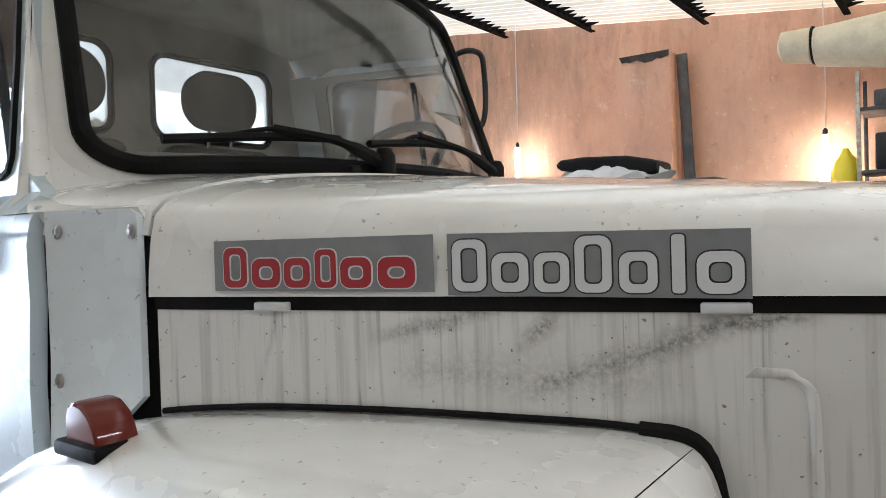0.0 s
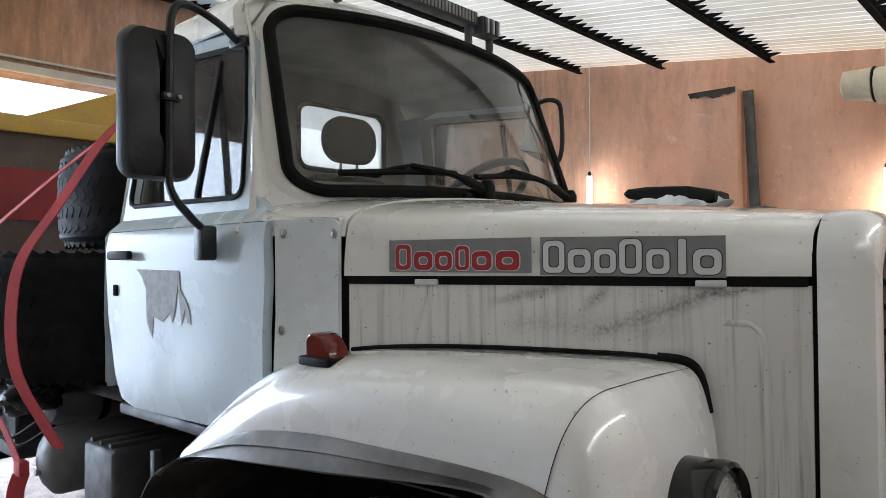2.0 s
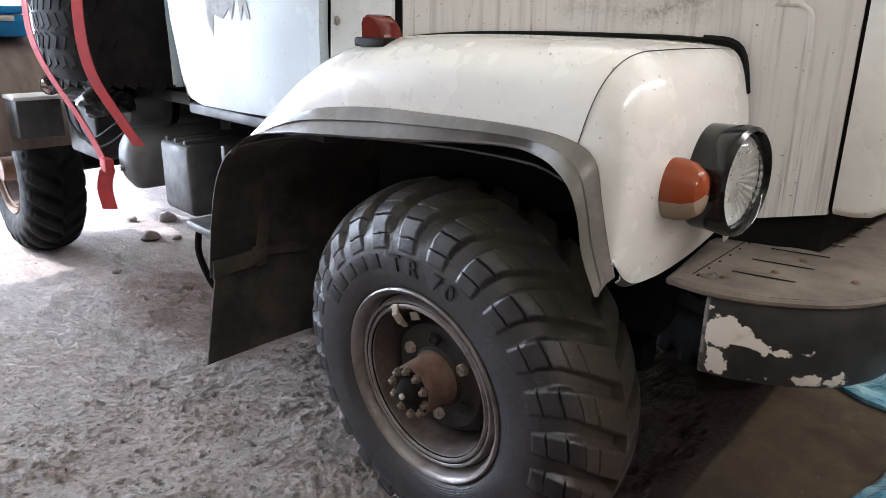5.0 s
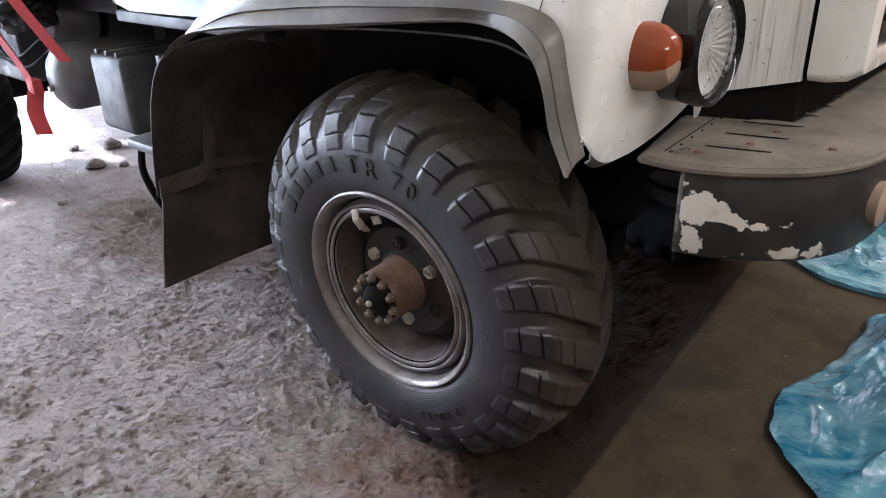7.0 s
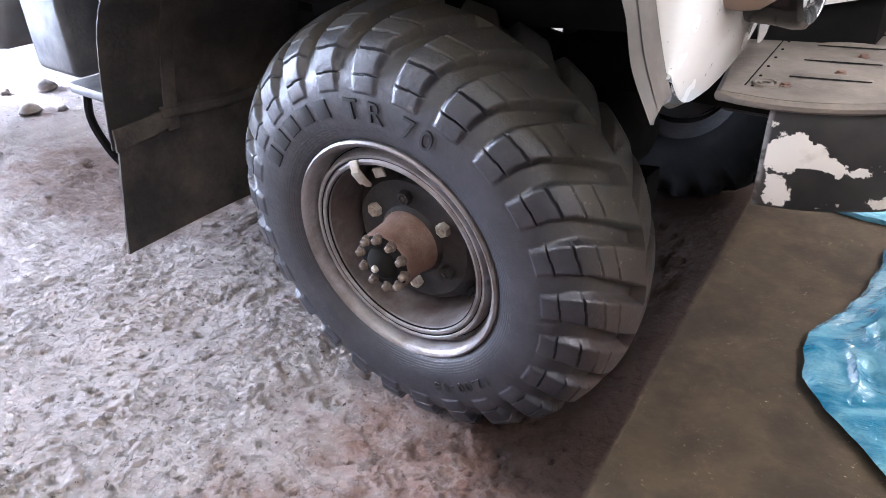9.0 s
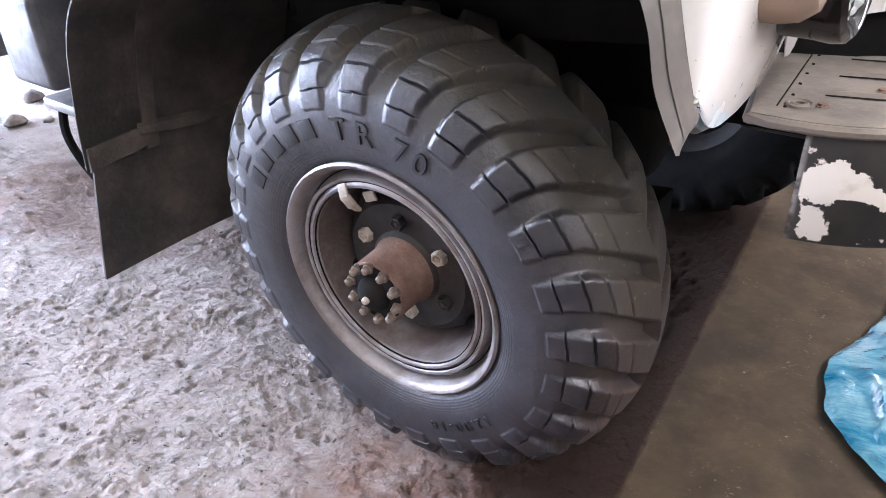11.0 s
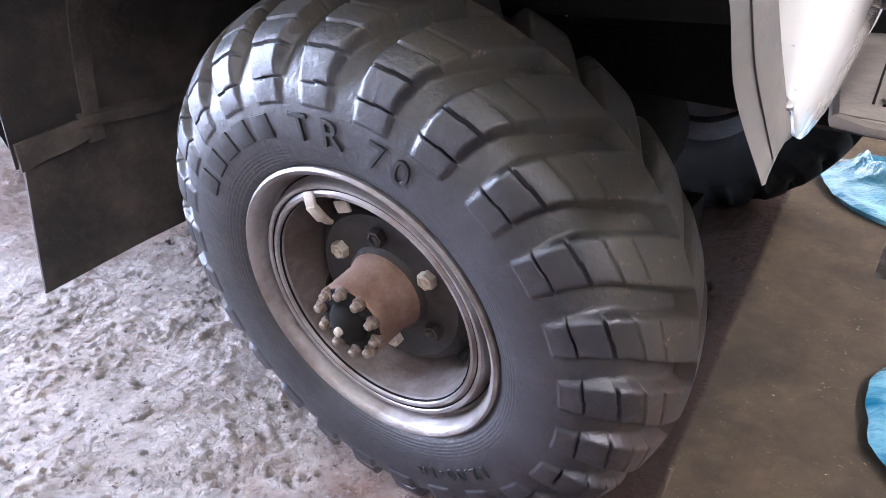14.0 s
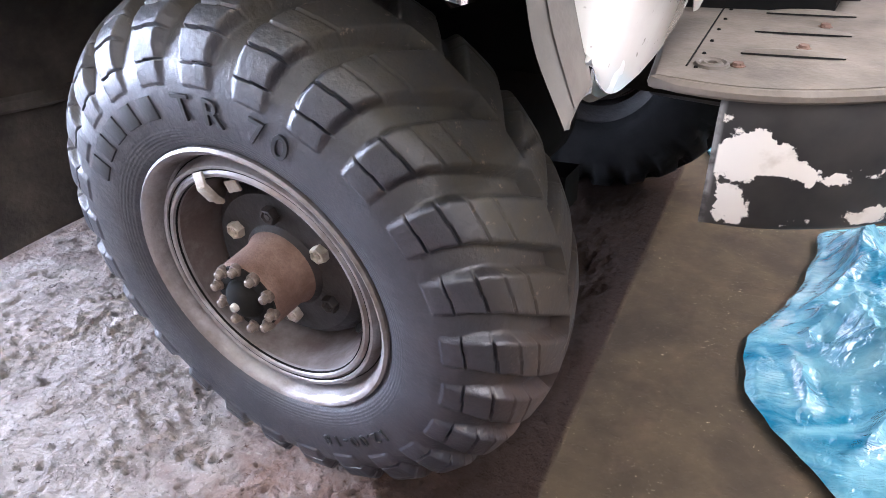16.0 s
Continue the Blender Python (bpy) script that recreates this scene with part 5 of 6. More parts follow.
def cab_side(s):
    def place(u, v):
        return (u, s * tumble(v), v)

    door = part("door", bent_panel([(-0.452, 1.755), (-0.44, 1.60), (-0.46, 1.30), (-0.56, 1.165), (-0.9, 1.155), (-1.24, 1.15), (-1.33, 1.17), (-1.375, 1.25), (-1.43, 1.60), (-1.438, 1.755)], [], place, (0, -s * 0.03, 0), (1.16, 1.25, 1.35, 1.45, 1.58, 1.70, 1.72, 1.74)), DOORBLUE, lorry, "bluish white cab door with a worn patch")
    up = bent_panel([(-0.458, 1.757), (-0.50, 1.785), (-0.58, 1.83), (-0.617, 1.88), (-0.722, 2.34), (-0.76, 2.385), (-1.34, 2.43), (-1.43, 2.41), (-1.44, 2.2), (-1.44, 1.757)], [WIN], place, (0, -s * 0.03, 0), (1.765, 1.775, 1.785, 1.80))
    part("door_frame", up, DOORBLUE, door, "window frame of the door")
    ring = [(u, s * (tumble(v) + 0.001), v) for u, v in WIN]
    part("window_seal", tube(ring, 0.009, 6, True), RUBBER, door)
    g = part("window_pane", panel(WIN, [], lambda u, v: (u, s * (tumble(v) - 0.034 + 0.11 * (v - 2.1)), v), (0, -s * 0.004, 0)), DOORGLASS, door, "dusty side window", False)
    g.visible_shadow = False
    part("quarter_bar", box((-0.93, s * (tumble(2.07) - 0.012), 2.085), (0.022, 0.018, 0.47), 0.004, Matrix.Rotation(radians(s * 11), 4, "X")), RUBBER, door)
    part("door_lining", bent_panel([(-0.66, 1.76), (-0.70, 2.05), (-0.76, 2.355), (-1.34, 2.40), (-1.55, 2.40), (-1.55, 1.2), (-0.62, 1.2)], [WIN], lambda u, v: (u, s * (tumble(v) - 0.036), v), (0, -s * 0.006, 0), (1.74, 1.762, 1.785, 1.80)), CABIN, door, "grey inner lining of the door", False)
    part("body_crease", tube([(-1.44, s * tumble(1.77), 1.762), (-0.455, s * tumble(1.77), 1.762)], 0.007, 6), DOORBLUE, door)
    part("door_handle", box((-1.275, s * 0.955, 1.672), (0.16, 0.022, 0.03), 0.008), RUBBER, door, "black pull handle")
    part("door_lock", box((-1.345, s * 0.937, 1.55), (0.026, 0.012, 0.04), 0.005), CAVITY, door)
    # fixed strip behind the door and sill under it
    part("cab_corner", bent_panel([(-1.445, 1.2), (-1.445, 2.42), (CAB_BACK, 2.40), (CAB_BACK, 1.2)], [], lambda u, v: (u, s * (tumble(v) + 0.75 * min(0.0, u + 1.45)), v), (0, -s * 0.03, 0), (1.45, 1.70, 1.74, 1.762, 1.785, 1.80)), DOORBLUE, lorry)
    # pillar between the windscreen frame and the door
    front = [(1.75, -0.582), (1.80, -0.593), (1.88, -0.611), (2.34, -0.716), (2.385, -0.75), (2.5, -0.80)]
    rings = []
    for v in np.linspace(-0.09, 0.97, 12):
        a = frame_pt(s * 0.97, v, 0.9)
        b = Vector((lerp(front, a.z)[0], s * (tumble(a.z) + 0.002), a.z))
        rings.append([a + (b - a) * q + Vector((0.008, s * 0.012, 0)) * math.sin(q * math.pi) for q in (0, 0.25, 0.5, 0.75, 1.0)] + [b + Vector((-0.02, -s * 0.03, 0))])
    part("pillar", sheet(rings, 0.006), WHITE, lorry, "white windscreen pillar", True, 60)
    part("sill", box((-0.95, s * 0.86, 1.125), (0.9, 0.08, 0.04), 0.01), BLACKMETAL, lorry, "dark cab sill")
    return door


near_door = cab_side(-1)
cab_side(1)
patch = Nodes("bare_primer", 0.6)
patch.color(patch.mix(patch.ramp(patch.noise(40.0), 0.35, 0.65), (0.24, 0.24, 0.235), (0.33, 0.33, 0.32)))
bm = bmesh.new()
add_panel(bm, [(-1.19, 1.625), (-0.90, 1.62), (-0.89, 1.56), (-0.84, 1.51), (-0.82, 1.455), (-0.845, 1.46), (-0.86, 1.50), (-0.88, 1.45), (-0.895, 1.52), (-0.905, 1.585), (-0.92, 1.50), (-0.94, 1.455), (-0.955, 1.49), (-1.0, 1.455), (-1.06, 1.47), (-1.078, 1.40), (-1.11, 1.45), (-1.12, 1.56), (-1.15, 1.60)], [], lambda u, v: (u, -tumble(v) - 0.0015, v), (0, -0.0008, 0))
part("worn_patch", bm, patch.m, near_door, "scraped bare grey patch", False)

# roof, rear wall, floor and scuttle
def roof_ring(x, t):
    zt = 2.615 - 0.05 * t
    half = [(0.785, 2.41), (0.775, 2.47), (0.735, 2.53), (0.66, zt - 0.03), (0.4, zt - 0.006), (0.0, zt)]
    pts = [(x, -y, z) for y, z in half] + [(x, y, z) for y, z in reversed(half[:-1])]
    return pts


def roof_front(back, lift):
    """The roof's front edge, bowed along the top of the windscreen."""
    ring = []
    for x, y, z in roof_ring(0, 0):
        u = min(1.0, abs(y) / 0.785)
        xf = -0.805 + 0.148 * (1 - u ** 2.4) - back
        ring.append((xf, y, min(z, 2.503 + 0.032 * (1 - u * u) + lift)))
    return ring


part("cab_roof", sheet([roof_front(-0.012, -0.012), roof_front(0.0, 0.004), roof_front(0.03, 0.028), roof_front(0.09, 0.055), roof_ring(-1.0, 0.05), roof_ring(-1.2, 0), roof_ring(-1.48, 0.3), roof_ring(CAB_BACK, 1.2)], 0.012), WHITE, lorry, "white cab roof")
part("cab_back", panel([(-0.82, 1.15), (0.82, 1.15), (0.82, 1.76), (0.70, 2.43), (0.66, 2.515), (0.5, 2.535), (-0.5, 2.535), (-0.66, 2.515), (-0.70, 2.43), (-0.82, 1.76)], [rounded(0.46, 0.30, 0.06, 5, -0.39, 2.25), rounded(0.54, 0.30, 0.06, 5, 0.28, 2.25)], lambda u, v: (CAB_BACK, u, v), (0.03, 0, 0)), CABIN, lorry, "cab rear wall with two windows", False)
def hazy_pane():
    k = Nodes("hazy_rear_glass", 0.4)
    # translucent haze stands in for the bright yard seen through the panes
    tr = k.node("ShaderNodeBsdfTranslucent")
    tr.inputs[0].default_value = (0.9, 0.92, 0.9, 1)
    tp = k.node("ShaderNodeBsdfTransparent")
    mx = k.node("ShaderNodeMixShader")
    k.link(k.ramp(k.noise(4.0, 5.0), 0.3, 0.7, 0.45, 0.75), mx.inputs[0])
    k.link(tp.outputs[0], mx.inputs[1])
    k.link(tr.outputs[0], mx.inputs[2])
    k.link(mx.outputs[0], k.t.nodes["Material Output"].inputs[0])
    return k.m


HAZY = hazy_pane()
for y, w in ((-0.39, 0.46), (0.28, 0.54)):
    part("rear_pane", panel(rounded(w + 0.02, 0.32, 0.06, 5, y, 2.25), [], lambda u, v: (CAB_BACK + 0.012, u, v), (0.004, 0, 0)), HAZY, lorry, "hazy rear window", False)
    part("rear_seal", tube([(CAB_BACK + 0.032, u, v) for u, v in rounded(w + 0.01, 0.31, 0.06, 5, y, 2.25)], 0.012, 6, True), RUBBER, lorry)
part("cab_floor", box((-0.95, 0, 1.18), (1.06, 1.7, 0.03)), CABIN, lorry)
part("cab_lining", sheet([[(x, y, z) for y, z in ((-0.77, 2.40), (-0.7, 2.5), (-0.4, 2.54), (0, 2.545), (0.4, 2.54), (0.7, 2.5), (0.77, 2.40))] for x in (-0.75, -1.1, -1.45, -1.578)], 0.005), CABIN, lorry, "grey roof lining")
part("dashboard", sheet([[(x, y, z) for x, z in ((-0.45 + b, 1.86), (-0.60 + b, 1.91), (-0.72 + b, 1.87), (-0.73 + b, 1.55))] for y, b in ((-0.72, -0.12), (-0.4, 0.0), (0, 0.05), (0.4, 0.0), (0.72, -0.12))], 0.01), CABIN, lorry, "dusty dashboard")
scut = []
for x in (-0.60, -0.52, -0.44, -0.36, -0.28, -0.224):
    ring = [p for p in bonnet_ring(x) if p[2] > 1.69]
    scut.append([(x, y * (1.0 if x > -0.46 else 1.0 - (-0.46 - x) * 0.35), z + 0.004 - 0.03 * max(0.0, -0.30 - x)) for _, y, z in ring])
part("scuttle", sheet(scut, 0.01), WHITE, lorry, "white scuttle below the windscreen, paint chipped", True, 60)

# corner between the pillar's foot, the scuttle and the bolted cowl panel
for s in (-1, 1):
    rings = []
    for k in range(9):
        t = k / 8
        a = screen_pt(s * (1.04 - 0.62 * t), -0.085, -0.02)
        x = -0.47 + 0.235 * t
        b = Vector((x, s * min(0.925, -side_y(x) + 0.002), 1.757))
        rings.append([a + (b - a) * q + Vector((0.012, s * 0.016, 0.012)) * math.sin(q * math.pi) for q in (0, 0.2, 0.4, 0.6, 0.8, 0.92, 1.0)] + [b + Vector((0, -s * 0.012, -0.02))])
    part("scuttle_corner", sheet(rings, 0.008), WHITE, lorry, "white pillar foot, paint chipped", True, 60)
# bare chips in the paint under the seal
rndc = random.Random(8)
for k in range(9):
    u = -0.72 + 0.085 * k + rndc.uniform(-0.02, 0.02)
    p = screen_pt(u, -0.055, 0.012)
    w, h = rndc.uniform(0.02, 0.06), rndc.uniform(0.004, 0.009)
    blob = [(w * math.cos(a) * rndc.uniform(0.7, 1.2), h * math.sin(a) * rndc.uniform(0.6, 1.3)) for a in (2 * math.pi * q / 12 for q in range(12))]
    part("paint_chip", panel(blob, [], lambda du, dv: (p.x + 0.3 * dv, p.y + du, p.z + dv), (0.002, 0, 0.002)), SKIN, lorry, "", False)
for x, y in ((-0.26, -0.30), (-0.24, 0.05), (-0.27, 0.35)):
    part("washer_jet", box((x, y, 1.852), (0.02, 0.03, 0.016), 0.005), RUBBER, lorry, "black washer jet")


def seat(y):
    s = part("seat", box((-1.15, y, 1.38), (0.5, 0.48, 0.16), 0.05, None, 3), SEAT, lorry, "dark grey cloth seat")
    part("backrest", box((-1.39, y, 1.75), (0.14, 0.46, 0.60), 0.05, Matrix.Rotation(radians(-8), 4, "Y"), 3), SEAT, s)
    part("headrest", loft([[(-1.40 + 0.07 * d, y + u, v) for u, v in rounded(0.31 * f, 0.22 * f, 0.1 * f, 6, 0, 2.22)] for d, f in ((-0.6, 0.7), (-0.4, 0.95), (0.3, 1.0), (0.6, 0.85), (0.7, 0.5))], True, True), SEAT, s, "rounded dark headrest")
    part("headrest_post", tube([(-1.42, y - 0.05, 2.0), (-1.40, y - 0.05, 2.14)], 0.007, 6), CHROME, s)
    part("headrest_post", tube([(-1.42, y + 0.05, 2.0), (-1.40, y + 0.05, 2.14)], 0.007, 6), CHROME, s)


seat(-0.42)
seat(0.19)
wheel_pts = [Vector((-0.85, 0.52, 1.95)) + Matrix.Rotation(radians(-38), 3, "Y") @ Vector((0.22 * math.cos(a), 0.23 * math.sin(a), 0)) for a in (2 * math.pi * k / 28 for k in range(28))]
sw = part("steering_wheel", tube(wheel_pts, 0.018, 8, True), PLASTIC, lorry, "black steering wheel")
part("column", tube([(-0.85, 0.52, 1.95), (-0.70, 0.52, 1.72)], 0.03, 8), PLASTIC, sw)
part("spoke", tube([wheel_pts[7], (-0.85, 0.52, 1.945), wheel_pts[21]], 0.011, 6), PLASTIC, sw)


def wiper(root, tip0, tip1, mid):
    w = part("wiper", tube(smoothed([root, (Vector(root) + Vector(mid)) / 2 + Vector((0.02, 0, 0.012)), mid], 10), [0.017] * 4 + [0.011] * 6, 6), RUBBER, lorry, "black windscreen wiper")
    drop = Vector((0.0, 0.0, -0.022))
    part("blade", tube(smoothed([tip0, Vector(mid) * 0.5 + (Vector(tip0) + Vector(tip1)) * 0.25 + drop * 0.3, tip1], 12), 0.011, 6), RUBBER, w)
    part("blade_bow", tube(smoothed([Vector(tip0) * 0.75 + Vector(tip1) * 0.25, mid, Vector(tip0) * 0.25 + Vector(tip1) * 0.75], 10), 0.006, 6), RUBBER, w)
    part("pivot", lathe([(0, -0.01), (0.026, -0.03), (0.028, 0.02), (0.018, 0.04), (0, 0.045)], 14, root, "Z"), RUBBER, w)


def on_screen(u, v):
    return tuple(screen_pt(u, v, 0.035))


wiper(tuple(screen_pt(-0.16, 0.03, 0.05)), on_screen(-0.82, 0.105), on_screen(-0.30, 0.125), on_screen(-0.52, 0.15))
wiper(tuple(screen_pt(0.66, 0.07, 0.05)), on_screen(-0.18, 0.115), on_screen(0.32, 0.16), on_screen(0.1, 0.18))

# light bar on the roof
bar = part("light_bar", box((-0.70, -0.16, 2.655), (0.06, 0.86, 0.06), 0.008), BLACKMETAL, lorry, "black light bar on the cab roof")
part("lens", box((-0.668, -0.16, 2.655), (0.006, 0.82, 0.042), 0.002), Nodes("grey_lens", 0.2).color((0.25, 0.25, 0.24)).m, bar)
for k in range(40):
    part("lens_rib", box((-0.664, -0.56 + k * 0.0205, 2.655), (0.004, 0.004, 0.042)), BLACKMETAL, bar)
end = part("end_lamp", box((-0.69, 0.34, 2.635), (0.07, 0.12, 0.075), 0.008), BLACKMETAL, bar)
for k in range(6):
    part("lens_rib", box((-0.652, 0.295 + k * 0.018, 2.635), (0.008, 0.008, 0.06), 0.001), GALV if k % 2 else BLACKMETAL, end)
for y in (-0.46, 0.24, 0.38):
    part("bracket", box((-0.70, y, 2.585), (0.03, 0.02, 0.09), 0.004), BLACKMETAL, bar)


def mirror(s):
    c = Vector((-0.68, s * (1.115 if s < 0 else 0.93), 2.075))
    wide = 0.205
    arm = smoothed([(-0.78, s * 0.80, 2.34), (-0.70, s * 0.92, 2.355), (-0.64, s * 1.05, 2.36), (-0.625, s * 1.10, 2.32), (-0.63, s * 1.105, 2.2), (-0.632, s * 1.105, 1.95), (-0.632, s * 1.10, 1.84), (-0.645, s * 1.04, 1.775), (-0.68, s * 0.985, 1.745)], 40)
    if s > 0:
        arm = smoothed([(-0.74, 0.78, 2.39), (-0.68, 0.80, 2.405), (-0.645, 0.835, 2.39), (-0.64, 0.85, 2.33), (-0.64, 0.855, 2.2), (-0.65, 0.84, 2.12), (-0.68, 0.81, 2.10)], 30)
        part("mirror_arm", tube(arm, 0.0115, 8), PLASTIC, lorry, "bent black tube arm without its mirror")
        return
    m = part("mirror", loft([[(c.x + dx, c.y + u, c.z + v) for u, v in rounded(wide * f, 0.41 * f2, 0.045, 6)] for dx, f, f2 in ((-0.025, 0.93, 0.96), (-0.02, 1.0, 1.0), (0.012, 1.0, 1.0), (0.032, 0.93, 0.965), (0.042, 0.7, 0.85), (0.045, 0.3, 0.4))], True, True), PLASTIC, lorry, "black plastic door mirror on a bent arm")
    part("mirror_glass", panel(rounded(wide * 0.8, 0.4, wide * 0.2, 5), [], lambda u, v: (c.x - 0.026, c.y + u, c.z + v), (-0.002, 0, 0)), CHROME, m, "", False)
    part("mirror_arm", tube(arm, 0.0115, 8), PLASTIC, m, "bent black tube arm")
    part("arm_foot", box((-0.69, s * 0.965, 1.70), (0.05, 0.05, 0.10), 0.008), PLASTIC, m, "black clamp on the door")
    part("arm_foot", box((-0.78, s * 0.795, 2.34), (0.08, 0.03, 0.03), 0.006), PLASTIC, m)
    part("clamp", box((-0.622, s * 1.105, 2.09), (0.02, 0.05, 0.022), 0.004), PLASTIC, m)
    for dy in (-0.016, 0.016):
        part("screw", lathe([(0, 0.012), (0.006, 0.012), (0.007, 0.0), (0, 0)], 8, (-0.612, s * 1.105 + dy, 2.09), "X"), STEEL, m)


mirror(-1)
mirror(1)

# ---- bumper ----
def bumper_path(inset):
    return smoothed([(0.735, -0.888 + inset, 0), (0.80 - inset * 0.3, -0.872 + inset, 0), (0.87 - inset * 0.5, -0.834 + inset * 0.9, 0), (0.932 - inset * 0.7, -0.782 + inset * 0.7, 0), (0.974 - inset * 0.9, -0.712 + inset * 0.4, 0), (0.998 - inset, -0.62, 0), (1.01 - inset, -0.4, 0), (1.015 - inset, 0.0, 0)], 30)


def bumper_material():
    k = Nodes("chipped_black_paint", 0.5)
    black = k.mix(k.ramp(k.noise(9.0, 5.0), 0.4, 0.7), (0.02, 0.02, 0.021), (0.05, 0.046, 0.042))
    wob = k.math("MULTIPLY", k.math("SUBTRACT", k.noise(26.0, 6.0, 0.65), 0.5), 0.07)
    bay = k.math("MULTIPLY", k.math("SUBTRACT", k.noise(9.0, 3.0, 0.5), 0.5), 0.05)
    x, z = k.axis(0), k.axis(2)

    def flake(cx, cz, rx, rz):
        u = k.math("POWER", k.math("DIVIDE", k.math("SUBTRACT", x, cx), rx), 2.0)
        v = k.math("POWER", k.math("DIVIDE", k.math("SUBTRACT", z, cz), rz), 2.0)
        d = k.math("MULTIPLY", k.math("SUBTRACT", k.math("SQRT", k.math("ADD", u, v)), 1.0), min(rx, rz))
        return k.math("ADD", d, k.math("ADD", wob, bay))

    d = flake(0.765, 0.915, 0.032, 0.034)
    for f in ((0.757, 0.850, 0.022, 0.030), (0.800, 0.908, 0.022, 0.016), (0.838, 0.903, 0.014, 0.013), (0.868, 0.890, 0.020, 0.006), (0.747, 0.962, 0.007, 0.007), (0.905, 0.835, 0.03, 0.012)):
        d = k.math("MINIMUM", d, flake(*f))
    d = k.math("MAXIMUM", d, k.math("SUBTRACT", 0.742, x))
    bare = k.ramp(d, -0.001, 0.001, 1.0, 0.0)
    # the folded end edge is rubbed grey
    rub = k.math("MULTIPLY", k.ramp(x, 0.738, 0.744, 1.0, 0.0), k.ramp(k.noise(40.0, 5.0), 0.4, 0.6, 0.0, 0.6))
    col = k.mix(rub, black, (0.4, 0.4, 0.4))
    dirt = k.mix(k.ramp(k.noise(30.0, 5.0), 0.55, 0.7, 0.0, 0.5), (0.72, 0.69, 0.63), (0.45, 0.4, 0.33))
    k.color(k.mix(bare, col, dirt))
    k.rough(k.ramp(k.noise(14.0, 4.0), 0.3, 0.7, 0.32, 0.55))
    k.bump(bare, 0.25, 0.0015)
    return k.m


BUMPER = bumper_material()
outer = bumper_path(0.0)
outer = outer + [Vector((p.x, -p.y, 0)) for p in reversed(outer[:-1])]
inner = bumper_path(0.03)
inner = inner + [Vector((p.x, -p.y, 0)) for p in reversed(inner[:-1])]
rings = [[(o.x, o.y, 0.828), (o.x, o.y, 0.955), (o.x * 0.93 + i.x * 0.07, o.y * 0.93 + i.y * 0.07, 0.972), ((o.x * 0.8 + i.x * 0.2), (o.y * 0.8 + i.y * 0.2), 0.99), (i.x, i.y, 0.99), (i.x, i.y, 0.82), ((o.x * 0.8 + i.x * 0.2), (o.y * 0.8 + i.y * 0.2), 0.82)] for o, i in zip(outer, inner)]
bumper = part("bumper", loft(rings, True, True), BUMPER, lorry, "black steel bumper with white paint showing through chips")
half_plate = [(p.x, p.y) for p in smoothed([(0.66, -0.893, 0), (0.74, -0.893, 0), (0.81, -0.872, 0), (0.88, -0.828, 0), (0.935, -0.775, 0), (0.975, -0.70, 0), (0.998, -0.6, 0), (1.012, -0.4, 0), (1.018, -0.05, 0)], 24)]
plate_out = half_plate + [(x, -y) for x, y in reversed(half_plate)] + [(0.60, 0.6), (0.60, -0.6)]
plate = part("step_plate", panel(plate_out, [], lambda u, v: (u, v, 0.994), (0, 0, 0.006)), STEPPLATE, bumper, "worn tan step plate with pressed ribs", False)
part("plate_lip", tube([(x, y, 0.991) for x, y in plate_out], 0.0085, 8, True), STEPPLATE, bumper, "rolled edge of the step plate")
# long pressed ribs, each with a near-black strip that paints its shadow on one side
for k in range(6):
    for s in (-1, 1):
        x0, yc = 0.722 - 0.005 * k, s * (0.765 - 0.105 * k)
        if abs(yc) < 0.2:
            continue
        rows = []
        for q in range(13):
            t = q / 12
            f = math.sin(math.pi * t) ** 0.45
            rows.append([(x0 + 0.125 * t, yc + s * -0.03 * t + w * 0.011 * (0.35 + 0.65 * f), 0.9985 + 0.0085 * f * h) for w, h in ((-1.0, 0.0), (-0.7, 0.55), (-0.25, 1.0), (0.25, 1.0), (0.7, 0.55), (1.0, 0.0))])
        part("plate_rib", loft(rows, False), STEPPLATE, bumper)
        part("rib_shade", loft([[(x0 + 0.006 + 0.113 * q / 8, yc + s * -0.03 * q / 8 - 0.0115 - d * 0.0020 * math.sin(math.pi * q / 8) ** 0.5, 1.0008 + 0.002 * (1 - d * d)) for d in (-1, 0, 1)] for q in range(9)], False), CAVITY, bumper)
# folded seam with rivets beside the wing, a washer and a few rusty bolts
part("plate_seam", tube([(0.683, -0.85, 1.0), (0.652, -0.505, 1.0)], 0.0013, 6), CAVITY, bumper)
for q in range(7):
    t = q / 6
    part("rivet", lathe([(0, 0.003), (0.002, 0.0025), (0.003, 0.0), (0, 0)], 8, (0.694 - 0.031 * t, -0.85 + 0.345 * t, 0.9995), "Z"), CAVITY, bumper)
part("plate_washer", lathe([(0.006, 0.0), (0.006, 0.004), (0.010, 0.005), (0.013, 0.0025), (0.016, 0.005), (0.019, 0.004), (0.020, 0.0)], 24, (0.708, -0.832, 0.9995), "Z"), STEPPLATE, bumper, "round washer")
for x, y in ((0.735, -0.822), (0.79, -0.715), (0.80, -0.60), (0.92, -0.66), (0.77, -0.49)):
    part("plate_bolt", lathe([(0, 0.005), (0.006, 0.005), (0.007, 0.002), (0.009, 0.0015), (0.009, 0), (0, 0)], 8, (x, y, 0.9995), "Z"), RUST, bumper)
part("fog_lamp", lathe([(0, 0.99), (0.04, 0.99), (0.045, 1.012), (0.035, 1.018), (0, 1.02)], 24, (0, -0.61, 0.9), "X"), MILKY, bumper, "round milky fog lamp")
for s in (-1, 1):
    part("bumper_bracket", box((0.78, s * 0.42, 0.87), (0.5, 0.07, 0.12), 0.01), BLACKMETAL, lorry)

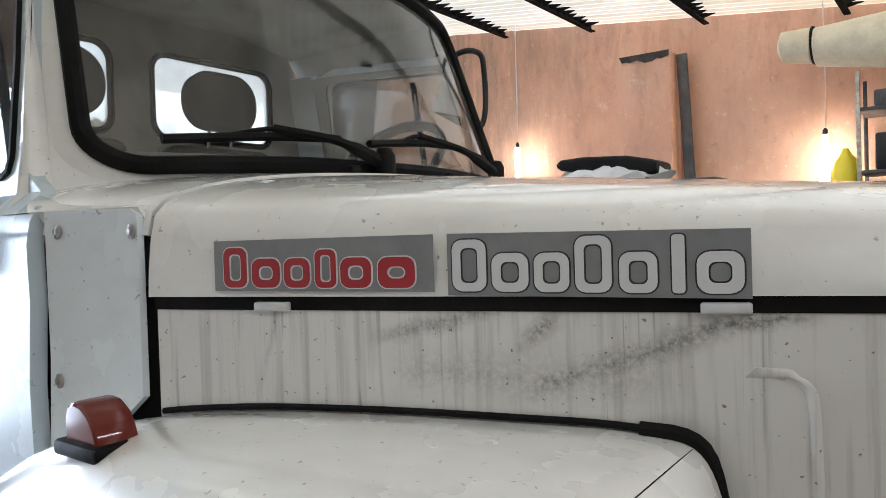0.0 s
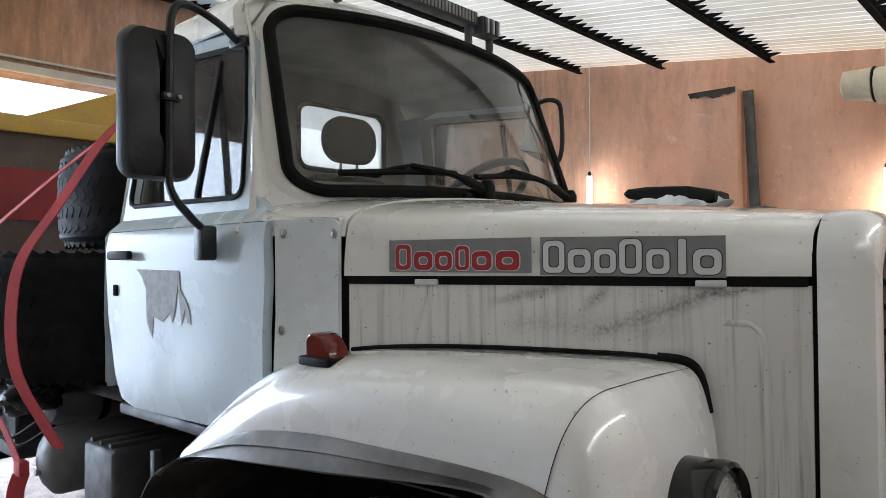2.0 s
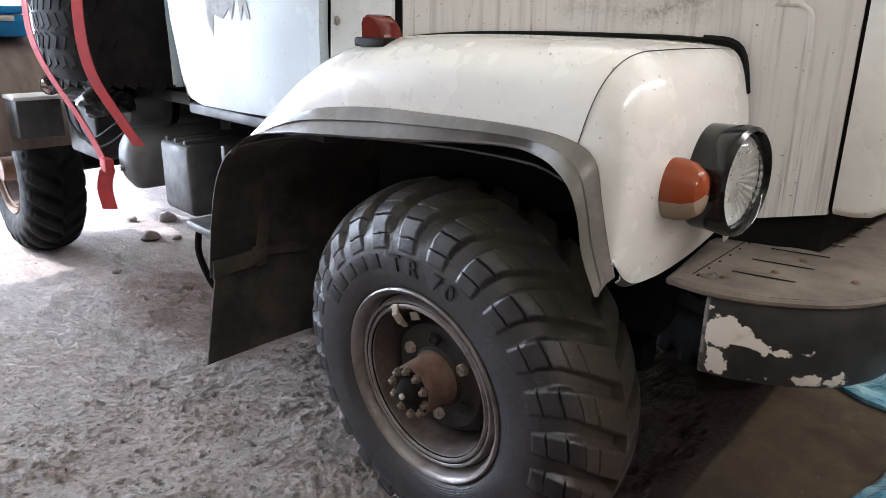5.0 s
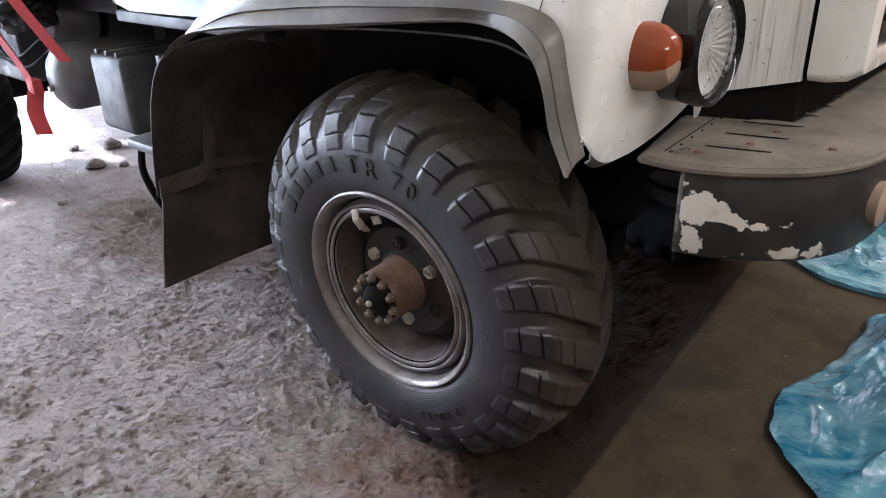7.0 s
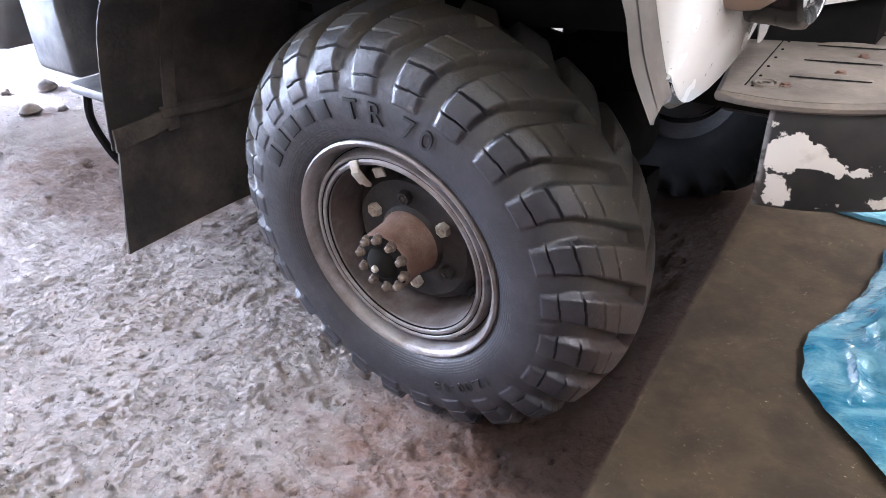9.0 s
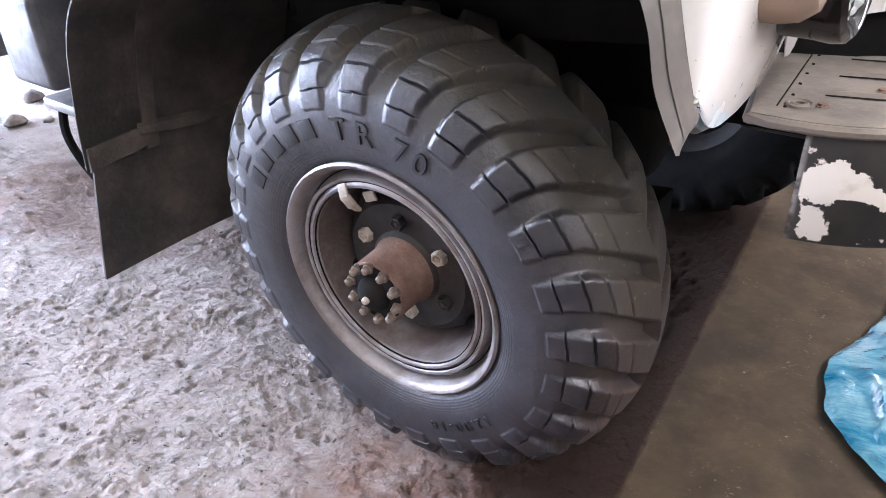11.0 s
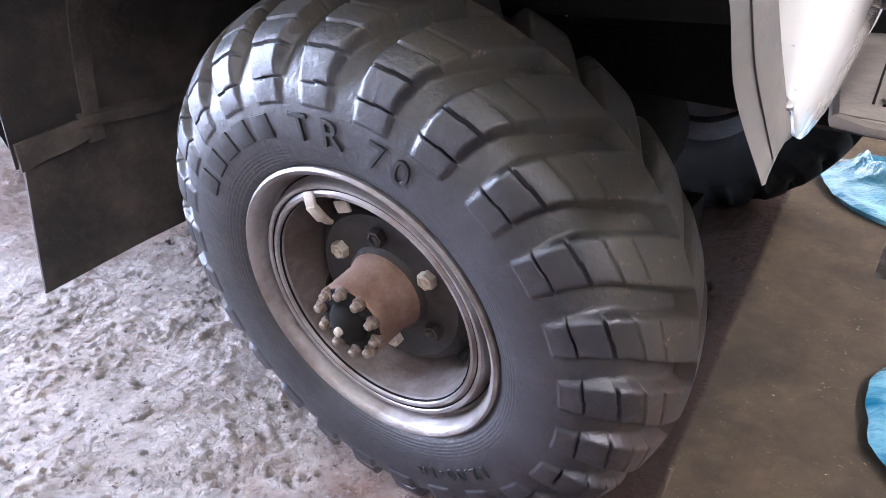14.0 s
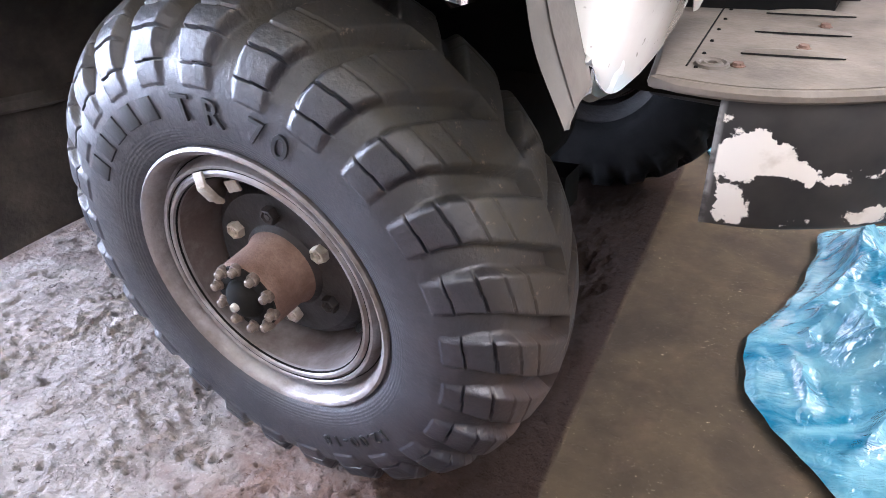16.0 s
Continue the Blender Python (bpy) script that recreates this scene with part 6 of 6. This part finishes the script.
# ---- behind the cab ----
TANKGREY = worn("grey_tank_paint", (0.13, 0.135, 0.14), (0.09, 0.085, 0.08), 6, 0.45)
tank = part("air_tank", lathe([(0.0, -0.935), (0.05, -0.93), (0.09, -0.915), (0.128, -0.885), (0.135, -0.86), (0.135, -0.45), (0.0, -0.43)], 32, (-1.90, -0.06, 0.855)), TANKGREY, lorry, "grey painted air tank with a domed end")
part("drain_cock", lathe([(0, -0.95), (0.012, -0.95), (0.012, -0.93), (0, -0.93)], 10, (-1.90, -0.06, 0.82)), STEEL, tank)
battery = part("battery_box", box((-1.51, -0.70, 0.835), (0.27, 0.46, 0.29), 0.025, None, 3), BLACKMETAL, lorry, "black battery box with a ribbed lid")
for x in (-1.59, -1.51, -1.43):
    part("lid_rib", box((x, -0.70, 0.985), (0.025, 0.44, 0.02), 0.006), BLACKMETAL, battery)
step = part("step", box((-1.08, -0.93, 0.72), (0.30, 0.2, 0.035), 0.01), BLACKMETAL, lorry, "dark steel cab step")
for dx in (-0.12, 0.12):
    part("step_bracket", box((-1.08 + dx, -0.86, 0.86), (0.03, 0.03, 0.28), 0.004), BLACKMETAL, step)
for dx, dy in ((0.0, 0.0), (0.075, 0.03)):
    part("hanging_hose", tube(smoothed([(-1.20 + dx, -0.99 + dy, 0.72), (-1.19 + dx, -1.01 + dy, 0.62), (-1.14 + dx, -1.0 + dy, 0.52), (-1.09 + dx, -0.98 + dy, 0.46)], 14), 0.013, 7), RUBBER, lorry, "black hose hanging from the step")

tank2 = part("air_tank", lathe([(0.0, -0.93), (0.05, -0.925), (0.10, -0.90), (0.118, -0.86), (0.118, -0.40), (0.0, -0.38)], 28, (-2.08, 0.0, 1.075)), TANKGREY, lorry, "dark air tank below the spare tyres")
part("tank_band", lathe([(0.121, -0.72), (0.123, -0.715), (0.123, -0.69), (0.121, -0.685)], 28, (-2.08, 0.0, 1.075)), RUBBER, tank2)
# box with lid and hasp added to fill an unclear dark mass
filler_box = part("filler_box", box((-2.52, -0.72, 0.93), (0.42, 0.46, 0.30), 0.02, None, 3), BLACKMETAL, lorry, "dark steel box added for an unclear dark mass on the chassis")
part("lid", box((-2.52, -0.72, 1.088), (0.44, 0.48, 0.016), 0.004), BLACKMETAL, filler_box)
part("hasp", box((-2.52, -0.957, 0.98), (0.03, 0.008, 0.06), 0.002), STEEL, filler_box)
part("hanger", box((-2.25, -0.62, 0.86), (0.05, 0.42, 0.24), 0.006), BLACKMETAL, lorry)
for y0, z0 in ((-0.98, 1.02), (-0.94, 0.98)):
    part("air_hose", tube(smoothed([(-2.62, y0, z0 + 0.1), (-2.45, y0 - 0.04, z0 - 0.06), (-2.25, y0 - 0.02, z0 - 0.12), (-2.05, y0 + 0.05, z0 - 0.02)], 16), 0.009, 6), RUBBER, lorry, "sagging black air hose")
lampw = part("work_lamp", lathe([(0, 0.0), (0.035, 0.004), (0.045, 0.02), (0.048, 0.035), (0.044, 0.038), (0.03, 0.03), (0, 0.028)], 24, (-2.60, -1.05, 1.13), "X"), BLACKMETAL, lorry, "small round work lamp")
part("lens", lathe([(0.044, 0.036), (0.03, 0.042), (0, 0.045)], 24, (-2.60, -1.05, 1.13), "X"), SILVER, lampw)
part("stalk", tube([(-2.59, -1.05, 1.10), (-2.56, -0.95, 1.08)], 0.008, 6), BLACKMETAL, lampw)

# rear mudguard
def arch(r, y0, y1, a0, a1, cx=-3.77, cz=0.65):
    out = []
    for k in range(25):
        a = radians(a0 + (a1 - a0) * k / 24)
        out.append([(cx + r * math.cos(a), y, cz + r * math.sin(a)) for y in (y0, y0 + 0.02, y1)])
    return out


for s in (-1, 1):
    g = part("rear_mudguard", sheet(arch(0.68, s * 1.34, s * 0.72, 8, 172), 0.012), SKIN, lorry, "dusty brown steel rear mudguard")
    part("guard_lip", tube([p[0] for p in arch(0.68, s * 1.34, s * 0.7, 8, 172)], 0.016, 6), SKIN, g)
tb = part("tool_box", box((-2.98, -1.03, 0.93), (0.2, 0.22, 0.2), 0.012), BLACKMETAL, lorry, "grey steel tool box")
part("lid", box((-2.98, -1.03, 1.038), (0.215, 0.235, 0.02), 0.005), GALV, tb)


# ---- load of the lorry ----
def build_hopper():
    h = thing("spreader_hopper", "red and brown sand spreader hopper under a yellow cover", "hopper", at=(-5.3, 0, 0.95))
    o = Vector((-5.3, 0, 0.95))

    def ring(x0, x1, y, z):
        return [Vector(p) - o for p in ((x0, -y, z), (x1, -y, z), (x1, y, z), (x0, y, z))]

    part("lower_body", loft([ring(-6.0, -4.75, 0.35, 1.0), ring(-6.0, -4.62, 0.55, 1.55), ring(-6.2, -4.42, 0.87, 1.97)], True, True), BROWN, h, "tapering brown lower body", False)
    part("red_band", loft([ring(-6.22, -4.41, 0.88, 1.965), ring(-6.22, -4.40, 0.88, 2.33)], True, True), RED, h, "red painted band", False)
    part("upper_band", loft([ring(-6.22, -4.40, 0.88, 2.332), ring(-6.22, -4.40, 0.88, 2.6)], True, True), BROWN, h, "dark brown upper band", False)
    # the sun on this side is put into the sheet's pale colour
    part("side_sheet", box(Vector((-5.3, -0.892, 2.28)) - o, (1.8, 0.012, 0.62), 0.003), GALV, h, "pale side sheet, its sunlit look put into the colour")
    part("rim", box(Vector((-4.37, 0.0, 2.64)) - o, (0.05, 1.93, 0.12), 0.01), YELLOW, h, "yellow front rim")
    part("cover", loft([[Vector((x, y, z)) - o for x, z in ((-6.2, 2.6), (-4.36, 2.6), (-4.36, zt), (-6.2, zt))] for y, zt in ((-0.93, 2.66), (-0.25, 2.70), (0.45, 3.0), (0.93, 2.75))], True, True), YELLOW, h, "yellow tarpaulin cover", False)
    for y in (-0.4, 0.4):
        part("leg", box(Vector((-4.9, y, 0.97)) - o, (0.1, 0.1, 0.1), 0.005), BROWN, h)
    return h


build_hopper()


def spare(at, R, W, label):
    """A wide flotation tyre lying on its side, with staggered blocks round its tread."""
    t = thing("spare_tyre", label, "tyre", "spare tyres", at=at)
    bm = bmesh.new()
    h = W / 2
    prof = [(R * 0.45, -h * 0.8), (R * 0.5, -h * 0.95), (R * 0.7, -h), (R * 0.9, -h * 0.96), (R * 0.965, -h * 0.8), (R * 0.98, -h * 0.4), (R * 0.985, 0.0)]
    prof = prof + [(r, -d) for r, d in reversed(prof[:-1])]
    add_lathe(bm, prof, 72, (0, 0, 0), "Z")
    part("carcass", bm, SPARERUBBER, t, "black tyre carcass")
    bm = bmesh.new()
    rows = 7
    for q in range(rows):
        zc = (q - (rows - 1) / 2) * W / rows * 1.02
        f = abs(zc) / h
        rr = R * (1.0 - 0.10 * f ** 4)
        for k in range(60):
            a = 2 * math.pi * (k + 0.5 * (q % 2)) / 60
            add_box(bm, (0, 0, 0), (0.009, 0.042, W / rows * 0.72), 0.0, Matrix.Rotation(a, 4, "Z") @ Matrix.Translation((rr - 0.012, 0, zc)) @ Matrix.Rotation(radians(25 if q % 2 else -25), 4, "X"))
    part("tread", bm, SPARERUBBER, t, "rows of small tread blocks", False)
    return t


spare((-2.22, -0.574, 1.43), 0.59, 0.54, "wide black spare tyre lying behind the cab under red straps")
spare((-2.25, -0.24, 1.95), 0.54, 0.46, "black spare tyre stacked on another behind the cab")
deck = thing("load_deck", "dark steel deck plate behind the cab", "deck", at=(-2.2, 0, 1.0))
part("plate", box((0, 0, 0.13), (1.2, 1.6, 0.05), 0.005), BLACKMETAL, deck)
for x in (-0.5, 0.5):
    part("bearer", box((x, 0, 0.02), (0.1, 1.2, 0.18), 0.005), BLACKMETAL, deck)


def ribbon(pts, w, d, n=40):
    """A flat strap: pts along the middle, d the way across."""
    p = smoothed(pts, n)
    dv = Vector(d).normalized() * w / 2
    return sheet([[q - dv, q + dv] for q in p], 0.004)


def strap(pts, d, label):
    s = thing("ratchet_strap", label, "strap", "red straps", at=pts[-1])
    o = Vector(pts[-1])
    part("webbing", ribbon([Vector(p) - o for p in pts], 0.06, d), STRAP, s)
    return s


strap([(-1.56, -0.78, 2.24), (-1.66, -0.86, 2.12), (-1.72, -1.0, 1.86), (-1.79, -1.10, 1.66), (-1.80, -1.13, 1.45), (-1.77, -1.12, 1.24), (-1.70, -1.05, 1.05), (-1.68, -1.0, 0.95)], (1, 0.4, 0.1), "red ratchet strap pulled tight over a tyre")
rs = strap([(-1.56, -0.62, 2.34), (-1.75, -0.74, 2.22), (-2.05, -0.98, 1.93), (-2.22, -1.16, 1.68), (-2.30, -1.18, 1.46), (-2.25, -1.16, 1.26), (-2.12, -1.06, 0.98), (-2.02, -1.02, 0.80)], (1, 0.1, 0.1), "red ratchet strap with a loose end hanging")
part("loose_end", ribbon([(0, 0, 0), (-0.035, -0.01, -0.09), (-0.03, 0, -0.19)], 0.07, (0.7, 0.7, 0), 14), STRAP, rs, "loose end of the webbing")
part("buckle", box((0, 0, 0.02), (0.07, 0.04, 0.06), 0.006), STRAP, rs)

tb2 = thing("tool_case", "blue plastic tool case on the rear mudguard", "case", at=(-3.62, -0.99, 1.325))
part("tray", box((0, 0, 0.06), (0.34, 0.26, 0.12), 0.015), BLUE, tb2)
part("lid", box((0, 0, 0.145), (0.36, 0.28, 0.045), 0.012), BLUE, tb2)
part("clasp", box((0.182, 0, 0.1), (0.01, 0.1, 0.03), 0.003), GALV, tb2)

# ---- floor clutter ----
def sheet_material():
    k = Nodes("blue_plastic_film", 0.14)
    fold = k.noise(5.0, 4.0, 0.55, (1.0, 1.6, 1.0), 1.6)
    col = k.mix(k.ramp(fold, 0.36, 0.66), (0.15, 0.35, 0.42), (0.012, 0.14, 0.23))
    col = k.mix(k.ramp(k.noise(2.2, 3.0), 0.55, 0.72, 0.0, 0.5), col, (0.22, 0.32, 0.33))
    k.color(col)
    k.b.inputs["Specular IOR Level"].default_value = 0.8
    k.b.inputs["Coat Weight"].default_value = 0.5
    k.b.inputs["Coat Roughness"].default_value = 0.08
    crease = k.math("ABSOLUTE", k.math("SUBTRACT", k.noise(10.0, 3.0, 0.5, (1.0, 2.4, 1.0), 1.4), 0.5))
    fine = k.math("ABSOLUTE", k.math("SUBTRACT", k.noise(34.0, 3.0, 0.5, (1.8, 1.0, 1.0), 1.0), 0.5))
    k.bump(k.math("ADD", k.math("MULTIPLY", crease, -2.0), k.math("MULTIPLY", fine, -0.4)), 0.5, 0.018)
    return k.m


FILM = sheet_material()


def film_heap(name, outline, height, seed, label):
    """Thin film dropped in folds over a closed outline of (x, y), with a flat hem round its edge."""
    c = Vector((sum(p[0] for p in outline) / len(outline), sum(p[1] for p in outline) / len(outline), 0))
    loop = smoothed([(x, y, 0) for x, y in outline] + [(*outline[0], 0)], 261)[:-1]
    t = thing(name, label, "plastic sheet", at=(c.x, c.y, 0.0))

    def ridge(x, y, z):
        return max(0.0, 1 - 3.2 * abs(noise.noise(Vector((x, y, z)))))

    rings = []
    for k in range(76):
        f = 1 - k / 75.5
        ring = []
        for p in loop:
            q = (p - c) * f
            w = q + c
            inside = (p - c).length * (1 - f)
            warp = noise.noise(Vector((w.x * 2.5, w.y * 2.5, seed)))
            hem = min(1.0, max(0.0, (inside - 0.05) / 0.12))
            body = min(1.0, inside / 0.28)
            sweep = ridge(w.x * 3.0 + 1.2 * warp + seed, w.y * 1.6 - 0.8 * warp, seed) ** 1.6
            cross = ridge(w.x * 4.5 - 1.0 * warp, w.y * 6.0 + 1.5 * warp + seed, seed + 3.1) ** 2
            small = ridge(w.x * 15 + 2 * warp, w.y * 11 + seed, seed + 7.7) ** 2
            roll = 0.5 + noise.noise(Vector((w.x * 2.2 + seed, w.y * 2.2, 4.4)))
            z = 0.026 + 0.012 * min(1.0, inside / 0.02) + height * body * (0.25 + 0.5 * roll) + hem * (0.085 * sweep * (0.4 + body) + 0.055 * cross + 0.007 * small)
            wave = (0.035 * noise.noise(Vector((w.x * 5, w.y * 5, seed))) + 0.008 * noise.noise(Vector((w.x * 17, w.y * 17, seed)))) * f
            d = q.normalized() * wave if q.length > 1e-6 else Vector()
            ring.append((q.x + d.x, q.y + d.y, max(0.004, z)))
        rings.append(ring)
    skirt = [[(x * 0.96, y * 0.96, 0.002) for x, y, z in rings[0]], [(x * 0.985, y * 0.985, 0.018) for x, y, z in rings[0]]]
    part("film", loft(skirt + rings, True, True), FILM, t, "crumpled blue plastic film", True, 60)
    return t


film_heap("plastic_sheet", [(0.80, -0.22), (0.765, -0.02), (0.83, 0.22), (0.855, 0.50), (0.88, 0.70), (1.2, 0.86), (1.8, 0.7), (2.0, 0.1), (1.8, -0.5), (1.3, -0.6), (1.04, -0.44), (0.90, -0.34)], 0.10, 3.0, "crumpled heap of pale blue plastic sheet on the floor")
film_heap("plastic_sheet", [(0.35, 1.18), (0.48, 0.98), (0.72, 0.88), (0.95, 0.90), (1.4, 0.95), (1.5, 1.4), (0.8, 1.5), (0.4, 1.3)], 0.06, 8.0, "edge of a blue plastic sheet on the floor")


STONE = worn("broken_concrete", (0.3, 0.27, 0.25), (0.16, 0.13, 0.12), 14, 0.9, grain=60, strength=0.5)


def stone(at, r, seed):
    bm = bmesh.new()
    bmesh.ops.create_icosphere(bm, subdivisions=2, radius=r)
    for v in bm.verts:
        v.co *= 1 + 0.45 * noise.noise(v.co * (2.5 / r) + Vector((seed, 0, 0)))
        v.co.z = max(v.co.z * 0.75, -r * 0.3)
    ob = part("stone", bm, STONE, None, "", True, 50)
    ob.location = (*at, r * 0.28)
    return tagged(ob, "broken lump of concrete lying on the floor", "stone", "loose stones")


for i, (x, y, r) in enumerate(((-3.43, -0.33, 0.06), (-3.8, -0.05, 0.06), (-3.3, -0.2, 0.03), (-3.95, -0.25, 0.035), (-2.9, -0.75, 0.025))):
    stone((x, y), r, i * 3.1)

# ---- beyond the bonnet ----
bench = thing("workbench", "plain steel workbench against the shed wall", "workbench", at=(-1.0, 2.9, 0))
part("top", box((0, 0, 1.945), (1.5, 0.7, 0.06), 0.01), BLACKMETAL, bench)
for x in (-0.7, 0.7):
    for y in (-0.3, 0.3):
        part("leg", box((x, y, 0.958), (0.06, 0.06, 1.915), 0.004), BLACKMETAL, bench)
roll = thing("crumpled_bag", "crumpled white plastic bag on the bench", "bag", at=(-1.0, 2.85, 1.975))
part("bag", loft([[(0.36 * math.cos(a) * f * (1 + 0.15 * math.sin(5 * a + k)), 0.15 * math.sin(a) * f, z + 0.02 * math.sin(7 * a + 2 * k)) for a in (2 * math.pi * q / 40 for q in range(40))] for k, (f, z) in enumerate(((1, 0.025), (1.05, 0.06), (0.85, 0.1), (0.5, 0.12), (0.1, 0.12)))], True, True), GALV, roll)
panel_thing = thing("black_cover", "long black padded cover lying on the bench", "cover", at=(-0.96, 2.9, 2.035))
part("pad", loft([[(x, y, z - 0.085 * x + 0.006 * math.sin(x * 17)) for y, z in rounded(0.26, h, 0.03, 4, 0, 0.07)] for x, h in ((-0.37, 0.04), (-0.35, 0.07), (-0.2, 0.11), (0.1, 0.12), (0.26, 0.1), (0.3, 0.07))], True, True), RUBBER, panel_thing)

pl = thing("leaning_plank", "dark plank leaning beside the plaster pier", "plank", at=(-1.36, 5.68, 0))
part("board", box((0.02, -0.03, 1.72), (0.1, 0.04, 3.4), 0.004, Matrix.Rotation(radians(-2.5), 4, "Y")), BLACKMETAL, pl)

tarp = thing("rolled_tarpaulin", "rolled cream tarpaulin slung under the roof beam", "tarpaulin", at=(0.3, 5.25, 3.2))
CREAM = worn("cream_canvas", (0.66, 0.6, 0.45), (0.5, 0.44, 0.32), 4, 0.8)
part("roll", loft([[(x, r * math.cos(a) * 1.1, r * math.sin(a) + sag) for a in (2 * math.pi * q / 24 for q in range(24))] for x, r, sag in ((-0.75, 0.06, 0.02), (-0.72, 0.13, 0.02), (-0.5, 0.15, 0.0), (-0.48, 0.13, 0.0), (-0.46, 0.16, -0.02), (0.2, 0.24, -0.06), (1.2, 0.26, -0.08), (1.8, 0.2, 0))], True, True), CREAM, tarp)
part("rope", tube([(-0.48, 0.15 * math.cos(a), 0.15 * math.sin(a)) for a in (2 * math.pi * q / 16 for q in range(16))], 0.012, 6, True), RUBBER, tarp)

rack = thing("storage_rack", "grey perforated steel rack crammed with tools and parts", "rack", at=(0.75, 5.35, 0))
for x in (-0.6, 0.6):
    for y in (-0.25, 0.25):
        part("upright", box((x, y, 1.45), (0.03, 0.03, 2.9), 0.003), STEEL if x < 0 and y < 0 else BLACKMETAL, rack)
for z in (0.4, 1.0, 1.6, 2.1, 2.6):
    part("shelf", box((0, 0, z), (1.2, 0.5, 0.03), 0.004), BLACKMETAL, rack)
rnd = random.Random(5)
for z in (1.615, 2.115, 2.615):
    x = -0.5
    while x < 0.5:
        w, hh = rnd.uniform(0.08, 0.2), rnd.uniform(0.1, 0.3)
        b = thing("tool_bin", "dark tool bin on the rack", "box", "bins on the rack", at=(0.75 + x + w / 2, 5.3 + rnd.uniform(-0.05, 0.05), z))
        part("bin", box((0, 0, hh / 2), (w * 0.9, 0.3, hh), 0.02), rnd.choice([BLACKMETAL, PLASTIC, PLASTIC, RUST]), b)
        x += w + 0.02
bag = thing("yellow_bag", "bright yellow plastic bag hanging by the rack", "bag", at=(0.02, 5.4, 1.95))
YB = Nodes("yellow_film", 0.35).color((0.85, 0.7, 0.03)).m
part("bag", loft([[(0.10 * f * math.cos(a) * (1 + 0.12 * math.sin(6 * a + k)), 0.08 * f * math.sin(a), z) for a in (2 * math.pi * q / 30 for q in range(30))] for k, (f, z) in enumerate(((0.6, 0), (1.05, 0.05), (1.1, 0.15), (0.95, 0.26), (0.5, 0.32), (0.2, 0.38)))], True, True), YB, bag)

# crumpled dark bag tucked under the strap
bm = bmesh.new()
bmesh.ops.create_icosphere(bm, subdivisions=4, radius=0.11)
for v in bm.verts:
    v.co *= 1 + 0.5 * noise.noise(v.co * 14) + 0.25 * noise.noise(v.co * 40)
    v.co.x *= 1.5
    v.co.z *= 0.75
ob = part("black_bag", bm, PLASTIC, None, "", True, 40)
ob.location = (-2.03, -1.0, 1.13)
ob.parent = None
tagged(ob, "crumpled black plastic bag tucked behind a red strap", "bag")
